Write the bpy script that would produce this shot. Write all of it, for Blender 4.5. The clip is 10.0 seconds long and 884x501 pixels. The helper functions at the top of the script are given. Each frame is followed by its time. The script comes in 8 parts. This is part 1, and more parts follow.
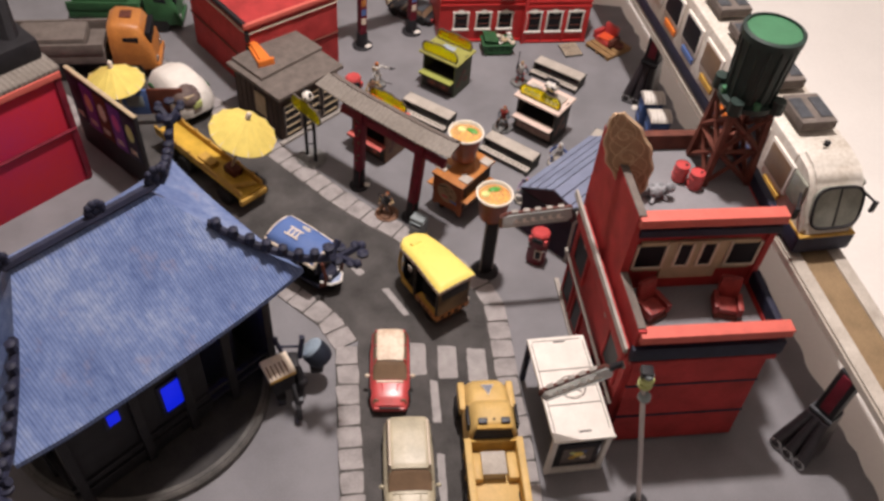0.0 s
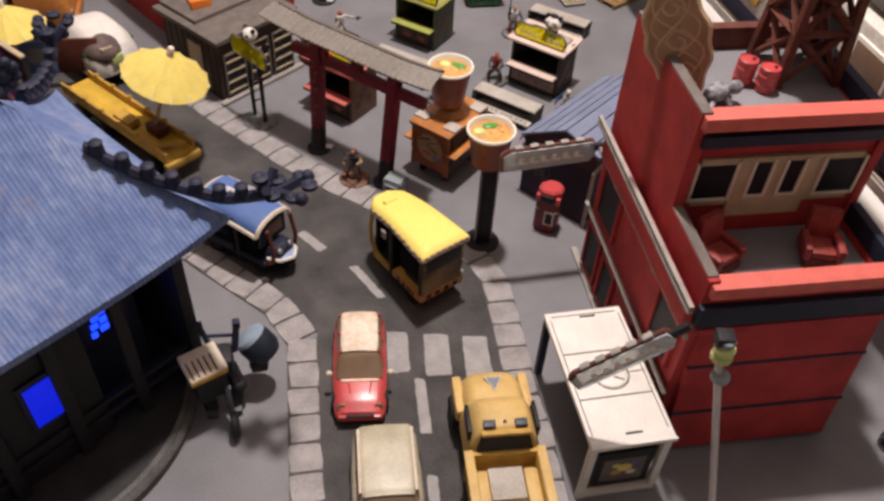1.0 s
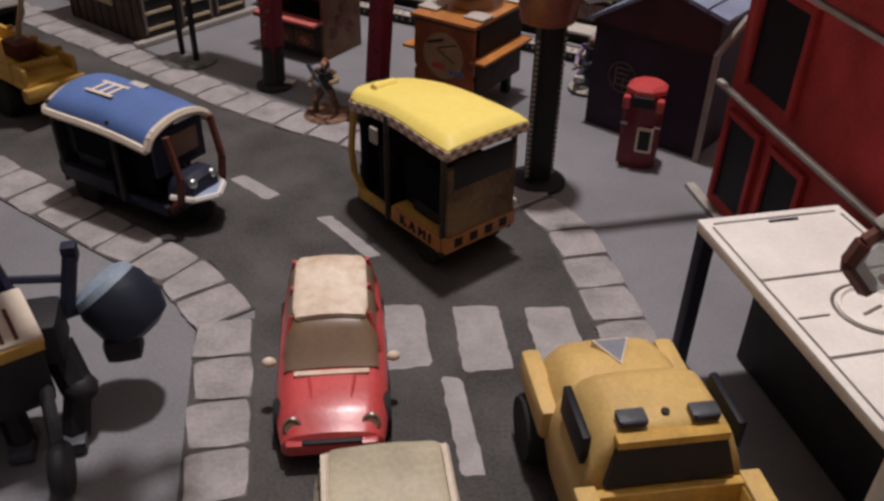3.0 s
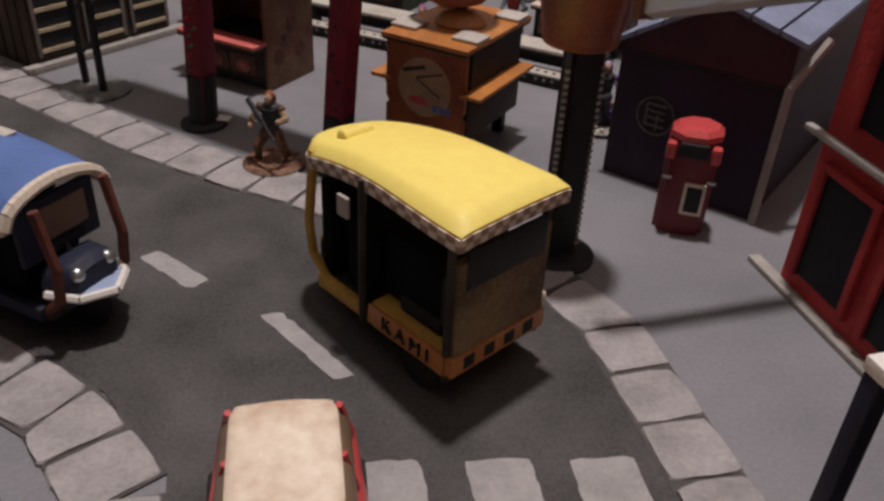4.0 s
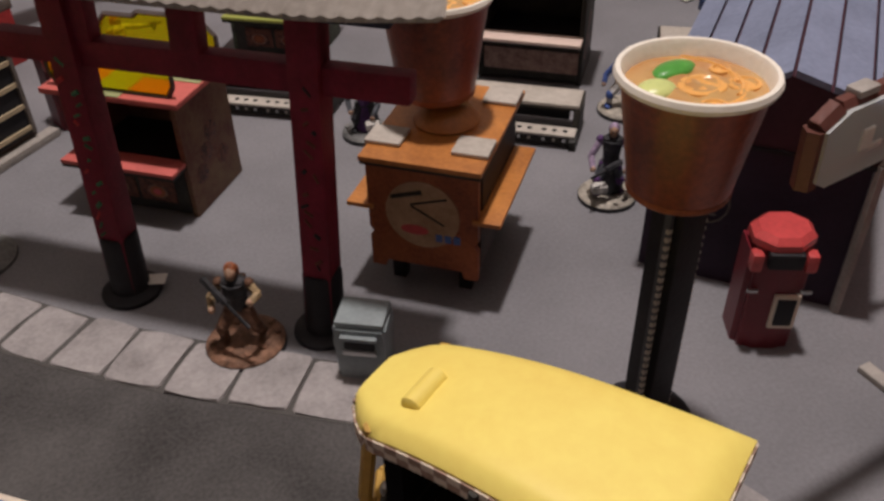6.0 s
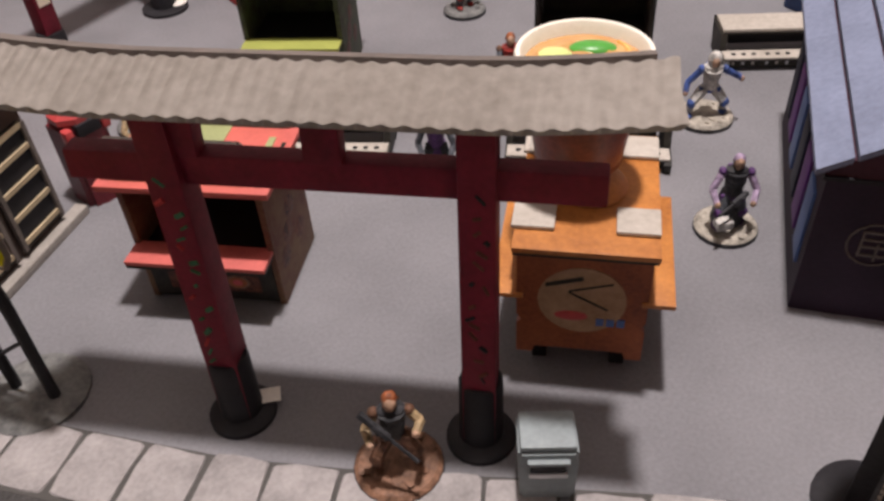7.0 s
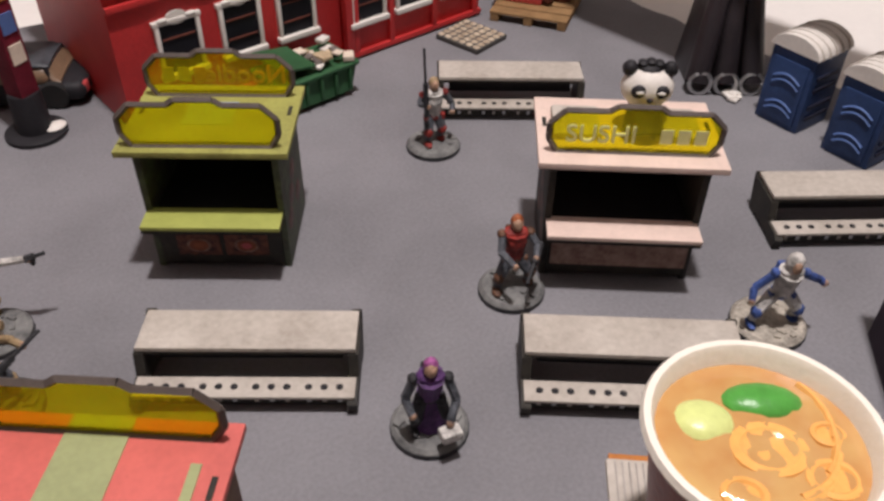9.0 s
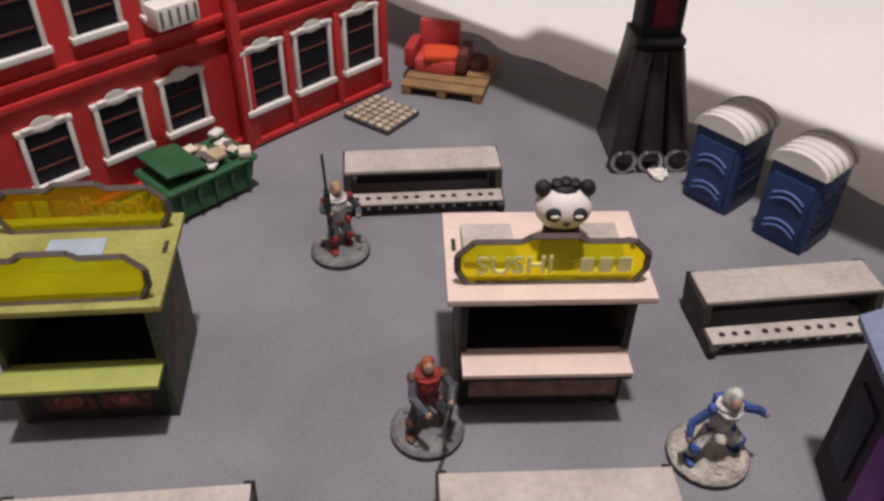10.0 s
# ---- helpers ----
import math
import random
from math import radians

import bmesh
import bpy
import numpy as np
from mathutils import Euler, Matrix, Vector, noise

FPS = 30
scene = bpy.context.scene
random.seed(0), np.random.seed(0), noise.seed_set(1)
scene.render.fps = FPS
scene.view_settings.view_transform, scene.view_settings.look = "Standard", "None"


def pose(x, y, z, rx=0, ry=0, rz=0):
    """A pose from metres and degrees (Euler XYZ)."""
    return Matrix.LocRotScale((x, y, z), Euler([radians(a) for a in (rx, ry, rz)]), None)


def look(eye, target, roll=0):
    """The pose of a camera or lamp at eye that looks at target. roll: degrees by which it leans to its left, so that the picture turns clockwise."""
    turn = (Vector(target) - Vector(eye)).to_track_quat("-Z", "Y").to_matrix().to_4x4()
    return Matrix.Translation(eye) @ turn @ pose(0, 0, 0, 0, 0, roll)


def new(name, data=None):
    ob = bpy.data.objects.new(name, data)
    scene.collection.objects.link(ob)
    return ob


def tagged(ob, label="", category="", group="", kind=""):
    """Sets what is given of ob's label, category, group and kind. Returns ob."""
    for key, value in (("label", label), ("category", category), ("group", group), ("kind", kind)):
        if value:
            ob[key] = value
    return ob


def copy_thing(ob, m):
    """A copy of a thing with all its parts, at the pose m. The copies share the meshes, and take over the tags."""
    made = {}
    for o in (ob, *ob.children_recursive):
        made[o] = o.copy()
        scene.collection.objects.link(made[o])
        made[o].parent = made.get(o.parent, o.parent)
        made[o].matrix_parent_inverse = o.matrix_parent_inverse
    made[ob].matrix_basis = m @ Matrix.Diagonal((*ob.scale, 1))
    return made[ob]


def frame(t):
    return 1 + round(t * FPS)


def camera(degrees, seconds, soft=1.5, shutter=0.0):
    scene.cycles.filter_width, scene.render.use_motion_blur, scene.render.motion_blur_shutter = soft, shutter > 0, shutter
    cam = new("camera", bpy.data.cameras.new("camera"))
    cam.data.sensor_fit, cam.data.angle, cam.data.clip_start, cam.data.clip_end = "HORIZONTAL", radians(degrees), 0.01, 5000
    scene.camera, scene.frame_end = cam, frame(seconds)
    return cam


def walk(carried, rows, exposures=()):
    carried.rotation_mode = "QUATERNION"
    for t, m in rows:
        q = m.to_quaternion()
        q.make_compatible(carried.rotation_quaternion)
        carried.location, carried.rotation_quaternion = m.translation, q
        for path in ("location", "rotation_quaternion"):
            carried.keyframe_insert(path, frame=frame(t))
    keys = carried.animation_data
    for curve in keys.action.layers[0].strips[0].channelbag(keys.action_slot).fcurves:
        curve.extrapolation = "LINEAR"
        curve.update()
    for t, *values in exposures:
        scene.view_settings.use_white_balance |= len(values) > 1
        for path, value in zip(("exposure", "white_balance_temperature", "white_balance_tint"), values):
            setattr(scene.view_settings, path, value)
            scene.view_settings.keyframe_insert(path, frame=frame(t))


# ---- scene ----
S = 0.1  # plan units are decimetres
cam = camera(55.9, 10.0, soft=2.9)
PATH = [
    (0, (0.064, 0.58, 6.857), (0.067, 1.922, 5.374), 5.5),
    (0.5, (0.176, 0.96, 6.09), (0.181, 2.322, 4.626), 5.2),
    (1, (0.159, 1.44, 4.894), (0.18, 2.865, 3.491), 3.9),
    (1.5, (0.13, 1.939, 3.629), (0.117, 3.491, 2.368), 1.9),
    (2, (0.137, 2.16, 2.886), (0.127, 3.781, 1.715), 1.4),
    (3.5, (-0.032, 3.312, 1.914), (0.027, 4.969, 0.797), 1.8),
    (4, (-0.118, 3.882, 1.75), (0.032, 5.554, 0.663), 3.2),
    (4.5, (-0.252, 4.422, 1.658), (0.003, 6.079, 0.567), 4.3),
    (5, (-0.379, 4.774, 1.638), (-0.031, 6.385, 0.506), 3.7),
    (5.5, (-0.369, 4.842, 1.812), (-0.007, 6.426, 0.645), 0.6),
    (7, (-0.964, 5.804, 2.181), (-0.419, 7.206, 0.862), -4.2),
    (7.5, (-1.014, 6.255, 2.233), (-0.42, 7.6, 0.877), -3.0),
    (8, (-1.004, 6.702, 2.221), (-0.318, 8.05, 0.913), -0.1),
    (8.5, (-0.906, 6.964, 2.111), (-0.154, 8.31, 0.837), 1.2),
    (9, (-0.666, 7.143, 2.111), (0.098, 8.473, 0.827), 0.9),
    (9.5, (-0.42, 7.297, 2.123), (0.375, 8.629, 0.86), 0.6),
    (10, (-0.293, 7.507, 2.233), (0.596, 8.784, 0.975), 1.1),
]
walk(cam, [(t, look(Vector(eye) * S, Vector(target) * S, roll)) for t, eye, target, roll in PATH], [(0.0, 0.08, 6500, 10), (1.0, 0.05, 6500, 10), (2.0, -0.25, 6600, 10), (3.5, -0.42, 6050, 10), (4.0, -0.42, 6250, 10), (4.5, -0.72, 6450, 10), (5.5, -0.72, 6450, 10), (7.0, 0.2, 6350, 10), (8.5, 0.06, 6300, 10), (9.5, -0.2, 6100, 9), (10.0, -0.2, 6050, 9)])

# ---- light ----
world = bpy.data.worlds.new("room_air")
scene.world = world
world.use_nodes = True
world.node_tree.nodes["Background"].inputs[0].default_value = (1.0, 0.9, 0.84, 1)
world.node_tree.nodes["Background"].inputs[1].default_value = 0.03


def lamp(name, at, size, power, colour):
    data = bpy.data.lights.new(name, "POINT")
    data.shadow_soft_size, data.energy, data.color = size * S, power, colour
    ob = new(name, data)
    ob.matrix_world = look(Vector(at) * S, Vector((at[0], at[1], 0)) * S)
    return tagged(ob, "warm white ceiling lamp over the table", "lamp")


lamp("ceiling_lamp", (0.4, 7.8, 12.0), 0.32, 60.0, (1.0, 0.89, 0.85))


# ---- materials ----
def rgba(c):
    return (c[0], c[1], c[2], 1.0)


def shade(name, colour, rough=0.6, metal=0.0, vary=0.25, scale=6.0, fine=60.0, bump=0.15, dark=None, spec=0.3, ribs=None, **extra):
    """Painted or plain stuff with blotches at one scale and grain at another; scale counts per decimetre."""
    m = bpy.data.materials.new(name)
    m.use_nodes = True
    nt = m.node_tree
    b = nt.nodes["Principled BSDF"]
    b.inputs["Roughness"].default_value, b.inputs["Metallic"].default_value = rough, metal
    b.inputs["Specular IOR Level"].default_value = spec
    co = nt.nodes.new("ShaderNodeTexCoord")
    n1, n2 = nt.nodes.new("ShaderNodeTexNoise"), nt.nodes.new("ShaderNodeTexNoise")
    n1.inputs["Scale"].default_value, n2.inputs["Scale"].default_value = scale / S, fine / S
    n1.inputs["Detail"].default_value, n2.inputs["Detail"].default_value = 5, 3
    info = nt.nodes.new("ShaderNodeObjectInfo")
    add = nt.nodes.new("ShaderNodeVectorMath")
    add.operation = "ADD"
    nt.links.new(co.outputs["Object"], add.inputs[0])
    nt.links.new(info.outputs["Random"], add.inputs[1])
    for n in (n1, n2):
        nt.links.new(add.outputs[0], n.inputs["Vector"])
    mix = nt.nodes.new("ShaderNodeMath")
    mix.operation = "MULTIPLY_ADD"
    mix.inputs[1].default_value = 0.65
    half = nt.nodes.new("ShaderNodeMath")
    half.operation = "MULTIPLY"
    half.inputs[1].default_value = 0.35
    nt.links.new(n2.outputs[0], half.inputs[0])
    nt.links.new(n1.outputs[0], mix.inputs[0])
    nt.links.new(half.outputs[0], mix.inputs[2])
    ramp = nt.nodes.new("ShaderNodeValToRGB")
    ramp.color_ramp.elements[0].position, ramp.color_ramp.elements[1].position = 0.32, 0.66
    lo = dark or tuple(v * (1 - vary) for v in colour)
    hi = tuple(min(1, v * (1 + vary * 0.6)) for v in colour) if not dark else colour
    ramp.color_ramp.elements[0].color, ramp.color_ramp.elements[1].color = rgba(lo), rgba(hi)
    nt.links.new(mix.outputs[0], ramp.inputs[0])
    nt.links.new(ramp.outputs[0], b.inputs["Base Color"])
    if bump:
        bp = nt.nodes.new("ShaderNodeBump")
        bp.inputs["Strength"].default_value, bp.inputs["Distance"].default_value = bump, 0.003 * S * 10
        nt.links.new(mix.outputs[0], bp.inputs["Height"])
        nt.links.new(bp.outputs[0], b.inputs["Normal"])
    if ribs:  # fine reeds across one local axis
        wv = nt.nodes.new("ShaderNodeTexWave")
        wv.bands_direction = ribs[0]
        wv.inputs["Scale"].default_value, wv.inputs["Distortion"].default_value = 2 * math.pi / (20 * ribs[1] * S), 0.25
        nt.links.new(co.outputs["Object"], wv.inputs["Vector"])
        b2 = nt.nodes.new("ShaderNodeBump")
        b2.inputs["Strength"].default_value, b2.inputs["Distance"].default_value = 0.8, 0.0012
        nt.links.new(wv.outputs["Fac"], b2.inputs["Height"])
        nt.links.new(bp.outputs[0], b2.inputs["Normal"])
        nt.links.new(b2.outputs[0], b.inputs["Normal"])
    for key, value in extra.items():
        b.inputs[key.replace("_", " ")].default_value = value
    return m


def brushed(name, dark, mid, pale, axis, rib):
    """Dry-brushed paint over fine reeds: long strokes, pale worn patches, a hint of warm grime."""
    m = bpy.data.materials.new(name)
    m.use_nodes = True
    nt = m.node_tree
    b = nt.nodes["Principled BSDF"]
    b.inputs["Roughness"].default_value, b.inputs["Specular IOR Level"].default_value = 0.75, 0.3
    co = nt.nodes.new("ShaderNodeTexCoord")

    def cloud(scale, stretch, detail):
        mp, n = nt.nodes.new("ShaderNodeMapping"), nt.nodes.new("ShaderNodeTexNoise")
        mp.inputs["Scale"].default_value = stretch
        n.inputs["Scale"].default_value, n.inputs["Detail"].default_value, n.inputs["Roughness"].default_value = scale / S, detail, 0.65
        nt.links.new(co.outputs["Object"], mp.inputs["Vector"])
        nt.links.new(mp.outputs[0], n.inputs["Vector"])
        return n.outputs[0]

    long = (0.12, 1, 1) if axis == "Y" else (1, 0.12, 1)
    strokes, patches, grime = cloud(18, long, 4), cloud(1.6, (1, 1, 1), 6), cloud(4.5, (1, 1, 1), 4)
    add = nt.nodes.new("ShaderNodeMath")
    add.operation = "MULTIPLY_ADD"
    add.inputs[1].default_value = 0.4
    half = nt.nodes.new("ShaderNodeMath")
    half.operation = "MULTIPLY"
    half.inputs[1].default_value = 0.6
    nt.links.new(patches, half.inputs[0])
    nt.links.new(strokes, add.inputs[0])
    nt.links.new(half.outputs[0], add.inputs[2])
    ramp = nt.nodes.new("ShaderNodeValToRGB")
    el = ramp.color_ramp.elements
    el[0].position, el[1].position = 0.36, 0.66
    el[0].color, el[1].color = rgba(dark), rgba(pale)
    el.new(0.5).color = rgba(mid)
    nt.links.new(add.outputs[0], ramp.inputs[0])
    g2 = nt.nodes.new("ShaderNodeValToRGB")
    g2.color_ramp.elements[0].position, g2.color_ramp.elements[1].position = 0.58, 0.72
    g2.color_ramp.elements[1].color = (0.55, 0.55, 0.55, 1)
    nt.links.new(grime, g2.inputs[0])
    mx = nt.nodes.new("ShaderNodeMixRGB")
    mx.inputs[2].default_value = (0.24, 0.22, 0.3, 1)
    nt.links.new(g2.outputs[0], mx.inputs[0])
    nt.links.new(ramp.outputs[0], mx.inputs[1])
    nt.links.new(mx.outputs[0], b.inputs["Base Color"])
    wv = nt.nodes.new("ShaderNodeTexWave")
    wv.bands_direction = axis
    wv.inputs["Scale"].default_value, wv.inputs["Distortion"].default_value = 2 * math.pi / (20 * rib * S), 0.6
    nt.links.new(co.outputs["Object"], wv.inputs["Vector"])
    b1, b2 = nt.nodes.new("ShaderNodeBump"), nt.nodes.new("ShaderNodeBump")
    b1.inputs["Strength"].default_value, b1.inputs["Distance"].default_value = 0.55, 0.0009
    b2.inputs["Strength"].default_value, b2.inputs["Distance"].default_value = 0.3, 0.003
    nt.links.new(wv.outputs["Fac"], b1.inputs["Height"])
    nt.links.new(add.outputs[0], b2.inputs["Height"])
    nt.links.new(b1.outputs[0], b2.inputs["Normal"])
    nt.links.new(b2.outputs[0], b.inputs["Normal"])
    return m


def glass(name, colour, alpha_mix=0.5, rough=0.15, clear=None, soak=0.0):
    """Tinted see-through acrylic: part clear, part tinted gloss."""
    m = bpy.data.materials.new(name)
    m.use_nodes = True
    nt = m.node_tree
    b = nt.nodes["Principled BSDF"]
    b.inputs["Base Color"].default_value, b.inputs["Roughness"].default_value = rgba(colour), rough
    tr = nt.nodes.new("ShaderNodeBsdfTransparent")
    tr.inputs[0].default_value = rgba(clear or colour)
    mx = nt.nodes.new("ShaderNodeMixShader")
    mx.inputs[0].default_value = alpha_mix
    body = b.outputs[0]
    if soak:  # light soaks through to the other side
        tl, half = nt.nodes.new("ShaderNodeBsdfTranslucent"), nt.nodes.new("ShaderNodeMixShader")
        tl.inputs[0].default_value, half.inputs[0].default_value = rgba(colour), soak
        nt.links.new(body, half.inputs[1])
        nt.links.new(tl.outputs[0], half.inputs[2])
        body = half.outputs[0]
    nt.links.new(body, mx.inputs[1])
    nt.links.new(tr.outputs[0], mx.inputs[2])
    nt.links.new(mx.outputs[0], nt.nodes["Material Output"].inputs[0])
    return m


def glow(name, colour, strength):
    m = bpy.data.materials.new(name)
    m.use_nodes = True
    b = m.node_tree.nodes["Principled BSDF"]
    b.inputs["Base Color"].default_value = rgba(colour)
    b.inputs["Emission Color"].default_value, b.inputs["Emission Strength"].default_value = rgba(colour), strength
    return m


SHEET = shade("white_sheet", (0.82, 0.79, 0.75), 0.8, vary=0.05, scale=0.8, fine=20, bump=0.04)
PLAZA = shade("plaza_paint", (0.22, 0.216, 0.23), 0.85, vary=0.24, scale=1.7, fine=70, bump=0.25)
ASPHALT = shade("road_paint", (0.084, 0.079, 0.077), 0.9, vary=0.6, scale=2.4, fine=80, bump=0.35)
STONE = shade("kerb_stone", (0.35, 0.325, 0.32), 0.85, vary=0.32, scale=7, fine=60, bump=0.3)
JOINT = shade("joint_grime", (0.09, 0.085, 0.08), 0.95, vary=0.2)
PAINTWHITE = shade("road_marking", (0.36, 0.34, 0.335), 0.85, vary=0.22, scale=9, fine=70, bump=0.2)
ROOMWALL = shade("room_wall_paint", (0.4, 0.37, 0.35), 0.8, vary=0.05, scale=0.5, fine=20, bump=0.05)
WOODFLOOR = shade("room_floor_wood", (0.3, 0.2, 0.12), 0.5, vary=0.3, scale=0.6, fine=9)
BRICKRED = shade("red_brick_paint", (0.43, 0.042, 0.042), 0.7, vary=0.32, scale=5, fine=50, bump=0.3)
REDTOP = shade("salmon_red_edge", (0.64, 0.14, 0.11), 0.6, vary=0.15, scale=8)
REDSHINY = shade("far_house_red", (0.55, 0.035, 0.035), 0.5, vary=0.2, scale=4, spec=0.4)
DARKRED = shade("gate_dark_red", (0.18, 0.012, 0.028), 0.6, vary=0.35, scale=8)
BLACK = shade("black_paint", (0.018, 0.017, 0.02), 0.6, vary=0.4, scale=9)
# near-black that stands for shade inside the tuk-tuk cabins
CABSHADE = shade("cab_shade_black", (0.006, 0.006, 0.007), 0.8, vary=0.3, spec=0.1)
NAVY = shade("navy_black", (0.02, 0.022, 0.045), 0.6, vary=0.4, scale=7)
GREYMDF = shade("laser_cut_grey_edge", (0.16, 0.135, 0.12), 0.8, vary=0.3, scale=9)
GREYBENCH = shade("weathered_bench_grey", (0.56, 0.515, 0.455), 0.8, dark=(0.35, 0.31, 0.265), scale=4, fine=45, bump=0.25)
SIGNEDGE = shade("sign_edge_dark", (0.1, 0.08, 0.07), 0.6, vary=0.3)
TANWOOD = shade("tan_window_frame", (0.5, 0.4, 0.26), 0.7, vary=0.2, scale=9)
WHITE = shade("white_paint", (0.78, 0.74, 0.68), 0.55, vary=0.12, scale=7)
CREAM = shade("cream_paint", (0.72, 0.62, 0.5), 0.6, vary=0.15, scale=7)
REEDY = brushed("blue_reed_roof_long", (0.085, 0.13, 0.29), (0.15, 0.21, 0.4), (0.28, 0.34, 0.5), "Y", 0.028)
REEDX = brushed("blue_reed_roof_short", (0.085, 0.13, 0.29), (0.15, 0.21, 0.4), (0.28, 0.34, 0.5), "X", 0.028)
SHOPBLUE = shade("faded_shop_roof", (0.21, 0.24, 0.34), 0.8, vary=0.25, scale=3, fine=45, bump=0.3)
TUKBLUE = shade("tuk_tuk_blue", (0.1, 0.17, 0.4), 0.5, vary=0.15, scale=6)
DARKGLASS = shade("dark_window", (0.01, 0.01, 0.014), 0.5, vary=0.3, bump=0, spec=0.2)
TAXIYELLOW = shade("taxi_yellow", (0.93, 0.77, 0.19), 0.5, dark=(0.85, 0.65, 0.15), scale=2.5, fine=30, bump=0.06, spec=0.35)
OLDYELLOW = shade("worn_yellow", (0.55, 0.33, 0.07), 0.6, vary=0.3, scale=8)
TRUCKTAN = shade("truck_tan_yellow", (0.62, 0.42, 0.15), 0.5, vary=0.2, scale=6)
UMBRELLA = shade("umbrella_paper_yellow", (0.78, 0.62, 0.16), 0.8, vary=0.14, scale=8)
CARRED = shade("car_red", (0.56, 0.075, 0.075), 0.3, vary=0.28, scale=5, bump=0.03, spec=0.5)
CARROOF = shade("chipped_cream_roof", (0.84, 0.74, 0.6), 0.5, dark=(0.56, 0.4, 0.28), scale=7, fine=30, bump=0.05)
CARGOLD = shade("car_champagne", (0.47, 0.42, 0.3), 0.4, vary=0.25, scale=6, spec=0.5)
BROWNGLASS = shade("dusty_brown_glass", (0.2, 0.13, 0.08), 0.3, vary=0.2, bump=0, spec=0.5)
RUBBER = shade("tyre_rubber", (0.02, 0.02, 0.02), 0.8, vary=0.3)
CHROME = shade("dull_metal", (0.5, 0.5, 0.5), 0.35, metal=0.9, vary=0.2)
KIOSKGREEN = shade("kiosk_olive_lime", (0.4, 0.4, 0.11), 0.6, dark=(0.22, 0.21, 0.06), scale=5)
KIOSKLIME = shade("kiosk_counter_lime", (0.38, 0.41, 0.1), 0.6, vary=0.15, scale=8)
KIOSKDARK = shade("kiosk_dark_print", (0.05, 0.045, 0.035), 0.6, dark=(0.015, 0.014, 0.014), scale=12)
KIOSKPINK = shade("kiosk_pale_pink", (0.74, 0.58, 0.5), 0.6, vary=0.12, scale=8)
KIOSKRED = shade("kiosk_coral", (0.6, 0.14, 0.12), 0.6, vary=0.15, scale=8)
CARTORANGE = shade("cart_orange", (0.62, 0.25, 0.06), 0.4, dark=(0.34, 0.12, 0.03), scale=5, spec=0.5)
CARTSIDE = shade("cart_print_orange", (0.4, 0.12, 0.045), 0.55, dark=(0.15, 0.04, 0.022), scale=5)
SNACKSIDE = shade("snack_print_olive", (0.21, 0.13, 0.07), 0.6, dark=(0.12, 0.03, 0.028), scale=7)
CARTDARK = shade("cart_print_brown", (0.06, 0.028, 0.018), 0.6, dark=(0.02, 0.012, 0.01), scale=9)
ACRYLIC = glass("yellow_acrylic", (0.85, 0.82, 0.04), 0.72, 0.3, (1.0, 0.96, 0.1), 0.5)
ETCHED = shade("etched_yellow_letters", (0.72, 0.7, 0.3), 0.5, vary=0.1)
AMBER = shade("amber_print", (0.75, 0.35, 0.02), 0.5, vary=0.15)
CLEAR = glass("clear_acrylic", (0.82, 0.86, 0.85), 0.5, 0.08, (0.9, 0.93, 0.93))
BOWLPAPER = shade("bowl_red_print", (0.32, 0.075, 0.035), 0.35, dark=(0.1, 0.025, 0.018), scale=4, spec=0.5)
RIMWHITE = shade("bowl_rim_white", (0.85, 0.8, 0.7), 0.45, vary=0.08)
SOUP = shade("soup_resin", (0.62, 0.4, 0.15), 0.12, dark=(0.45, 0.18, 0.05), scale=3.4, fine=14, spec=0.6, Coat_Weight=0.6)
EGG = shade("egg_resin", (0.84, 0.43, 0.12), 0.12, vary=0.15, spec=0.6)
HERB = shade("herb_green", (0.08, 0.3, 0.05), 0.3, vary=0.3)
LEEK = shade("leek_pale_green", (0.6, 0.66, 0.25), 0.3, vary=0.2)
LOOBLUE = shade("loo_blue", (0.03, 0.06, 0.16), 0.45, vary=0.3, scale=7)
TANKGREEN = shade("tank_dark_green", (0.02, 0.035, 0.03), 0.5, vary=0.4, scale=6)
TANKTOP = shade("tank_top_green", (0.05, 0.16, 0.08), 0.6, vary=0.2, scale=5)
RUSTBROWN = shade("rust_brown", (0.13, 0.04, 0.027), 0.7, vary=0.4, scale=8)
BINGREY = shade("bin_grey", (0.27, 0.31, 0.32), 0.5, vary=0.2)
BASESTONE = shade("mini_base_grey", (0.25, 0.25, 0.24), 0.8, dark=(0.09, 0.09, 0.09), scale=14)
ORANGE = shade("bright_orange", (0.8, 0.22, 0.04), 0.45, vary=0.15)
DUMPGREEN = shade("dumpster_green", (0.035, 0.11, 0.045), 0.55, vary=0.3)
CARDBOARD = shade("cardboard", (0.62, 0.5, 0.33), 0.85, dark=(0.3, 0.22, 0.13), scale=16)
CORRUGATE = shade("corrugated_roof_grey", (0.3, 0.27, 0.24), 0.8, dark=(0.16, 0.138, 0.117), scale=1.2, fine=30, ribs=("X", 0.0541))
TRIMGREY = shade("balcony_rail_grey", (0.36, 0.33, 0.3), 0.7, vary=0.25, scale=9)
BLUEGLOW = glow("blue_neon", (0.01, 0.05, 1.0), 2.2)
BLUEDIM = glow("dim_blue_screen", (0.0, 0.012, 0.75), 0.7)
PURPLE = shade("purple_paint", (0.16, 0.05, 0.25), 0.6, vary=0.3)
SKINBEIGE = shade("beige_paint", (0.55, 0.36, 0.25), 0.6, vary=0.2)
STEELDARK = shade("dark_armour", (0.07, 0.075, 0.085), 0.45, vary=0.4, scale=14)
MAGENTA = shade("magenta_hair", (0.6, 0.12, 0.35), 0.6, vary=0.2)


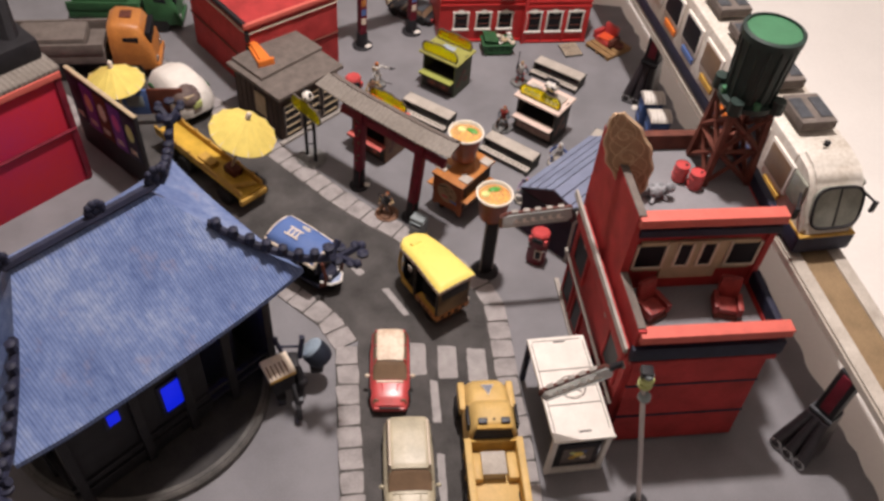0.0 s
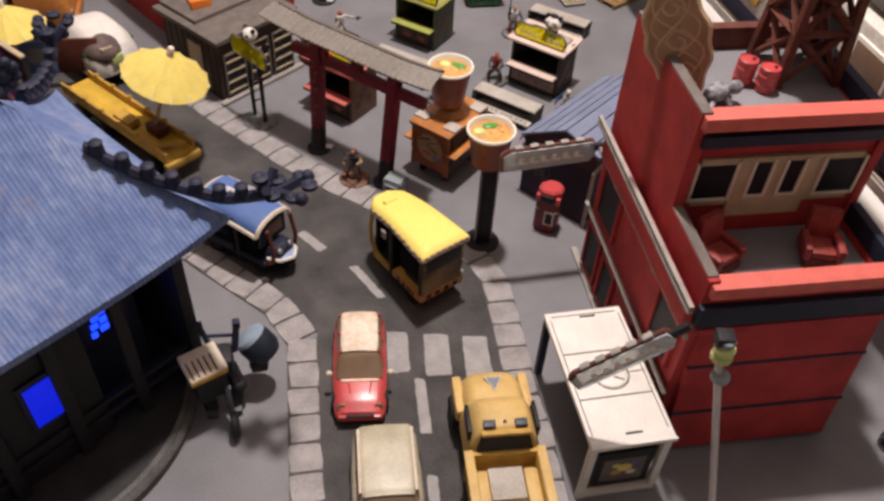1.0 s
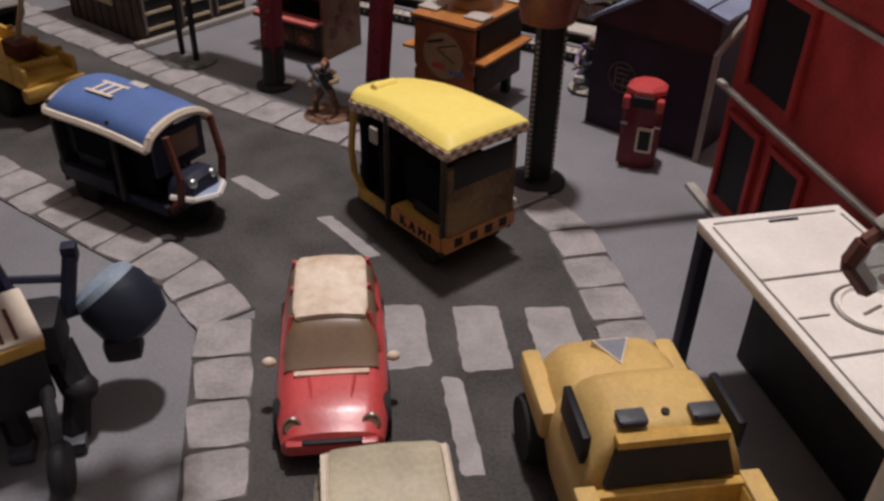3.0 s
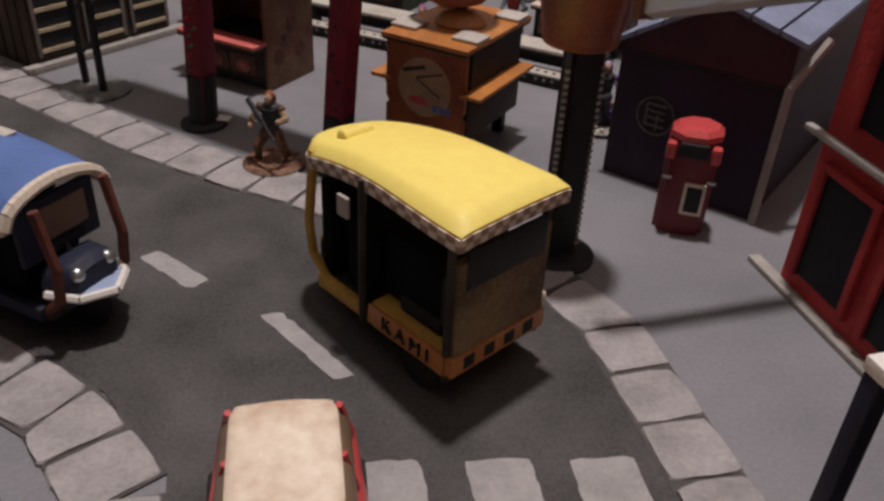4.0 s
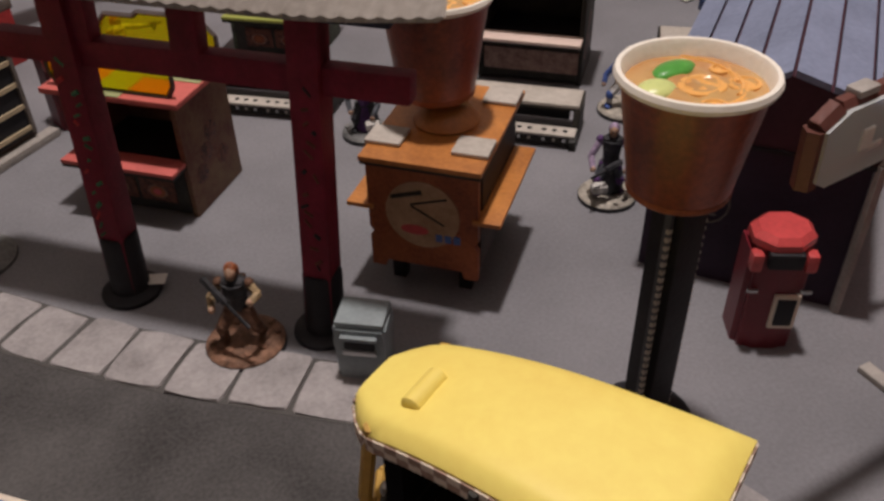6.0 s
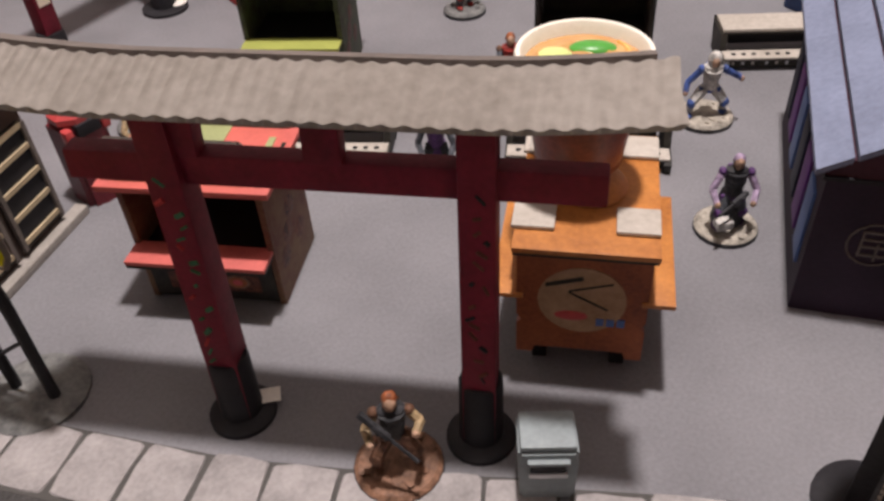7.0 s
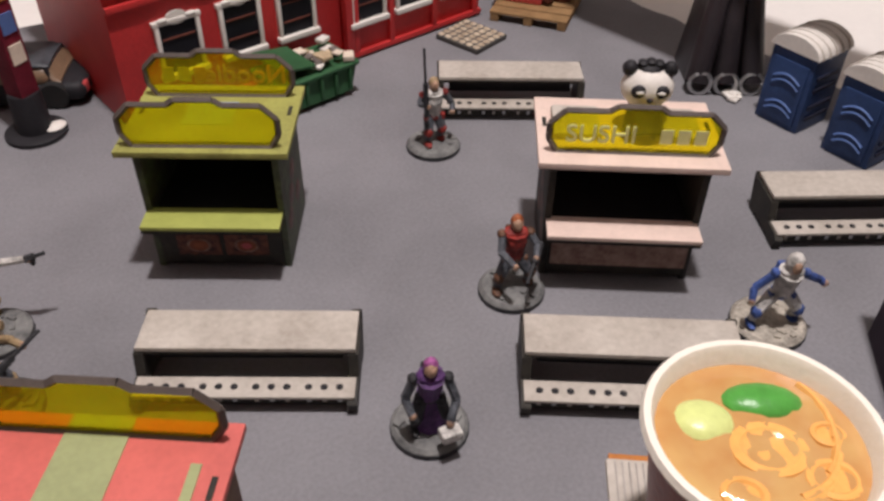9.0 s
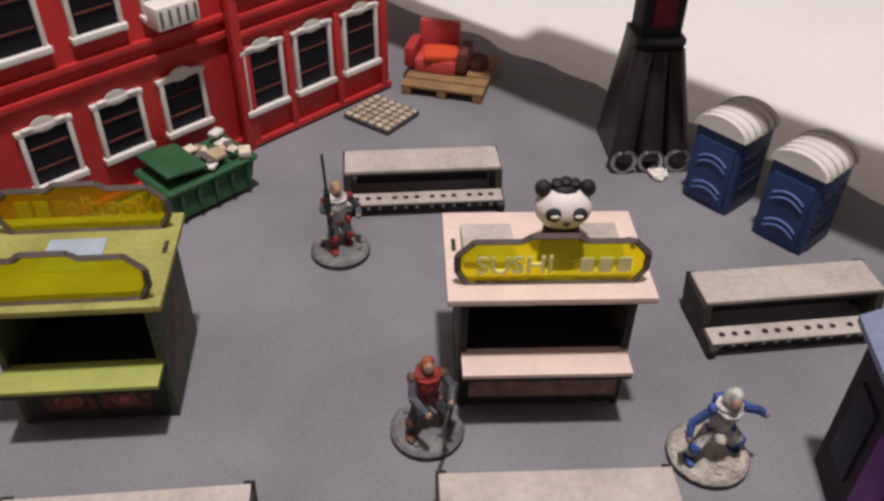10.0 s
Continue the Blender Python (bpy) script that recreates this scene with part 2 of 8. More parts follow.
# ---- building helpers (decimetres) ----
def merge(bm, made, mi):
    for f in {f for v in made for f in v.link_faces}:
        f.material_index = mi


def box(bm, c, s, rz=0.0, bev=0.0, mi=0, top=(1, 1), m=None):
    """A box round c of size s, turned about z; top: how far its upper face shrinks."""
    mat = (m or Matrix()) @ Matrix.Translation(c) @ Matrix.Rotation(radians(rz), 4, "Z")
    vs = [bm.verts.new(mat @ Vector((x * s[0] / 2 * (top[0] if z > 0 else 1), y * s[1] / 2 * (top[1] if z > 0 else 1), z * s[2] / 2)))
          for z in (-1, 1) for x, y in ((-1, -1), (1, -1), (1, 1), (-1, 1))]
    fs = [bm.faces.new([vs[i] for i in q]) for q in ((3, 2, 1, 0), (4, 5, 6, 7), (0, 1, 5, 4), (1, 2, 6, 5), (2, 3, 7, 6), (3, 0, 4, 7))]
    for f in fs:
        f.material_index = mi
    if bev:
        es = list({e for f in fs for e in f.edges})
        for f in bmesh.ops.bevel(bm, geom=es, offset=bev, segments=2, affect="EDGES", profile=0.6)["faces"]:
            f.material_index = mi


def lathe(bm, prof, c=(0, 0, 0), seg=20, mi=0, m=None, squash=1.0, cap=True):
    """A turned shape from (radius, height) pairs."""
    mat = (m or Matrix()) @ Matrix.Translation(c)
    rings = []
    for r, z in prof:
        if r < 1e-6:
            rings.append([bm.verts.new(mat @ Vector((0, 0, z)))])
        else:
            rings.append([bm.verts.new(mat @ Vector((r * math.cos(2 * math.pi * k / seg), squash * r * math.sin(2 * math.pi * k / seg), z))) for k in range(seg)])
    fs = []
    for a, b in zip(rings, rings[1:]):
        for k in range(seg):
            q = [a[k % len(a)], a[(k + 1) % len(a)], b[(k + 1) % len(b)], b[k % len(b)]]
            q = list(dict.fromkeys(q))
            if len(q) > 2:
                fs.append(bm.faces.new(q))
    if cap and len(rings[0]) > 1:
        fs.append(bm.faces.new(rings[0][::-1]))
    if cap and len(rings[-1]) > 1:
        fs.append(bm.faces.new(rings[-1]))
    for f in fs:
        f.material_index = mi


def cyl(bm, c, r, h, seg=16, r2=None, mi=0, m=None):
    lathe(bm, [(r, 0), (r if r2 is None else r2, h)], c, seg, mi, m)


def ball(bm, c, r, mi=0, seg=10, m=None):
    rx, ry, rz = (r, r, r) if isinstance(r, (int, float)) else r
    mat = (m or Matrix()) @ Matrix.Translation(c) @ Matrix.Diagonal((rx, ry, rz, 1))
    made = bmesh.ops.create_uvsphere(bm, u_segments=seg, v_segments=max(5, seg * 2 // 3), radius=1, matrix=mat)["verts"]
    merge(bm, made, mi)


def rod(bm, a, b, r, seg=6, mi=0, r2=None):
    a, b = Vector(a), Vector(b)
    turn = (b - a).to_track_quat("Z", "Y").to_matrix().to_4x4()
    lathe(bm, [(r, 0), (r if r2 is None else r2, (b - a).length)], (0, 0, 0), seg, mi, Matrix.Translation(a) @ turn)


def slab(bm, poly, z0, z1, mi=0, m=None):
    """An upright prism over a ring of points in the plan."""
    mat = m or Matrix()
    lo = [bm.verts.new(mat @ Vector((x, y, z0))) for x, y in poly]
    hi = [bm.verts.new(mat @ Vector((x, y, z1))) for x, y in poly]
    n = len(poly)
    fs = [bm.faces.new(lo[::-1]), bm.faces.new(hi)] + [bm.faces.new((lo[k], lo[(k + 1) % n], hi[(k + 1) % n], hi[k])) for k in range(n)]
    for f in fs:
        f.material_index = mi


def upright(x, y, z, rz=0):
    """Turns a plan prism up: its plan x runs along rz, its plan y upwards, its height away to the back."""
    return Matrix.Translation((x, y, z)) @ Matrix.Rotation(radians(rz), 4, "Z") @ Matrix.Rotation(radians(90), 4, "X")


def mesh_of(name, bm, mats, smooth=True):
    bmesh.ops.recalc_face_normals(bm, faces=bm.faces)
    bmesh.ops.scale(bm, vec=(S, S, S), verts=bm.verts)
    me = bpy.data.meshes.new(name)
    bm.to_mesh(me)
    bm.free()
    for mt in mats if isinstance(mats, (list, tuple)) else [mats]:
        me.materials.append(mt)
    if smooth:
        me.shade_smooth()
        me.set_sharp_from_angle(angle=radians(38))
    return me


def part(name, bm, mats, parent=None, label="", smooth=True):
    ob = new(name, mesh_of(name, bm, mats, smooth))
    if parent is not None:
        ob.parent = parent
    if label:
        ob["label"] = label
    return ob


def thing(name, x, y, z=0.0, rz=0.0, label="", category="", group="", rx=0.0, ry=0.0):
    ob = new(name)
    ob.empty_display_size = 0.01
    ob.matrix_world = pose(x * S, y * S, z * S, rx, ry, rz)
    return tagged(ob, label, category, group)


def structure(name, bm, mats, label, category):
    return tagged(part(name, bm, mats), label, category, kind="structure")


def place(ob, x, y, z=0.0, rz=0.0):
    return pose(x * S, y * S, z * S, 0, 0, rz)


B = bmesh.new


def boxpart(name, parent, mat, c, s, rz=0.0, bev=0.0, top=(1, 1), label=""):
    bm = B()
    box(bm, c, s, rz, bev, 0, top)
    return part(name, bm, mat, parent, label)


def words(text, size, mat, parent, m, name="lettering", label=""):
    cu = bpy.data.curves.new(name, "FONT")
    cu.body, cu.size, cu.extrude, cu.align_x, cu.align_y = text, size * S, 0.0006 * S * 10, "CENTER", "CENTER"
    cu.materials.append(mat)
    ob = new(name, cu)
    ob.parent = parent
    ob.matrix_local = Matrix.Translation(m.translation * S) @ m.to_3x3().to_4x4()
    if label:
        ob["label"] = label
    return ob


# ---- room and table ----
def wall_x(y):
    return 2.97 - 0.22 * (y - 10.0)


bm = B()
torn = random.Random(11)
slab(bm, [(-9, -1), *[(wall_x(-1 + 0.11 * k) + torn.uniform(-0.022, 0.022) + 0.02 * math.sin(0.9 * k), -1 + 0.11 * k) for k in range(121)], (-9, 12.25)], -0.03, 0.0)
structure("ground", bm, PLAZA, "grey painted plaza board of the model town", "ground")
bm = B()
slab(bm, [(-10, -2), (11, -2), (11, 16), (-10, 16)], -0.4, -0.032)
structure("tabletop", bm, SHEET, "white covered tabletop under the model town", "tabletop")
bm = B()
box(bm, (0, 6, -7.55), (44, 44, 0.1))
structure("floor", bm, WOODFLOOR, "brown wooden floor of the room", "floor")
bm = B()
box(bm, (0, 6, 18.05), (44, 44, 0.1))
structure("ceiling", bm, ROOMWALL, "plain cream ceiling of the room", "ceiling")
for nm, c, s in (("wall_north", (0, 21, 5.2), (44, 0.3, 25.6)), ("wall_south", (0, -14, 5.2), (44, 0.3, 25.6)), ("wall_west", (-16, 3.5, 5.2), (0.3, 34.7, 25.6))):
    bm = B()
    box(bm, c, s)
    structure(nm, bm, ROOMWALL, "plain cream wall of the room", "wall")
bm = B()
box(bm, (16, 3.5, 5.2), (0.3, 34.7, 25.6))
structure("wall_east", bm, ROOMWALL, "plain cream wall of the room", "wall")

# road: comes up between the kerbs and bends away to the left
RIGHT_IN = [(1.02, 3.4), (0.87, 4.4), (0.71, 5.2), (0.63, 5.7), (0.55, 6.12), (0.36, 6.36), (0.06, 6.57), (-0.3, 6.78)]
UPPER_IN = [(-0.3, 6.78), (-0.59, 6.94), (-0.85, 7.09), (-1.2, 7.31), (-1.57, 7.6), (-2.07, 8.0), (-2.95, 8.7), (-4.6, 10.0)]
LEFT_IN = [(-0.32, 3.4), (-0.38, 3.8), (-0.53, 4.6), (-0.68, 5.46), (-0.93, 5.78), (-1.43, 6.12), (-2.1, 6.6), (-3.0, 7.3), (-4.2, 8.3), (-5.4, 9.3)]
bm = B()
slab(bm, [(1.45, 1.2), *RIGHT_IN, *UPPER_IN[1:], *LEFT_IN[::-1], (0.1, 1.2)], 0.001, 0.006)
structure("road", bm, ASPHALT, "dark brown-grey asphalt road of the model town", "road")

rnd = random.Random(3)


def along(line, step):
    """Points every step along a line of plan points, with the way to the left."""
    out, left = [], 0.0
    for a, b in zip(line, line[1:]):
        a, b = Vector(a), Vector(b)
        d = (b - a).length
        while left <= d:
            out.append((a + (b - a) * (left / d), (b - a).normalized()))
            left += step
        left -= d
    return out


def kerb(line, width, side, step=0.225):
    owner = tagged(new("kerb"), "row of worn grey kerb stones along the road", "kerb", kind="structure")
    pts = along(line, step)
    for (p, d), (q, e) in zip(pts, pts[1:]):
        n, k = Vector((-d.y, d.x)) * side, Vector((-e.y, e.x)) * side
        gap = (q - p).normalized() * 0.008
        w1, w2 = width + rnd.uniform(-0.012, 0.012), width + rnd.uniform(-0.012, 0.012)
        c4 = [p + gap + n * rnd.uniform(0, 0.014), q - gap + k * rnd.uniform(0, 0.014), q - gap + k * w1, p + gap + n * w2]
        poly = []
        for c, e2 in zip(c4, c4[1:] + c4[:1]):
            for u in (0.06, 0.35, 0.65, 0.94):
                poly.append(c + (e2 - c) * u + Vector((rnd.uniform(-0.005, 0.005), rnd.uniform(-0.005, 0.005))))
        bm = B()
        slab(bm, [(v.x, v.y) for v in poly], 0.0, 0.014 + rnd.uniform(-0.003, 0.004))
        top = max((f for f in bm.faces), key=lambda f: f.calc_center_median().z)
        bmesh.ops.bevel(bm, geom=list(top.edges), offset=0.006, segments=1, affect="EDGES")
        part("kerb_stone", bm, STONE, owner)
    bm = B()
    for (p, d), (q, e) in zip(pts, pts[1:]):
        n, k = Vector((-d.y, d.x)) * side, Vector((-e.y, e.x)) * side
        poly = [p - n * 0.004, q - k * 0.004, q + k * (width + 0.006), p + n * (width + 0.006)]
        slab(bm, [(v.x, v.y) for v in poly], 0.0005, 0.0075)
    part("kerb_joint", bm, JOINT, owner)
    return owner


kerb(RIGHT_IN, 0.22, -1)
kerb(UPPER_IN, 0.25, -1)
kerb(LEFT_IN[:4], 0.22, 1)
kerb(LEFT_IN[3:], 0.24, 1)


def marking(poly):
    worn = []
    for c, e in zip(poly, poly[1:] + poly[:1]):
        c, e = Vector(c), Vector(e)
        n = max(3, int((e - c).length / 0.03))
        worn += [c + (e - c) * ((u + 0.3) / n) + Vector((rnd.uniform(-0.005, 0.005), rnd.uniform(-0.005, 0.005))) for u in range(n)]
    bm = B()
    slab(bm, [(v.x, v.y) for v in worn], 0.002, 0.009)
    tagged(part("road_marking", bm, PAINTWHITE), "worn pale grey painted road marking", "road marking", "road markings", "structure")


for x in (-0.49, -0.19, 0.117, 0.412):
    marking([(x, 5.49), (x + 0.185, 5.5), (x + 0.235, 5.13), (x + 0.045, 5.1)])
marking([(0.074, 5.074), (0.15, 5.075), (0.225, 4.62), (0.145, 4.61)])
marking([(0.2, 4.3), (0.27, 4.3), (0.34, 3.8), (0.27, 3.8)])
marking([(-0.52, 6.15), (-0.45, 6.17), (-0.19, 5.85), (-0.25, 5.82)])
marking([(-1.0, 6.5), (-0.94, 6.55), (-0.72, 6.36), (-0.78, 6.3)])

# ---- tram line on the plinth ----
DX, DY = 0.2425, -0.9701  # along the line, towards the viewer
LINE_RZ = math.degrees(math.atan2(DY, DX))


def deck_x(y):
    return 3.28 - 0.245 * (y - 6.0)


def on_line(y, off):
    return deck_x(y) + off, y


def strip(bm, o0, o1, z0, z1, mi=0):
    slab(bm, [(deck_x(1) + o0, 1), (deck_x(1) + o1, 1), (deck_x(14.5) + o1, 14.5), (deck_x(14.5) + o0, 14.5)], z0, z1, mi)


TRAMWHITE = shade("tram_dirty_white", (0.76, 0.73, 0.67), 0.4, dark=(0.4, 0.34, 0.27), scale=1.6, fine=26, bump=0.05, spec=0.5)
DECK = shade("deck_brown", (0.26, 0.18, 0.1), 0.8, vary=0.35, scale=4)
track = tagged(new("tram_track"), "brown tram deck between pale kerbs with a white fascia", "track", kind="structure")
for nm, o0, o1, z0, z1, mt in (("deck", 0.0, 0.56, 1.2, 1.26, GREYMDF), ("track_kerb", 0.0, 0.13, 1.261, 1.285, GREYBENCH), ("track_kerb", 0.43, 0.56, 1.261, 1.285, GREYBENCH), ("track_bed", 0.131, 0.429, 1.261, 1.268, DECK), ("fascia", -0.02, -0.002, 1.19, 1.262, GREYBENCH)):
    bm = B()
    strip(bm, o0, o1, z0, z1)
    part(nm, bm, mt, track)


def pillar(x, y, rz):
    th = thing("track_pillar", x, y, 0, rz, "dark tapered track pillar with round pipes at its foot", "pillar", "track pillars")
    PIL = shade("pillar_dark", (0.024, 0.019, 0.022), 0.4, vary=0.4, scale=7, spec=0.5)
    boxpart("shaft", th, PIL, (0, 0.03, 0.3), (0.34, 0.28, 0.6), bev=0.012, top=(0.66, 0.7))
    boxpart("upper_shaft", th, BLACK, (0, 0.03, 0.9), (0.19, 0.17, 0.6), bev=0.01)
    boxpart("upper_stripe", th, DARKRED, (0, -0.06, 0.92), (0.1, 0.014, 0.5), bev=0.003)
    boxpart("collar", th, STEELDARK, (0, 0.02, 0.6), (0.23, 0.2, 0.035), bev=0.004)
    for sx in (-1, 1):
        bm = B()
        rod(bm, (sx * 0.13, -0.1, 0.1), (sx * 0.1, -0.06, 0.6), 0.008, 5)
        part("edge_pipe", bm, DARKRED, th)
    for k in (-1, 0, 1):
        bm = B()
        rod(bm, (0.14 * k, -0.2, 0.06), (0.07 * k, -0.07, 0.56), 0.062, 10, 0, 0.05)
        part("buttress", bm, PIL, th)
        bm = B()
        for a in range(14):
            p, q = 2 * math.pi * a / 14, 2 * math.pi * (a + 1) / 14
            rod(bm, (0.13 * k + 0.055 * math.cos(p), -0.235, 0.065 + 0.055 * math.sin(p)), (0.13 * k + 0.055 * math.cos(q), -0.235, 0.065 + 0.055 * math.sin(q)), 0.012, 5)
        part("ring", bm, CHROME, th)
    return th


pillar(2.58, 9.93, -30)
pillar(3.62, 4.75, -50)


def tram():
    x, y = on_line(6.15, 0.0)
    th = thing("tram", x, y, 1.286, LINE_RZ, "white toy tram with dark windows and grey roof units", "tram")
    L, W, Ht = 4.6, 0.57, 0.7
    bm = B()
    box(bm, (-L / 2 - 0.15, W / 2, 0.12 + Ht / 2), (L - 0.3, W, Ht), bev=0.05)
    part("body", bm, [TRAMWHITE], th)
    # blunt nose: cream hood, dark windscreen bowed round the front, black frame bars
    bm = B()
    slab(bm, [(-0.35, 0.13), (0.14, 0.13), (0.19, 0.22), (0.15, 0.34), (0.02, 0.74), (-0.1, 0.83), (-0.35, 0.86)], -W + 0.02, -0.02, 0, Matrix.Rotation(radians(90), 4, "X"))
    bmesh.ops.bevel(bm, geom=list(bm.edges), offset=0.045, segments=3, affect="EDGES")
    part("nose", bm, TRAMWHITE, th)
    TRAMGLASS = shade("tram_windscreen", (0.26, 0.27, 0.23), 0.12, vary=0.3, bump=0, spec=0.6)
    lean = Matrix.Translation((0.1, W / 2, 0.53)) @ Matrix.Rotation(radians(-18), 4, "Y")
    bm = B()
    slab(bm, [(0.235 * math.copysign(abs(math.cos(a)) ** 0.5, math.cos(a)), 0.2 * math.copysign(abs(math.sin(a)) ** 0.55, math.sin(a))) for a in [2 * math.pi * k / 24 for k in range(24)]], -0.02, 0.035, 0, lean @ Matrix.Rotation(radians(90), 4, "Z") @ Matrix.Rotation(radians(90), 4, "X"))
    screen = part("windscreen", bm, TRAMGLASS, th, "big bowed dark windscreen")
    bm = B()
    for k in range(24):
        a, b_ = 2 * math.pi * k / 24, 2 * math.pi * (k + 1) / 24
        p, q = [lean @ Vector((0.036, 0.238 * math.copysign(abs(math.cos(c)) ** 0.5, math.cos(c)), 0.205 * math.copysign(abs(math.sin(c)) ** 0.55, math.sin(c)))) for c in (a, b_)]
        rod(bm, p, q, 0.015, 5)
    part("screen_frame", bm, BLACK, screen)
    bm = B()
    rod(bm, lean @ Vector((0.037, 0, -0.19)), lean @ Vector((0.037, 0, 0.2)), 0.008, 5)
    part("screen_bar", bm, BLACK, screen)
    boxpart("chin", th, NAVY, (0.06, W / 2, 0.14), (0.3, W + 0.01, 0.2), bev=0.04)
    boxpart("chin_stripe", th, OLDYELLOW, (0.065, W / 2, 0.245), (0.28, W - 0.01, 0.022), bev=0.008)
    for side in (0.002, W - 0.002):
        boxpart("cab_window", th, TRAMGLASS, (-0.12, side, 0.56), (0.22, 0.03, 0.28), bev=0.012)
    boxpart("skirt", th, NAVY, (-L / 2 - 0.02, W / 2, 0.1), (L - 0.05, W + 0.02, 0.16), bev=0.03)
    for k in range(8):
        x0 = -0.45 - k * 0.54
        for side in (-0.008, W + 0.008):
            boxpart("window_frame", th, WHITE, (x0, side, 0.55), (0.44, 0.03, 0.34), bev=0.01)
            boxpart("window", th, DARKGLASS if k % 3 else BROWNGLASS, (x0, side + (0.004 if side > 0 else -0.004), 0.55), (0.38, 0.034, 0.28), bev=0.008)
            if k < 6:
                boxpart("side_print", th, (OLDYELLOW, TUKBLUE, ORANGE)[k % 3], (x0 + 0.02, side, 0.29), (0.3, 0.032, 0.07), bev=0.004)
    for k in range(5):
        boxpart("roof_unit", th, GREYMDF, (-0.75 - k * 0.62, W / 2, 0.92), (0.42, W * 0.62, 0.1), bev=0.015)
        for dy in (-0.1, 0.1):
            boxpart("roof_grille", th, STEELDARK, (-0.75 - k * 0.62, W / 2 + dy, 0.974), (0.28, 0.12, 0.012))
    for side in (0.0, W):
        bm = B()
        rod(bm, (-0.05, side, 0.6), (0.12, side + (0.1 if side else -0.1), 0.55), 0.012)
        box(bm, (0.12, side + (0.1 if side else -0.1), 0.5), (0.03, 0.05, 0.13), bev=0.01)
        part("mirror", bm, BLACK, th)
    for side in (0.14, W - 0.14):
        bm = B()
        ball(bm, (0.17, side, 0.2), (0.03, 0.05, 0.035))
        part("headlight", bm, CHROME, th)
    bm = B()
    rod(bm, (-0.35, W / 2, 0.86), (-0.35, W / 2, 0.9), 0.03)
    part("coupling", bm, BLACK, th)
    return th


tram()


def paper_scrap():
    th = thing("paper_scrap", 2.47, 9.66, 0.001, 25, "crumpled white paper scrap at the pillar foot", "paper")
    bm = B()
    for k in range(4):
        box(bm, (0.03 * (k % 2), 0.025 * (k // 2), 0.012 + 0.004 * k), (0.07, 0.05, 0.012), rz=25 * k, bev=0.003)
    part("sheet", bm, WHITE, th)


paper_scrap()


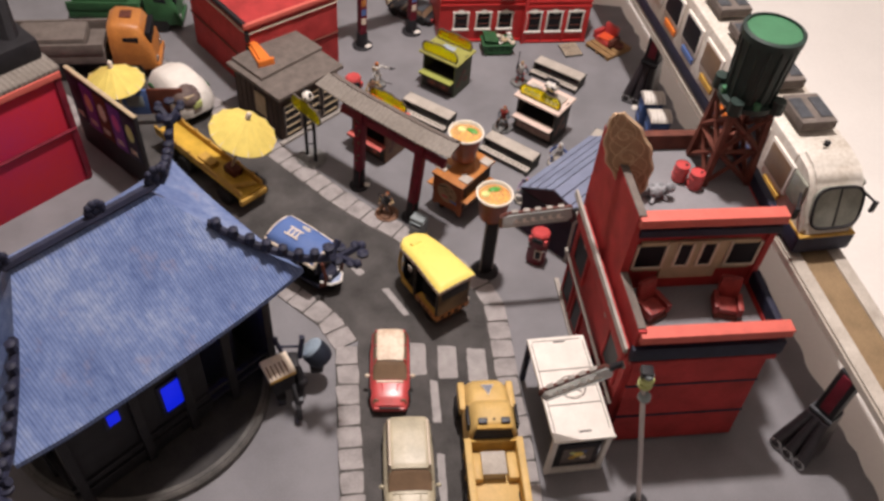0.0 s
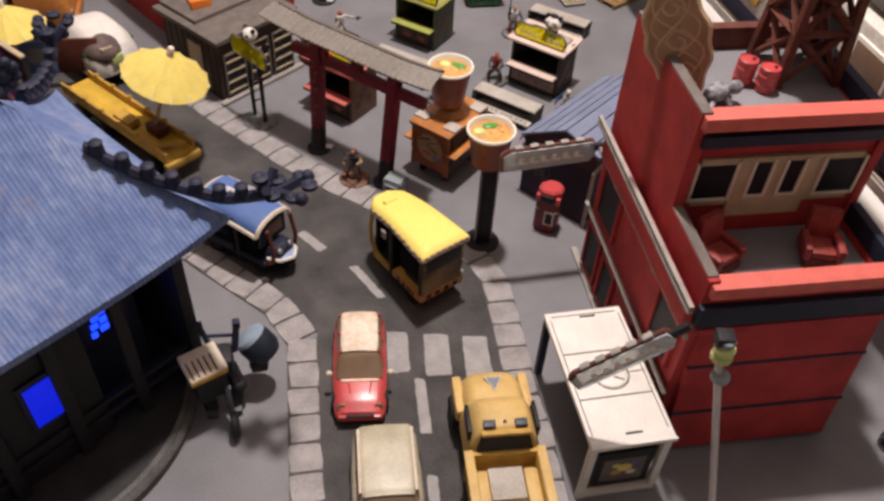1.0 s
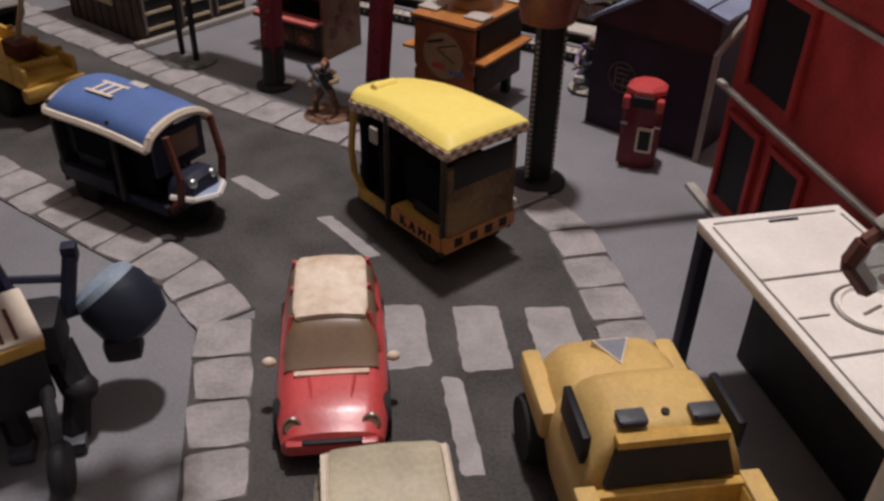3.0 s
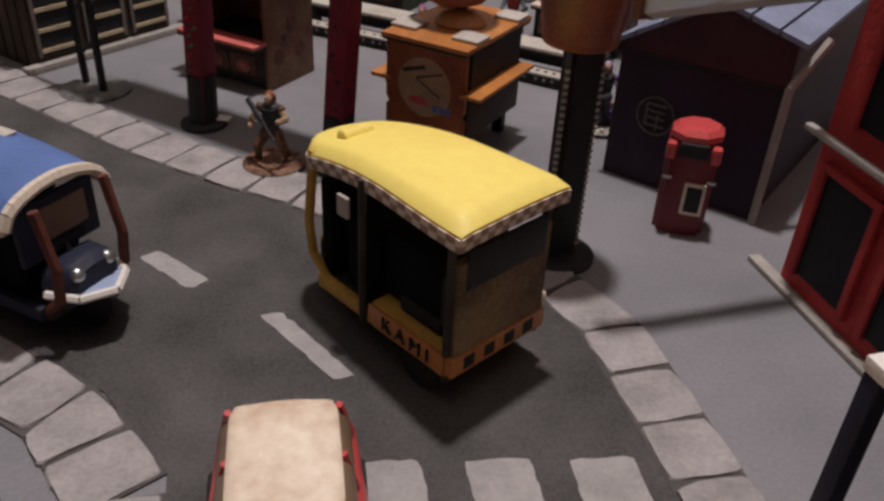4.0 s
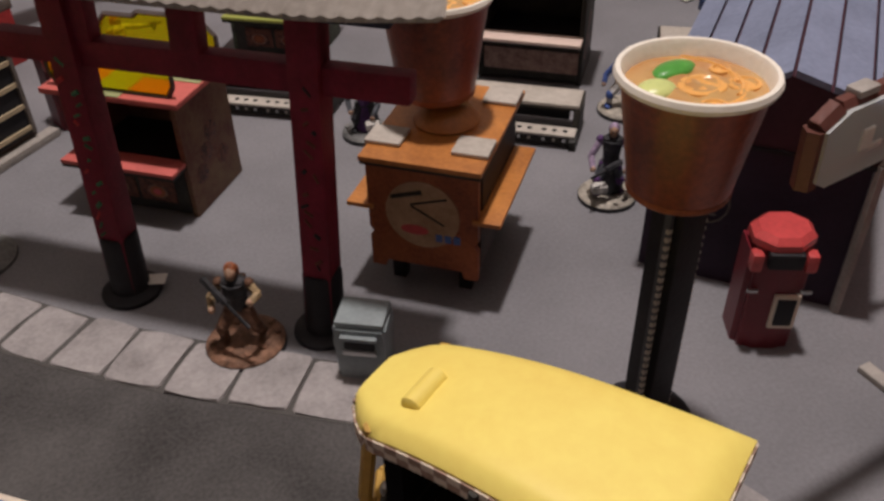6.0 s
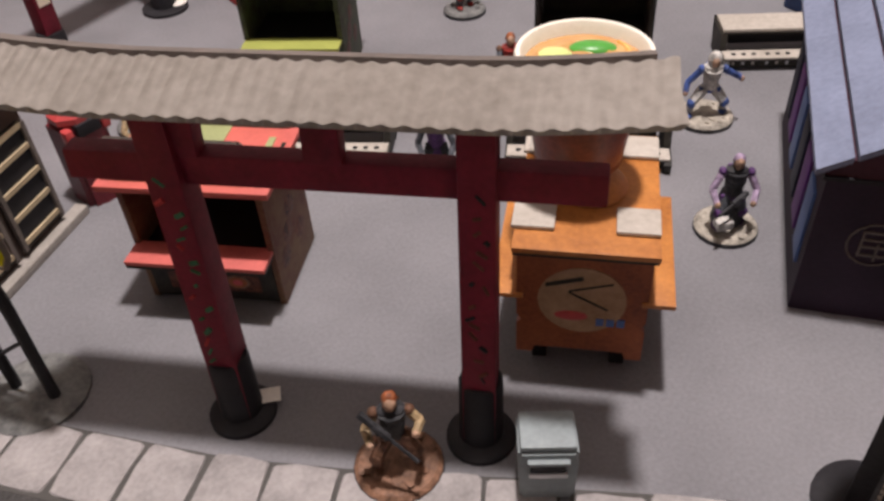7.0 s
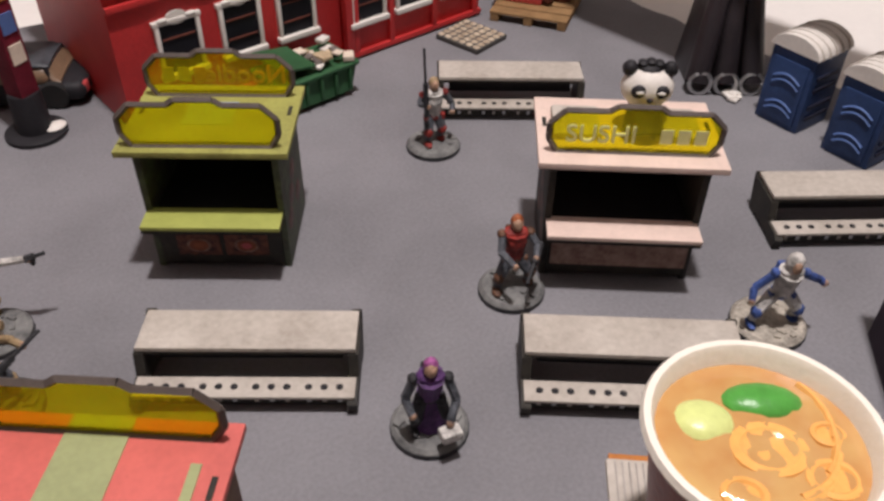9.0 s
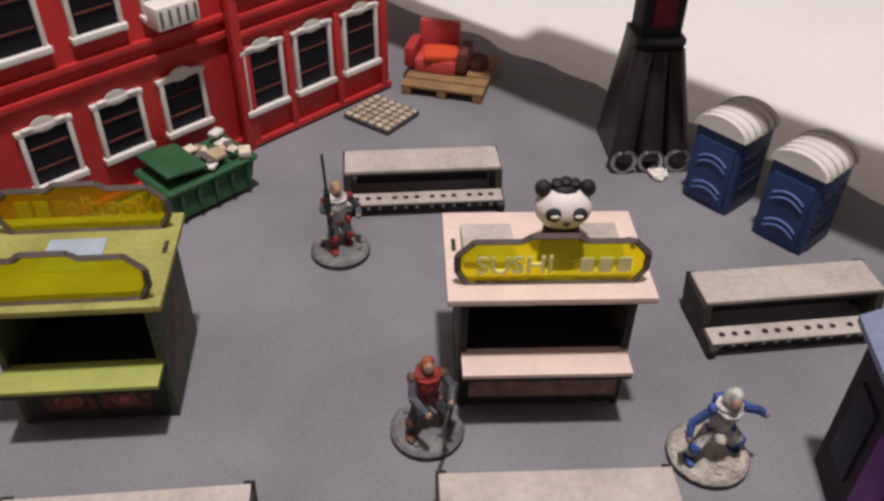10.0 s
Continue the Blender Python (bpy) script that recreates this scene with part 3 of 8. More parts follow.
# ---- red building with balcony and water tank ----
def red_house():
    th = thing("red_house", 1.7, 4.66, 0, 10.2, "red two-storey model house with balcony and flat roof", "house")
    W, D1, D2 = 1.3, 0.66, 1.75  # width, balcony depth, whole depth
    # lower storey
    def wall(name, c, s, mat=BRICKRED, bev=0.004):
        return boxpart(name, th, mat, c, s, bev=bev)

    wall("front_wall", (W / 2, 0.03, 0.7), (W - 0.12, 0.06, 1.32))
    wall("front_band", (W / 2, -0.004, 0.42), (W - 0.1, 0.02, 0.02), NAVY)
    wall("front_band", (W / 2, -0.004, 0.86), (W - 0.1, 0.02, 0.02), NAVY)
    wall("front_band", (W / 2, -0.012, 1.2), (W - 0.02, 0.05, 0.05), BRICKRED)
    wall("front_ledge", (W / 2, -0.015, 1.33), (W + 0.02, 0.06, 0.16), NAVY)
    wall("right_wall", (W - 0.03, D2 / 2 + 0.03, 0.7), (0.06, D2 - 0.06, 1.32))
    wall("back_wall", (W / 2, D2 - 0.03, 0.98), (W - 0.12, 0.06, 1.95))
    wall("balcony_floor", (W / 2, D1 / 2 + 0.02, 1.305), (W - 0.14, D1, 0.03), PLAZA)
    wall("balcony_parapet", (W / 2, 0.03, 1.44), (W - 0.12, 0.06, 0.16))
    wall("parapet_cap", (W / 2 + 0.02, 0.01, 1.535), (W, 0.12, 0.09), REDTOP, 0.006)
    wall("side_parapet", (W - 0.03, D1 / 2 + 0.03, 1.44), (0.06, D1 - 0.06, 0.14), NAVY)
    # street wall on the left with its upper part stepped
    bm = B()
    slab(bm, [(0, 0), (D2, 0), (D2, 2.28), (D1 - 0.04, 2.28), (D1 - 0.04, 1.6), (0.0, 1.6)], 0, 0.07, 0, Matrix.Translation((-0.0, 0, 0)) @ Matrix.Rotation(radians(90), 4, "Z") @ Matrix.Rotation(radians(90), 4, "X"))
    part("street_wall", bm, BRICKRED, th)
    boxpart("wall_cap", th, GREYMDF, (0.035, D1 / 2, 1.605), (0.066, D1 - 0.06, 0.014), bev=0.003)
    boxpart("wall_cap", th, GREYMDF, (0.035, (D1 + D2) / 2 - 0.02, 2.287), (0.066, D2 - D1 + 0.04, 0.016), bev=0.003)
    for yy in (0.5, 1.3):
        boxpart("rail_joint", th, TRIMGREY, (-0.055, yy, 1.19), (0.03, 0.05, 0.03), bev=0.004)
    # street side: balcony slab, bands, dark openings
    for z, w in ((0.62, 0.03), (1.17, 0.025), (1.4, 0.035), (1.44, 0.03)):
        bm = B()
        box(bm, (-0.04 if z < 1.2 else -0.08, D2 / 2, z), (w, D2 + 0.1, 0.022), bev=0.004)
        part("street_band", bm, TRIMGREY, th, "grey-white ledge")
    boxpart("street_fascia", th, BRICKRED, (-0.05, D2 / 2 - 0.05, 1.3), (0.05, D2 - 0.1, 0.18), bev=0.004)
    for y0, y1, z0, z1 in ((0.1, 0.42, 0.72, 1.12), (1.25, 1.62, 0.7, 1.12), (1.05, 1.3, 0.1, 0.52), (1.4, 1.68, 0.1, 0.52), (0.15, 0.6, 0.08, 0.5)):
        op = boxpart("street_opening", th, DARKGLASS, (-0.004, (y0 + y1) / 2, (z0 + z1) / 2), (0.02, y1 - y0, z1 - z0))
        for yy in (y0, y1):
            boxpart("opening_frame", op, BRICKRED, (-0.015, yy, (z0 + z1) / 2), (0.03, 0.03, z1 - z0 + 0.03), bev=0.003)
        boxpart("opening_frame", op, BRICKRED, (-0.0145, (y0 + y1) / 2, z1), (0.028, y1 - y0, 0.03), bev=0.003)
    wall("street_plinth", (-0.02, D2 / 2 + 0.1, 0.012), (0.05, D2 + 0.1, 0.024), TRIMGREY)
    # upper storey with tan window band
    wall("upper_wall", (W / 2 + 0.02, D1 + 0.05, 1.75), (W - 0.06, 0.05, 0.9), BRICKRED)
    wall("upper_cornice", (W / 2 + 0.0, D1 + 0.0, 2.1), (W - 0.1, 0.14, 0.08), NAVY)
    wall("roof_cap", (W / 2 - 0.015, D1 - 0.03, 2.235), (W - 0.06, 0.12, 0.09), REDTOP, 0.006)
    wall("roof_parapet", (W / 2 + 0.02, D1 + 0.06, 2.13), (W - 0.06, 0.06, 0.16))
    wall("upper_right_wall", (W - 0.05, (D1 + D2) / 2, 1.66), (0.06, D2 - D1, 0.72))
    wall("roof", (W / 2 + 0.02, (D1 + D2) / 2 + 0.03, 1.99), (W - 0.16, D2 - D1 - 0.02, 0.04), PLAZA)
    wall("roof_side_parapet", (W - 0.04, (D1 + D2) / 2, 2.07), (0.07, D2 - D1, 0.14), NAVY)
    wall("roof_back_parapet", (W / 2 + 0.02, D2, 2.07), (W, 0.08, 0.2), RUSTBROWN)
    fy = D1 + 0.018
    band = boxpart("window_band", th, TANWOOD, (W / 2 + 0.0, fy, 1.74), (W - 0.26, 0.03, 0.36), bev=0.004)
    boxpart("door_panel", th, TANWOOD, (W / 2 - 0.03, fy - 0.012, 1.7), (0.5, 0.03, 0.46), bev=0.004)
    for x, w, h, dz, dy in ((0.235, 0.23, 0.25, 0, 0), (0.52, 0.1, 0.24, 0.02, -0.014), (0.725, 0.1, 0.24, 0.02, -0.014), (1.055, 0.24, 0.25, 0, 0)):
        pane = boxpart("pane", band, DARKGLASS, (x, fy - 0.014 + dy, 1.75 + dz), (w, 0.012, h))
        for sx in (-1, 1):
            boxpart("pane_frame", band, CREAM, (x + sx * (w / 2 + 0.012), fy - 0.018 + dy, 1.75 + dz), (0.022, 0.02, h + 0.045), bev=0.003)
        boxpart("pane_frame", band, CREAM, (x, fy - 0.018 + dy, 1.75 + dz - h / 2 - 0.012), (w, 0.019, 0.022), bev=0.003)
    for ob in th.children:  # the street front stands out a little at its foot
        if ob.name.startswith(("front_wall", "front_band")):
            for v in ob.data.vertices:
                v.co.y -= 0.08 * max(0.0, 1.25 * S - v.co.z)
    return th


red_house()


def armchair(x, y, z, rz):
    th = thing("armchair", x, y, z, rz, "worn red leather armchair on the balcony", "armchair", "balcony armchairs")
    RL = shade("worn_red_leather", (0.36, 0.06, 0.05), 0.45, dark=(0.16, 0.02, 0.02), scale=10, spec=0.4)
    boxpart("seat", th, RL, (0, -0.01, 0.085), (0.15, 0.16, 0.06), bev=0.02)
    boxpart("base", th, RUSTBROWN, (0, 0, 0.03), (0.2, 0.2, 0.06), bev=0.01)
    bm = B()
    box(bm, (0, 0.1, 0.19), (0.19, 0.06, 0.22), bev=0.025, m=Matrix.Translation((0, 0.1, 0.1)) @ Matrix.Rotation(radians(-12), 4, "X") @ Matrix.Translation((0, -0.1, -0.1)))
    part("backrest", bm, RL, th)
    for sx in (-1, 1):
        boxpart("armrest", th, RL, (sx * 0.1, 0.0, 0.1), (0.05, 0.2, 0.1), bev=0.02)


armchair(1.9, 5.1, 1.322, 35)
armchair(2.55, 5.2, 1.322, -5)


def water_tank():
    th = thing("water_tank", 2.44, 6.25, 2.012, 10, "dark green water tank on a rust-brown lattice tower", "water tank")
    r = 0.2
    for sx in (-1, 1):
        for sy in (-1, 1):
            bm = B()
            rod(bm, (sx * 0.2, sy * 0.2, 0), (sx * 0.16, sy * 0.16, 0.78), 0.036, 4)
            part("leg", bm, RUSTBROWN, th)
    for a, b in (((-1, -1), (1, -1)), ((1, -1), (1, 1)), ((1, 1), (-1, 1)), ((-1, 1), (-1, -1))):
        for z0, z1 in ((0.02, 0.36), (0.36, 0.72)):
            for p, q in ((a, b), (b, a)):
                bm = B()
                rod(bm, (p[0] * 0.19, p[1] * 0.19, z0), (q[0] * 0.17, q[1] * 0.17, z1), 0.025, 4)
                part("brace", bm, RUSTBROWN, th)
        bm = B()
        rod(bm, (a[0] * 0.18, a[1] * 0.18, 0.36), (b[0] * 0.18, b[1] * 0.18, 0.36), 0.028, 4)
        part("crossbar", bm, RUSTBROWN, th)
    bm = B()
    lathe(bm, [(0.2, 0.76), (0.24, 0.78), (0.24, 0.83), (0.2, 0.84)], seg=24)
    part("platform", bm, TANKGREEN, th)
    bm = B()
    lathe(bm, [(0.195, 0.84), (0.21, 1.1), (0.226, 1.36), (0.245, 1.37), (0.245, 1.43), (0.213, 1.44), (0.213, 1.41)], seg=28)
    part("tank", bm, TANKGREEN, th)
    bm = B()
    cyl(bm, (0, 0, 1.41), 0.212, 0.012, 28)
    part("lid", bm, TANKTOP, th, "mid green tank top")
    for k in range(16):
        a = 2 * math.pi * k / 16
        bm = B()
        rod(bm, (0.2 * math.cos(a), 0.2 * math.sin(a), 0.84), (0.228 * math.cos(a), 0.228 * math.sin(a), 1.36), 0.01, 5)
        part("stave", bm, TANKGREEN, th)
    for k in range(4):
        a = math.pi / 4 + k * math.pi / 2
        bm = B()
        cyl(bm, (0.25 * math.cos(a), 0.25 * math.sin(a), 0.77), 0.06, 0.12, 9)
        part("bolt_head", bm, TANKGREEN, th)
        boxpart("bracket", th, TANKTOP, (0.21 * math.cos(a + 0.7), 0.21 * math.sin(a + 0.7), 0.86), (0.05, 0.05, 0.06), rz=math.degrees(a + 0.7), bev=0.008)


water_tank()


def drum(x, y, z, rx=0):
    th = thing("oil_drum", x, y, z, 0, "red steel drum on the flat roof", "drum", "roof drums", rx=rx)
    bm = B()
    lathe(bm, [(0.06, 0), (0.065, 0.005), (0.065, 0.05), (0.07, 0.055), (0.065, 0.06), (0.065, 0.11), (0.07, 0.115), (0.065, 0.12), (0.065, 0.165), (0.058, 0.17), (0.058, 0.162), (0, 0.162)], seg=18)
    part("shell", bm, CARRED, th)
    bm = B()
    cyl(bm, (0.03, 0, 0.163), 0.012, 0.008, 8)
    part("bung", bm, BLACK, th)


drum(2.07, 6.07, 2.012)
drum(2.19, 5.99, 2.012)


def noodle_sign():
    # tall wooden cut-out of curling strands standing on the roof edge
    th = thing("fretwork_sign", 1.68, 5.83, 2.012, -12, "tall tan fretwork sign of curling strands on the roof edge", "sign", ry=-22)
    tan = shade("sign_tan", (0.6, 0.42, 0.27), 0.8)

    def half(z):  # half width of the leaf-shaped outline
        return 0.03 + 0.15 * math.sin(math.pi * min(1, max(0, z / 0.84))) ** 0.8

    def strand(name, pts, r):
        bm = B()
        for a, b_ in zip(pts, pts[1:]):
            rod(bm, (a[0], 0, a[1]), (b_[0], 0, b_[1]), r, 4)
        part(name, bm, tan, th)

    zs = [0.84 * k / 20 for k in range(21)]
    bm = B()
    slab(bm, [(half(z) * 0.95, z) for z in zs] + [(-half(z) * 0.95, z) for z in zs[::-1]], -0.006, 0.006, 0, upright(0, 0, 0))
    part("panel", bm, shade("sign_brown", (0.4, 0.25, 0.15), 0.8), th)
    for sx in (-1, 1):
        strand("edge_strand", [(sx * half(z) + 0.01 * math.sin(30 * z), z) for z in zs], 0.017)
    for q in range(4):
        strand("wavy_strand", [(half(z) * 0.8 * math.sin(9 * z + 1.7 * q), z) for z in zs], 0.012)
    for cz, r in ((0.62, 0.075), (0.4, 0.09), (0.2, 0.07)):
        strand("curl", [(r * (1 - 0.05 * k) * math.cos(0.55 * k), cz + r * (1 - 0.05 * k) * math.sin(0.55 * k)) for k in range(15)], 0.013)


noodle_sign()


def white_box():
    # white market table against the street side of the red house
    th = thing("white_counter", 1.32, 4.755, 0, 12.5, "white panelled counter with open legs and a framed picture", "counter")
    W, D, Ht = 0.54, 1.07, 0.62
    boxpart("top", th, WHITE, (0, 0, Ht - 0.02), (W, D, 0.04), bev=0.006)
    for y in (-0.19, 0.17):
        boxpart("groove", th, GREYMDF, (0, y, Ht + 0.001), (W - 0.06, 0.009, 0.004))
    for sx in (-1, 1):
        boxpart("groove", th, GREYMDF, (sx * (W / 2 - 0.028), 0.01, Ht + 0.001), (0.006, D - 0.14, 0.004))
        boxpart("groove", th, GREYMDF, (sx * 0.19 + 0.01, -0.02, Ht + 0.001), (0.1, 0.007, 0.004))
    boxpart("groove", th, GREYMDF, (0, D / 2 - 0.04, Ht + 0.001), (W - 0.08, 0.006, 0.004))
    boxpart("edge_lip", th, WHITE, (0, -D / 2 - 0.004, Ht - 0.012), (W + 0.012, 0.02, 0.036), bev=0.008)
    for y in (-D / 2 + 0.07, D / 2 - 0.06):
        boxpart("slot", th, BLACK, (0.02, y, Ht + 0.001), (0.11, 0.014, 0.004))
    bm = B()
    for k in range(24):
        p, q = 2 * math.pi * k / 24, 2 * math.pi * (k + 1) / 24
        rod(bm, (0.02 + 0.1 * math.cos(p), -0.02 + 0.1 * math.sin(p), Ht), (0.02 + 0.1 * math.cos(q), -0.02 + 0.1 * math.sin(q), Ht), 0.01, 5)
    part("emblem_ring", bm, WHITE, th)
    bm = B()
    for k in range(24):
        p, q = 2 * math.pi * k / 24, 2 * math.pi * (k + 1) / 24
        rod(bm, (0.02 + 0.118 * math.cos(p), -0.02 + 0.118 * math.sin(p), Ht - 0.002), (0.02 + 0.118 * math.cos(q), -0.02 + 0.118 * math.sin(q), Ht - 0.002), 0.007, 5)
    part("emblem_groove", bm, GREYMDF, th)
    for ax, ay, a, ln in ((-0.01, -0.005, 20, 0.08), (0.045, -0.04, -30, 0.07)):
        boxpart("emblem_bar", th, GREYMDF, (0.02 + ax, -0.02 + ay, Ht + 0.002), (ln, 0.009, 0.004), rz=a)
    for sx in (-1, 1):
        boxpart("front_leg", th, WHITE, (sx * (W / 2 - 0.03), -D / 2 + 0.03, Ht / 2 - 0.02), (0.05, 0.04, Ht - 0.04), bev=0.004)
        boxpart("back_leg", th, NAVY, (sx * (W / 2 - 0.03), D / 2 - 0.03, Ht / 2 - 0.02), (0.05, 0.05, Ht - 0.04), bev=0.004)
    boxpart("front_rail", th, WHITE, (0, -D / 2 + 0.03, 0.03), (W - 0.1, 0.04, 0.05), bev=0.004)
    boxpart("picture_frame", th, BLACK, (0, -D / 2 + 0.045, 0.29), (W - 0.16, 0.03, 0.36), bev=0.004)
    pic = boxpart("picture", th, GREYMDF, (0, -D / 2 + 0.027, 0.28), (W - 0.26, 0.006, 0.24))
    for px, pz, pr, pm in ((0.01, 0.3, 0.055, UMBRELLA), (-0.04, 0.25, 0.04, OLDYELLOW), (0.06, 0.24, 0.035, CREAM), (-0.05, 0.33, 0.03, LEEK), (0.06, 0.34, 0.025, TUKBLUE)):
        bm = B()
        ball(bm, (px, -D / 2 + 0.0245, pz), (pr, 0.004, pr * 0.8), seg=9)
        part("picture_motif", bm, pm, pic)
    # black block stands in for the shade in the hollow under the top
    boxpart("inner_wall", th, BLACK, (0.1, 0.02, Ht / 2 - 0.02), (0.22, D - 0.16, Ht - 0.06))


white_box()


def clear_sign(x, y, z, rz, length, h, label, ry=0):
    th = thing("hanging_sign", x, y, z, rz, label, "sign", ry=ry)
    bm = B()
    L = length
    slab(bm, [(0, 0.02), (0.03, 0), (L - 0.04, 0), (L, 0.05), (L - 0.02, h), (0.06, h), (0, h - 0.03)], 0, 0.03, 0, upright(0, 0, 0))
    pane = part("pane", bm, CLEAR, th)
    edge = bpy.data.materials.get("smoked_edge") or shade("smoked_edge", (0.13, 0.05, 0.04), 0.4, vary=0.3)
    for a, b, r in (((0.03, 0.0), (L - 0.04, 0.0), 0.012), ((L - 0.02, h), (0.05, h), 0.02), ((0.0, 0.0), (0.0, h - 0.03), 0.026), ((0.0, h - 0.03), (0.05, h), 0.024), ((L, 0.05), (L - 0.02, h), 0.018)):
        bm = B()
        rod(bm, (a[0], 0.0, a[1]), (b[0], 0.0, b[1]), r, 6)
        part("frame_bar", bm, edge, th, "dark smoked edge")
    for k in range(5):
        bm = B()
        box(bm, (0.12 + k * (L - 0.24) / 4, 0, h + 0.02), (0.06, 0.04, 0.018), bev=0.006)
        part("edge_knob", bm, TRIMGREY, th)
    for k in range(6):
        boxpart("glyph_bar", pane, WHITE, (0.13 + k * (L - 0.24) / 5.4, -0.031, h * 0.5), ((L - 0.2) / 14, 0.006, h * 0.3), bev=0.002)
        boxpart("glyph_bar", pane, WHITE, (0.16 + k * (L - 0.24) / 5.4, -0.031, h * 0.36), ((L - 0.2) / 11, 0.006, h * 0.07), bev=0.002)
    bm = B()
    rod(bm, (L - 0.02, 0.0, h * 0.6), (L + 0.1, 0.0, h * 0.6), 0.03, 6)
    part("bracket", bm, BLACK, th)
    return th


clear_sign(0.63, 6.24, 1.03, 14, 0.7, 0.17, "clear acrylic street sign hung from the red house", ry=-3)
clear_sign(1.06, 4.37, 0.97, 4, 0.64, 0.13, "clear acrylic sign bar on a post bracket", ry=-41)


def sign_post():
    th = thing("sign_post", 2.02, 4.02, 0, 0, "frosted pale acrylic post with pale green knuckles", "post")
    bm = B()
    rod(bm, (0, 0, 0), (-0.23, 0.37, 1.27), 0.022, 8)
    part("rod", bm, shade("frosted_rod", (0.62, 0.56, 0.54), 0.25, vary=0.15, spec=0.6), th)
    for z, r, mt in ((1.13, 0.055, BINGREY), (1.27, 0.062, LEEK), (1.33, 0.06, LEEK), (1.39, 0.045, BINGREY)):
        bm = B()
        lathe(bm, [(r * 0.7, 0), (r, 0.012), (r, 0.044), (r * 0.7, 0.056)], (-0.2 - 0.025 * (z > 1.2), 0.33 + 0.035 * (z > 1.2), z), 12)
        part("knuckle", bm, mt, th)
    boxpart("cap", th, BLACK, (-0.24, 0.385, 1.43), (0.1, 0.1, 0.07), bev=0.015)
    bm = B()
    cyl(bm, (0, 0, 0), 0.08, 0.012, 16)
    part("foot", bm, BLACK, th)


sign_post()


# ---- market gate ----
def gate():
    # local x along the gate from its right end to its left end
    th = thing("market_gate", -0.03, 7.065, 0, 146.7, "dark red market gate with a grey corrugated roof", "gate")
    for x in (0.34, 1.13):
        post = boxpart("post", th, DARKRED, (x, 0.0, 0.57), (0.1, 0.1, 1.08), bev=0.006)
        bm = B()
        lathe(bm, [(0.07, 0.012), (0.068, 0.24), (0.064, 0.25)], (x, 0.0, 0), 14)
        part("post_sleeve", bm, BLACK, post, "black post sleeve")
        bm = B()
        lathe(bm, [(0.11, 0), (0.11, 0.018), (0.095, 0.028), (0.05, 0.03)], (x, 0.0, 0), 22)
        part("post_foot", bm, BLACK, post, "black round foot")
        for k in range(16):
            z = 0.28 + k * 0.04
            u, v = x + rnd.uniform(-0.035, 0.02), rnd.uniform(0.01, 0.03)
            bm = B()
            rod(bm, (u, 0.0495, z), (u + v, 0.0495, z + rnd.uniform(-0.03, 0.03)), rnd.uniform(0.004, 0.009), 5)
            part("painted_mark", bm, RUSTBROWN if x < 0.7 and k % 3 else BLACK if x < 0.7 else (DUMPGREEN, TANKTOP, BRICKRED, TANKTOP)[k % 4], post)
    boxpart("beam", th, DARKRED, (0.745, -0.01, 0.915), (1.46, 0.065, 0.088), bev=0.008)
    boxpart("upper_beam", th, NAVY, (0.72, 0, 1.12), (1.3, 0.08, 0.05), bev=0.006)
    for x in (0.34, 0.74, 1.13):
        boxpart("strut", th, DARKRED, (x, 0, 1.025), (0.1, 0.06, 0.14), bev=0.004)
    # roof: softly ribbed slope on the street side, brown ridge board behind
    x0, x1, n = -0.115, 1.7, 34

    def flare(x):
        return 0.035 * max(0, (abs(x - 0.78) - 0.45) / 0.47) ** 1.5

    bm = B()
    rows = []
    for i in range(n * 6 + 1):
        x = x0 + (x1 - x0) * i / (n * 6)
        dz = 0.0036 * math.sin(2 * math.pi * i / 6)
        sec = ((0.0, 1.222), (0.095, 1.198), (0.185, 1.168))
        rows.append([bm.verts.new((x + 0.02 * (y > 0.1) * (x - 0.78), y, z + dz + flare(x))) for y, z in sec] + [bm.verts.new((x, y, z - 0.014 + flare(x))) for y, z in sec[::-1]])
    for a, b in zip(rows, rows[1:]):
        for k in range(6):
            bm.faces.new((a[k], b[k], b[(k + 1) % 6], a[(k + 1) % 6]))
    bm.faces.new(rows[0]), bm.faces.new(rows[-1][::-1])
    part("street_slope", bm, CORRUGATE, th, "grey corrugated roof slope")
    bm = B()
    sec = [(0.004, 1.228), (-0.06, 1.206), (-0.106, 1.172), (-0.106, 1.156), (0.004, 1.208)]
    rows = []
    for i in range(13):
        x = x0 + 0.05 + (x1 - x0 - 0.1) * i / 12
        rows.append([bm.verts.new((x, y, z + 0.006 + flare(x))) for y, z in sec])
    for a, b in zip(rows, rows[1:]):
        for k in range(5):
            bm.faces.new((a[k], b[k], b[(k + 1) % 5], a[(k + 1) % 5]))
    bm.faces.new(rows[0]), bm.faces.new(rows[-1][::-1])
    part("back_slope", bm, GREYMDF, th, "brown ridge board")
    bm = B()
    box(bm, (1.06, -0.05, 0.037), (0.09, 0.06, 0.006), rz=20, bev=0.002)
    part("paper_chip", bm, WHITE, th, "white paper chip on the foot")
    for ob in th.children_recursive:  # all but the feet leans back a little
        if not ob.name.startswith(("post_foot", "paper_chip")):
            for v in ob.data.vertices:
                v.co.y -= 0.13 * v.co.z
                if v.co.x > 0.95 * S and ob.name.startswith(("post", "painted")):  # one post leans outwards
                    v.co.x += 0.06 * v.co.z


gate()


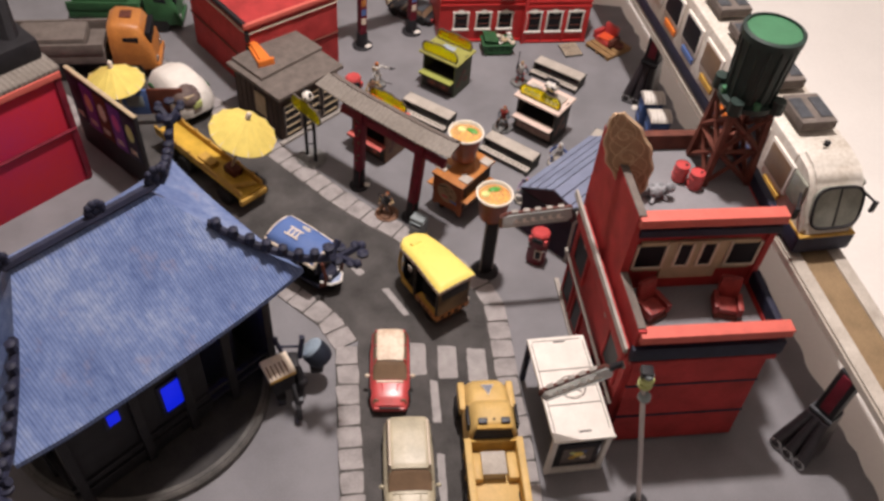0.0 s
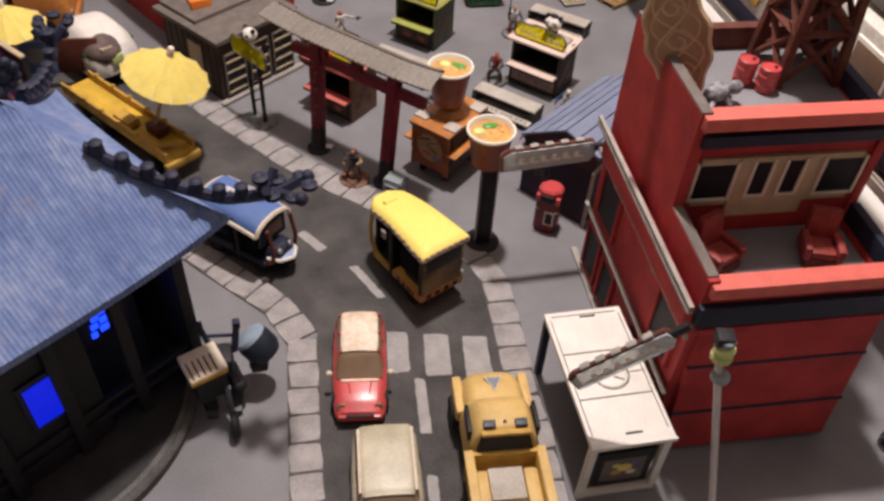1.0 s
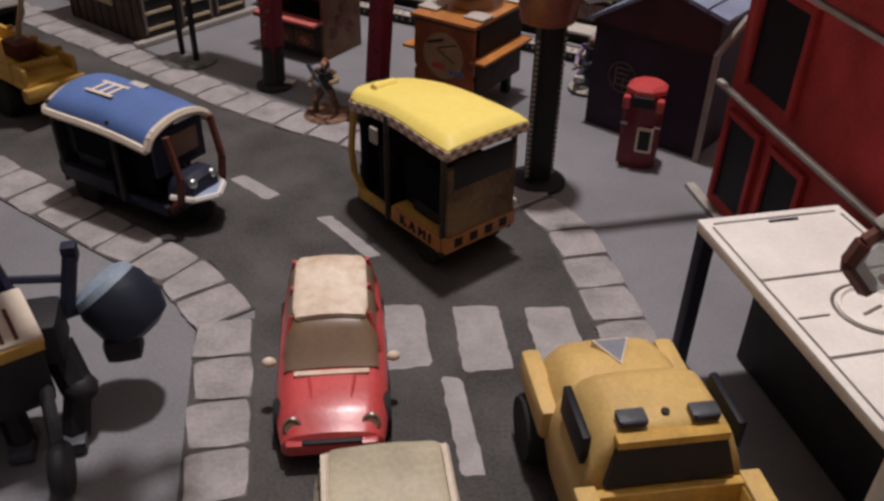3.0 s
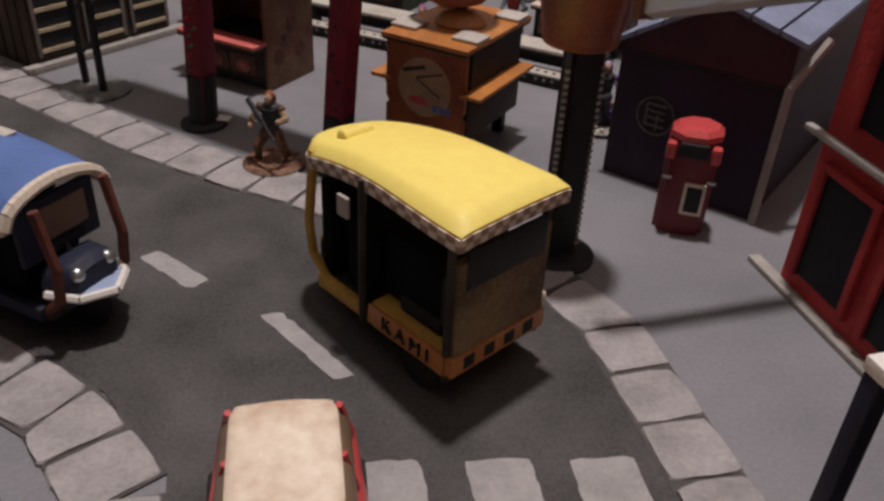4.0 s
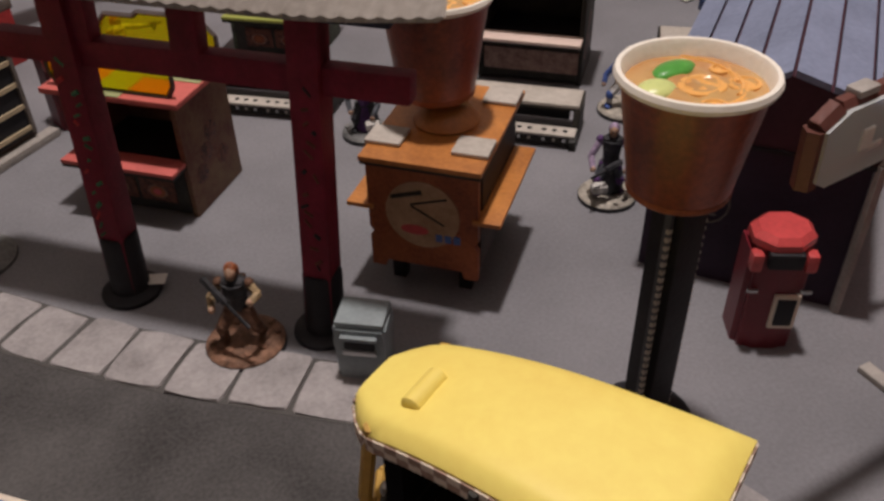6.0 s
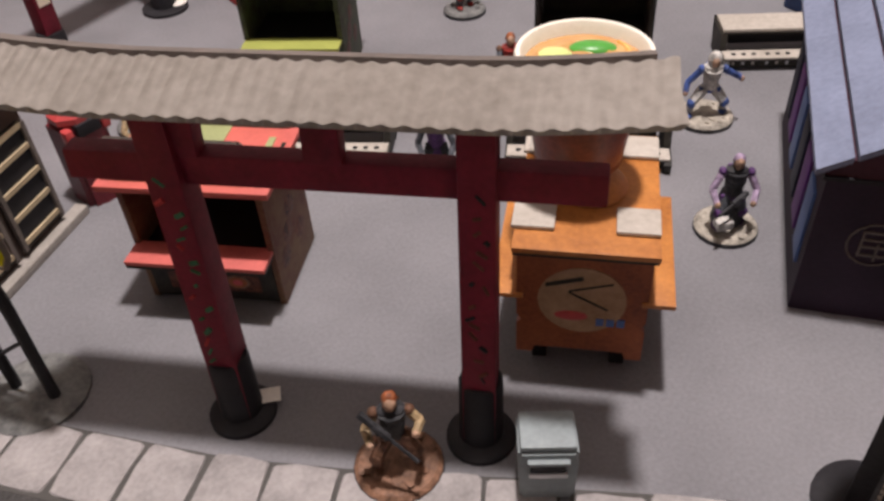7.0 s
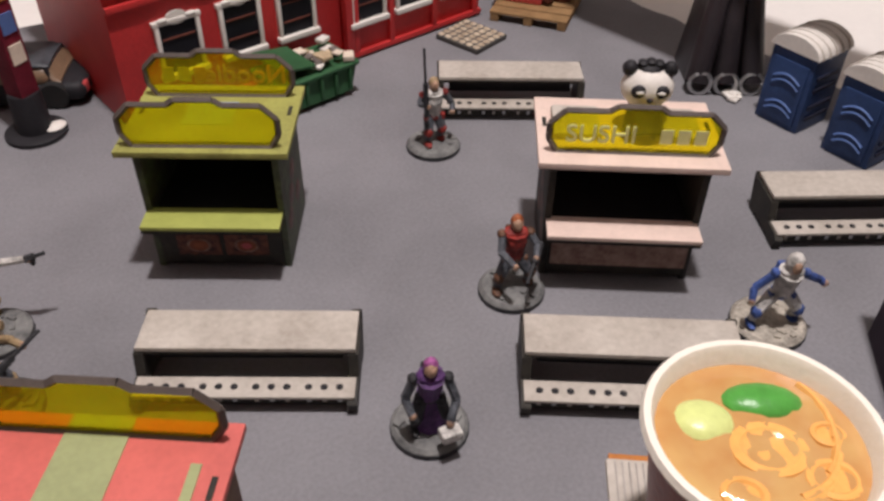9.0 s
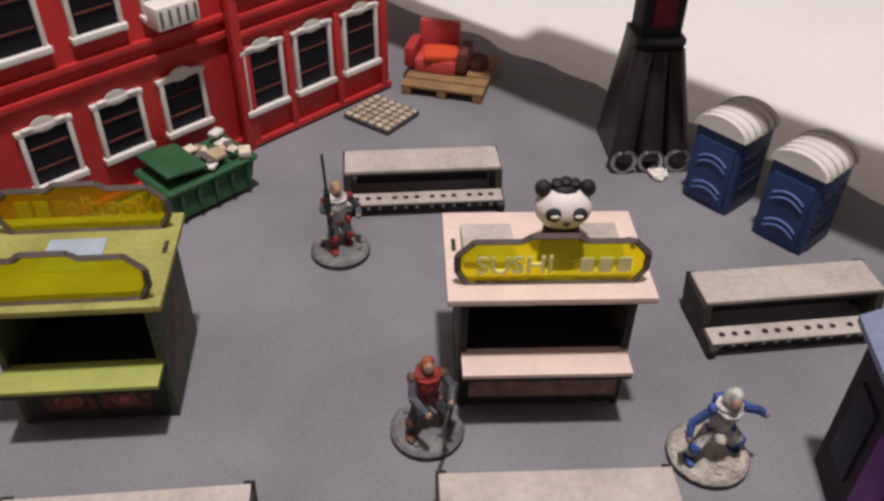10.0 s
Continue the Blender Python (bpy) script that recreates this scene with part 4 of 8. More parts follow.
# ---- market kiosks ----
def acrylic_sign(th, x, y, z, w, h, text="", frame_mat=GREYMDF, back=False):
    """A framed yellow acrylic board with cut corners and a raised middle."""
    def outline(g):
        return [(-w / 2 + 0.03 + g * 0.3, g), (w / 2 - 0.03 - g * 0.3, g), (w / 2 - g, 0.05), (w / 2 - g, h - 0.05), (w / 2 - 0.05 - g * 0.4, h - g), (w * 0.17, h - g), (w * 0.12, h + 0.02 - g), (-w * 0.12, h + 0.02 - g), (-w * 0.17, h - g), (-w / 2 + 0.05 + g * 0.4, h - g), (-w / 2 + g, h - 0.05), (-w / 2 + g, 0.05)]
    bm = B()
    slab(bm, outline(0.006), 0, 0.012, 0, upright(x, y, z))
    board = part("sign_pane", bm, ACRYLIC, th, "yellow see-through acrylic pane")
    board.visible_shadow = False
    pts = outline(0.0)
    for a, b in zip(pts, pts[1:] + pts[:1]):
        bm = B()
        rod(bm, (x + a[0], y - 0.008, z + a[1]), (x + b[0], y - 0.008, z + b[1]), 0.0115, 4)
        part("sign_frame", bm, frame_mat, board)
    if text:
        words(text, h * 0.58, ETCHED, board, Matrix.Translation((x - w * 0.2, y - 0.014, z + h * 0.46)) @ Matrix.Rotation(radians(90), 4, "X"))
        for k in range(3):
            boxpart("glyph_bar", board, ETCHED, (x + w * (0.18 + 0.1 * k), y - 0.014, z + h * 0.45), (w * 0.07, 0.004, h * 0.34))
    elif back:
        words("Noodle", h * 0.62, AMBER, board, Matrix.Translation((x + w * 0.17, y + 0.014, z + h * 0.46)) @ Matrix.Rotation(radians(180), 4, "Z") @ Matrix.Rotation(radians(90), 4, "X"))
        for k in range(3):
            boxpart("glyph_bar", board, AMBER if k == 2 else ETCHED, (x - w * (0.36 - 0.11 * k), y + 0.014, z + h * 0.46), (w * 0.08, 0.004, h * 0.36))
    return board


def kiosk(name, x, y, rz, W, D, Ht, top, counter, side, label, signs, motif):
    """Local origin: the roof's front left corner, dropped to the ground; y runs to the back."""
    th = thing(name, x, y, 0, rz, label, "kiosk", "market kiosks")
    boxpart("roof", th, top, (W / 2, D / 2, Ht - 0.012), (W, D, 0.024), bev=0.003)
    i = 0.045
    for sx in (i + 0.012, W - i - 0.012):
        sd = boxpart("side_wall", th, side, (sx, D / 2 + 0.015, (Ht - 0.024) / 2), (0.024, D - 0.06, Ht - 0.028), bev=0.002)
        for k in range(4):
            bm = B()
            a = 0.5 + k
            ball(bm, (sx + (0.0125 if sx > W / 2 else -0.0125), D * (0.3 + 0.13 * k), Ht * (0.3 + 0.13 * (k % 3))), (0.002, 0.05, 0.045), seg=8)
            part("print_blotch", bm, motif, sd)
    boxpart("back_wall", th, side, (W / 2, D - 0.03, (Ht - 0.024) / 2), (W - 2 * i - 0.05, 0.024, Ht - 0.028), bev=0.002)
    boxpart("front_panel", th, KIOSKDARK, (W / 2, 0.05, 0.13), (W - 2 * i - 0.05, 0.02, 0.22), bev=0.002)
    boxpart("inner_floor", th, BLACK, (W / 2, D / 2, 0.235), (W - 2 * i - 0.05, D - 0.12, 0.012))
    boxpart("counter", th, counter, (W / 2, 0.0, 0.26), (W - 0.1, 0.12, 0.018), bev=0.003)
    boxpart("counter_edge", th, KIOSKDARK, (W / 2, 0.0, 0.244), (W - 0.104, 0.116, 0.014))
    for k in range(2):
        po = boxpart("poster", th, motif, (W * (0.36 + 0.3 * k), 0.038, 0.12), (W * 0.27, 0.006, 0.11), bev=0.001)
        for q, (rr, mt) in enumerate(((0.046, DISHPALE), (0.036, CARTSIDE), (0.02, CARRED if k else CARTSIDE))):
            bm = B()
            lathe(bm, [(rr, 0), (rr * 0.97, 0.0015)], seg=16, m=upright(W * (0.36 + 0.3 * k), 0.0345 - 0.0012 * q, 0.112) @ Matrix.Scale(0.72, 4, (0, 1, 0)))
            part("dish_print", bm, mt, po)
    for sx in (0.03, W - 0.03):
        boxpart("roof_slot", th, KIOSKDARK, (sx, D * 0.6, Ht + 0.0015), (0.014, 0.06, 0.004))
    for k, (sy, text, back) in enumerate(signs):
        acrylic_sign(th, W / 2, sy, Ht, W * 0.9, 0.16, text, SIGNEDGE, back)
    return th


DISHPALE = shade("dish_print_pale", (0.34, 0.2, 0.14), 0.6, dark=(0.12, 0.05, 0.04), scale=30)
CHECKBROWN = shade("check_brown", (0.36, 0.24, 0.18), 0.7, vary=0.2)
POSTER = shade("food_poster", (0.2, 0.07, 0.04), 0.5, dark=(0.03, 0.012, 0.014), scale=30)
PRINTGREEN = shade("kiosk_print_green", (0.1, 0.13, 0.07), 0.6, dark=(0.05, 0.045, 0.04), scale=16)
g = kiosk("noodle_kiosk", -0.465, 9.75, -29.3, 0.595, 0.47, 0.545, KIOSKGREEN, KIOSKLIME, PRINTGREEN, "lime green market kiosk with two yellow acrylic signs", ((0.05, "", False), (0.4, "", True)), POSTER)
boxpart("roof_panel", g, shade("pale_blue_panel", (0.36, 0.42, 0.5), 0.6), (0.28, 0.26, 0.546), (0.18, 0.16, 0.004))
s = kiosk("sushi_kiosk", 0.785, 9.02, -32.0, 0.646, 0.45, 0.535, KIOSKPINK, KIOSKPINK, KIOSKDARK, "pale pink market kiosk with a yellow SUSHI sign", ((0.09, "SUSHI", False),), POSTER)
for sx in (0.14, 0.49):
    boxpart("roof_hatch", s, GREYBENCH, (sx, 0.25, 0.55), (0.17, 0.2, 0.03), bev=0.012)
boxpart("poster_front", s, shade("tan_menu", (0.42, 0.29, 0.23), 0.7, dark=(0.2, 0.11, 0.09), scale=26), (0.33, 0.03, 0.13), (0.5, 0.008, 0.12))
r = kiosk("snack_kiosk", -1.212, 8.383, -32.7, 0.62, 0.45, 0.555, KIOSKRED, KIOSKRED, SNACKSIDE, "coral red market kiosk with a yellow acrylic sign", ((0.06, "", False), (0.41, "", False)), POSTER)
STRIPE = shade("roof_stripe_green", (0.33, 0.36, 0.18), 0.6, vary=0.15, scale=8)
boxpart("roof_stripe", r, STRIPE, (0.29, 0.225, 0.556), (0.15, 0.448, 0.004))
boxpart("roof_stripe", r, STRIPE, (0.49, 0.2, 0.5565), (0.25, 0.025, 0.004))
boxpart("roof_stripe", r, STRIPE, (0.54, 0.26, 0.5568), (0.025, 0.14, 0.004))


def panda(x, y, z, rz):
    bm = B()
    rod(bm, (0, -0.07, -0.068), (0, 0, 0.04), 0.085, 14, 1, 0.06)
    ball(bm, (0, 0, 0.1), (0.1, 0.085, 0.08), 0, 18)
    for sx in (-1, 1):
        ball(bm, (sx * 0.075, 0.0, 0.17), 0.03, 1)
        ball(bm, (sx * 0.042, -0.07, 0.112), (0.031, 0.018, 0.026), 1)
        ball(bm, (sx * 0.04, -0.086, 0.114), (0.016, 0.006, 0.007), 0)
    ball(bm, (0, -0.085, 0.085), (0.013, 0.01, 0.009), 1)
    ball(bm, (0, 0, 0.175), (0.05, 0.04, 0.016), 1)
    for k in range(3):
        ball(bm, (-0.03 + 0.03 * k, 0.0, 0.19 + 0.006 * (k == 1)), (0.022, 0.026, 0.014), 1, 7)
    lathe(bm, [(0.05, -0.03), (0.062, -0.02), (0.06, 0.03), (0.045, 0.04)], seg=16, mi=1)
    bmesh.ops.scale(bm, vec=(0.92, 0.92, 0.96), verts=bm.verts)
    ob = tagged(part("panda_ornament", bm, [WHITE, BLACK]), "black and white panda head ornament on the kiosk roof", "ornament")
    ob.matrix_world = pose(x * S, y * S, z * S, 0, 0, rz)


panda(1.235, 9.04, 0.605, -32)


# ---- benches ----
def bench(x, y, rz, L=0.72):
    """Local origin: front left foot; y runs to the back."""
    th = thing("market_bench", x, y, 0, rz, "grey wooden market bench with a row of holes in its seat", "bench", "market benches")
    for sx in (0.008, L - 0.008):
        bm = B()
        slab(bm, [(-0.01, 0), (0.05, 0), (0.06, 0.02), (0.2, 0.02), (0.21, 0), (0.26, 0), (0.285, 0.1), (0.295, 0.165), (0.275, 0.172), (0.262, 0.152), (0.1, 0.152), (0.08, 0.07), (-0.005, 0.066), (-0.024, 0.05)], -0.016, 0.016, 0, Matrix.Translation((sx, 0, 0)) @ Matrix.Rotation(radians(90), 4, "Z") @ Matrix.Rotation(radians(90), 4, "X"))
        part("end_frame", bm, KIOSKDARK, th)
    boxpart("tabletop", th, GREYBENCH, (L / 2, 0.19, 0.166), (L, 0.175, 0.018), bev=0.004)
    boxpart("tabletop_edge", th, KIOSKDARK, (L / 2, 0.19, 0.151), (L - 0.01, 0.168, 0.014))
    boxpart("tabletop_beam", th, BLACK, (L / 2, 0.185, 0.1), (L - 0.1, 0.05, 0.06))
    seat = boxpart("seat", th, GREYBENCH, (L / 2, 0.03, 0.07), (L, 0.085, 0.012), bev=0.003)
    boxpart("front_panel", th, KIOSKDARK, (L / 2, 0.02, 0.036), (L - 0.05, 0.012, 0.05))
    for k in range(12):
        xx = 0.05 + (L - 0.1) * (k + (k // 3) * 0.4) / (11 + 1.2)
        bm = B()
        cyl(bm, (xx, 0.03, 0.0762), 0.0125, 0.002, 8)
        part("seat_hole", bm, BLACK, seat)
        boxpart("panel_slot", th, CHROME if k % 2 else GREYBENCH, (xx, 0.013, 0.034), (0.014, 0.003, 0.016))
    return th


b = bench(-0.655, 9.105, -29, 0.7)
for at in ((0.42, 8.5, -31.5), (1.76, 8.72, -27), (1.06, 10.2, -29)):
    copy_thing(b, place(b, at[0], at[1], 0.0, at[2]))


# ---- noodle cart and bowls ----
def noodle_cart():
    th = thing("noodle_cart", -0.085, 7.45, 0.11, -34, "orange noodle cart with a printed bowl panel and side shelves", "food cart")
    W, D = 0.4, 0.57
    boxpart("body", th, CARTDARK, (W / 2, D / 2, 0.235), (W - 0.03, D - 0.03, 0.4), bev=0.004)
    bm = B()
    slab(bm, [(0, 0.0), (0.05, 0.0), (0.06, 0.03), (W - 0.06, 0.03), (W - 0.05, 0.0), (W, 0.0), (W, 0.13), (W - 0.015, 0.15), (W, 0.17), (W, 0.44), (0, 0.44), (0, 0.17), (0.015, 0.15), (0, 0.13)], -0.012, 0.012, 0, upright(0, 0, 0))
    pan = part("front_panel", bm, CARTSIDE, th, "orange-brown printed front panel")
    bm = B()
    lathe(bm, [(0.135, 0), (0.135, 0.003)], seg=28, m=upright(W / 2, -0.012, 0.25))
    part("panel_disc", bm, shade("panel_cream_print", (0.5, 0.33, 0.2), 0.6, dark=(0.3, 0.17, 0.09), scale=10), pan, "cream round picture of a bowl")
    for a, b_ in (((0.09, 0.31), (0.2, 0.345)), ((0.16, 0.29), (0.29, 0.33)), ((0.16, 0.285), (0.28, 0.22))):
        bm = B()
        rod(bm, (a[0], -0.016, a[1]), (b_[0], -0.016, b_[1]), 0.009 if b_[0] < 0.25 else 0.004, 4)
        part("chopstick_print", bm, KIOSKDARK, pan)
    bm = B()
    ball(bm, (W / 2 - 0.03, -0.014, 0.185), (0.055, 0.004, 0.022))
    part("bowl_print", bm, CARRED, pan)
    for k in range(3):
        boxpart("label_print", pan, TUKBLUE, (W / 2 + 0.06 + 0.032 * k, -0.0145, 0.165), (0.024, 0.005, 0.03))
    # black plate on the closed body, for the shade of a side opening
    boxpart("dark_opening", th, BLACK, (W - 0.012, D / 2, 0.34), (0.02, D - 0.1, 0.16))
    boxpart("side_print", th, CARTDARK, (W - 0.01, D / 2, 0.13), (0.02, D - 0.06, 0.2), bev=0.002)
    boxpart("top", th, CARTORANGE, (W / 2, D / 2 - 0.01, 0.455), (W + 0.03, D + 0.05, 0.02), bev=0.003)
    boxpart("top_edge", th, KIOSKDARK, (W / 2, D / 2 - 0.01, 0.439), (W + 0.022, D + 0.042, 0.012))
    for sx, sy in ((0.04, 0.11), (W - 0.05, 0.11), (W - 0.05, D - 0.07), (0.04, D - 0.07)):
        pl = boxpart("tile", th, GREYBENCH, (sx, sy, 0.474), (0.13, 0.12, 0.016), bev=0.007, label="pale grey corner tile")
        if sx < 0.2 and sy > 0.2:
            for k in range(7):
                boxpart("tile_rib", pl, TRIMGREY, (sx - 0.045 + 0.015 * k, sy, 0.4825), (0.004, 0.1, 0.003))
    for sx in (-0.03, W + 0.03):
        sh = boxpart("shelf", th, CARTORANGE, (sx, D / 2 - 0.035, 0.255), (0.1, D - 0.03, 0.018), bev=0.003)
        for sy in (0.06, D - 0.06):
            boxpart("shelf_bracket", sh, KIOSKDARK, (sx - (0.01 if sx > 0 else -0.01), sy, 0.23), (0.06, 0.012, 0.055))
    for sx in (0.07, W - 0.07):
        for sy in (0.09, D - 0.07):
            boxpart("foot", th, BLACK, (sx, sy, -0.035), (0.05, 0.05, 0.15), bev=0.004)
    bm = B()
    rod(bm, (W / 2, D / 2, 0.46), (W / 2, D / 2, 0.58), 0.03, 8)
    part("bowl_stem", bm, BLACK, th)
    bm = B()
    lathe(bm, [(0.115, 0.466), (0.12, 0.474), (0.09, 0.51), (0.03, 0.53)], (W / 2, D / 2, 0), 18)
    part("bowl_mount", bm, CARTORANGE, th)


noodle_cart()


def bowl_parts(th, r, h, z):
    bm = B()
    lathe(bm, [(r * 0.62, 0), (r * 0.68, 0.01), (r * 0.92, h - 0.012), (r * 0.9, h - 0.03), (r * 0.6, 0.02)], (0, 0, z), 28)
    cup = part("cup", bm, BOWLPAPER, th, "red printed paper cup")
    bm = B()
    lathe(bm, [(r * 0.66, 0.0), (r * 0.69, 0.006), (r * 0.695, 0.02), (r * 0.66, 0.024)], (0, 0, z), 30)
    part("cup_foot", bm, CARTSIDE, cup)
    bm = B()
    lathe(bm, [(r * 0.93, h - 0.016), (r * 0.99, h - 0.01), (r * 1.015, h + 0.002), (r * 0.99, h + 0.014), (r * 0.93, h + 0.014), (r * 0.9, h + 0.004), (r * 0.84, h - 0.06)], (0, 0, z), 40, cap=False)
    part("rim", bm, RIMWHITE, th, "white rolled rim")
    h -= 0.018
    bm = B()
    rings, seg = [], 30
    for q in range(9):
        rr = r * 0.9 * (1 - q / 9)
        rings.append([bm.verts.new((rr * math.cos(2 * math.pi * k / seg), rr * math.sin(2 * math.pi * k / seg), z + h - 0.008 + (0.004 * math.sin(5 * rr / r * 3.1 + 3 * math.cos(2 * math.pi * k / seg * 2)) if q else 0))) for k in range(seg)])
    for a, b_ in zip(rings, rings[1:]):
        for k in range(seg):
            bm.faces.new((a[k], a[(k + 1) % seg], b_[(k + 1) % seg], b_[k]))
    bm.faces.new(rings[-1])
    soup = part("soup", bm, SOUP, th, "glossy amber soup")
    # half-sunk toppings
    bm = B()
    ball(bm, (0.14 * r, 0.46 * r, z + h - 0.012), (0.36 * r, 0.2 * r, 0.02), seg=14)
    part("herb_leaf", bm, HERB, soup, "dark green leaf")
    bm = B()
    ball(bm, (-0.42 * r, 0.24 * r, z + h - 0.014), (0.27 * r, 0.23 * r, 0.02), seg=14)
    part("leek", bm, LEEK, soup, "pale green leek")
    for dx, dy, rr in ((0.06, -0.06, 0.34), (-0.26, -0.5, 0.2), (0.5, -0.35, 0.24), (0.6, 0.1, 0.16)):
        bm = B()
        lathe(bm, [(rr * r, 0), (rr * r * 0.96, 0.01), (rr * r * 0.72, 0.012), (rr * r * 0.6, 0.007), (0, 0.008)], (dx * r, dy * r, z + h - 0.016), 20, squash=0.85)
        part("egg_slice", bm, EGG, soup)
    for k in range(5):
        a = 4.0 + k * 0.5
        bm = B()
        for q in range(6):
            u, v = a + q * 0.16, a + (q + 1) * 0.16
            rod(bm, (0.66 * r * math.cos(u), 0.66 * r * math.sin(u) + 0.012 * k, z + h - 0.01), (0.66 * r * math.cos(v), 0.66 * r * math.sin(v) + 0.012 * k, z + h - 0.01), 0.007, 5)
        part("noodle", bm, EGG, soup)


def bowl_on(name, x, y, z, r, h, label, rz=-30):
    th = thing(name, x, y, z, rz, label, "noodle bowl", "giant noodle bowls")
    bowl_parts(th, r, h, 0)
    return th


bowl_on("noodle_bowl", 0.218, 7.62, 0.67, 0.198, 0.35, "giant red noodle bowl sign on the orange cart")
bowl_on("noodle_bowl", 0.545, 6.56, 0.845, 0.188, 0.31, "giant red noodle bowl sign on a black pole", 20)


def bowl_pole():
    th = thing("bowl_pole", 0.56, 6.55, 0, 20, "black square pole with toothed edges on a round foot", "pole")
    boxpart("shaft", th, BLACK, (0, 0, 0.43), (0.1, 0.1, 0.82), bev=0.006)
    for sx in (-1, 1):
        ra = boxpart("rack", th, STEELDARK, (sx * 0.066, -0.02, 0.44), (0.012, 0.02, 0.8))
        for k in range(28):
            boxpart("tooth", ra, GREYBENCH, (sx * 0.07, -0.028, 0.06 + k * 0.026), (0.014, 0.01, 0.011))
    bm = B()
    lathe(bm, [(0.15, 0), (0.15, 0.014), (0.13, 0.024), (0.06, 0.03)], seg=24)
    part("foot", bm, BLACK, th)


bowl_pole()


def vending(x, y, rz, label):
    th = thing("vending_machine", x, y, 0, rz, label, "vending machine", "vending machines")
    bm = B()
    slab(bm, [(-0.1, -0.07), (-0.06, -0.095), (0.06, -0.095), (0.1, -0.07), (0.1, 0.08), (-0.1, 0.08)], 0.0, 0.4)
    bmesh.ops.bevel(bm, geom=[e for e in bm.edges if max(v.co.z for v in e.verts) > 0.3], offset=0.02, segments=2, affect="EDGES")
    part("cabinet", bm, bpy.data.materials.get("vending_red") or shade("vending_red", (0.15, 0.008, 0.016), 0.4, vary=0.2, spec=0.5), th)
    bm = B()
    lathe(bm, [(0.085, 0.395), (0.108, 0.405), (0.108, 0.43), (0.085, 0.45), (0, 0.452)], (0, -0.005, 0), 8, m=Matrix.Rotation(radians(22.5), 4, "Z"), squash=0.9)
    part("cap", bm, CARRED, th, smooth=False)
    boxpart("dispenser_recess", th, BLACK, (0, -0.085, 0.375), (0.11, 0.05, 0.06), bev=0.01)
    for sx in (-1, 1):
        boxpart("cheek", th, CARRED, (sx * 0.085, -0.075, 0.36), (0.04, 0.05, 0.07), bev=0.015)
    hatch = boxpart("hatch_frame", th, CREAM, (0.035, -0.1, 0.17), (0.085, 0.014, 0.14), bev=0.006)
    boxpart("hatch", hatch, BLACK, (0.035, -0.105, 0.17), (0.06, 0.012, 0.11), bev=0.004)
    for sx in (-0.08, 0.09):
        boxpart("glint_strip", th, CHROME, (sx, -0.095, 0.25), (0.035, 0.012, 0.012), bev=0.003)


vending(1.12, 6.8, -20, "round-topped dark red vending machine with a lit red top")
vending(-1.25, 9.2, 28, "round-topped red drinks machine behind the snack kiosk")


def street_bin():
    th = thing("street_bin", -0.21, 7.03, 0, -25, "grey-blue plastic street bin with an open slot", "bin")
    bm = B()
    slab(bm, [(-0.08, 0.0), (0.08, 0.0), (0.085, 0.17), (0.085, 0.23), (-0.085, 0.23), (-0.085, 0.17)], -0.07, 0.07, 0, upright(0, 0, 0))
    bmesh.ops.bevel(bm, geom=list(bm.edges), offset=0.01, segments=2, affect="EDGES")
    part("body", bm, BINGREY, th)
    boxpart("lid", th, BINGREY, (0, 0, 0.236), (0.16, 0.13, 0.024), bev=0.01)
    boxpart("slot", th, BLACK, (0, -0.072, 0.165), (0.1, 0.012, 0.04), bev=0.006)
    boxpart("slot_lip", th, CHROME, (0, -0.075, 0.135), (0.11, 0.016, 0.022), bev=0.006)
    boxpart("slot_hood", th, BINGREY, (0, -0.078, 0.195), (0.12, 0.02, 0.016), bev=0.005)


street_bin()


# ---- vehicles ----
def wheel(th, x, y, r, w, mat=RUBBER):
    bm = B()
    lathe(bm, [(r * 0.6, -w / 2), (r * 0.92, -w / 2), (r, -w / 4), (r, w / 4), (r * 0.92, w / 2), (r * 0.6, w / 2)], seg=18, m=Matrix.Translation((x, y, r)) @ Matrix.Rotation(radians(90), 4, "X"))
    wh = part("wheel", bm, mat, th)
    bm = B()
    lathe(bm, [(r * 0.58, -w / 2 + 0.004), (r * 0.3, -w / 2 + 0.01), (r * 0.3, w / 2 - 0.01), (r * 0.58, w / 2 - 0.004)], seg=12, m=Matrix.Translation((x, y, r)) @ Matrix.Rotation(radians(90), 4, "X"))
    part("rim", bm, CHROME, wh)
    return wh


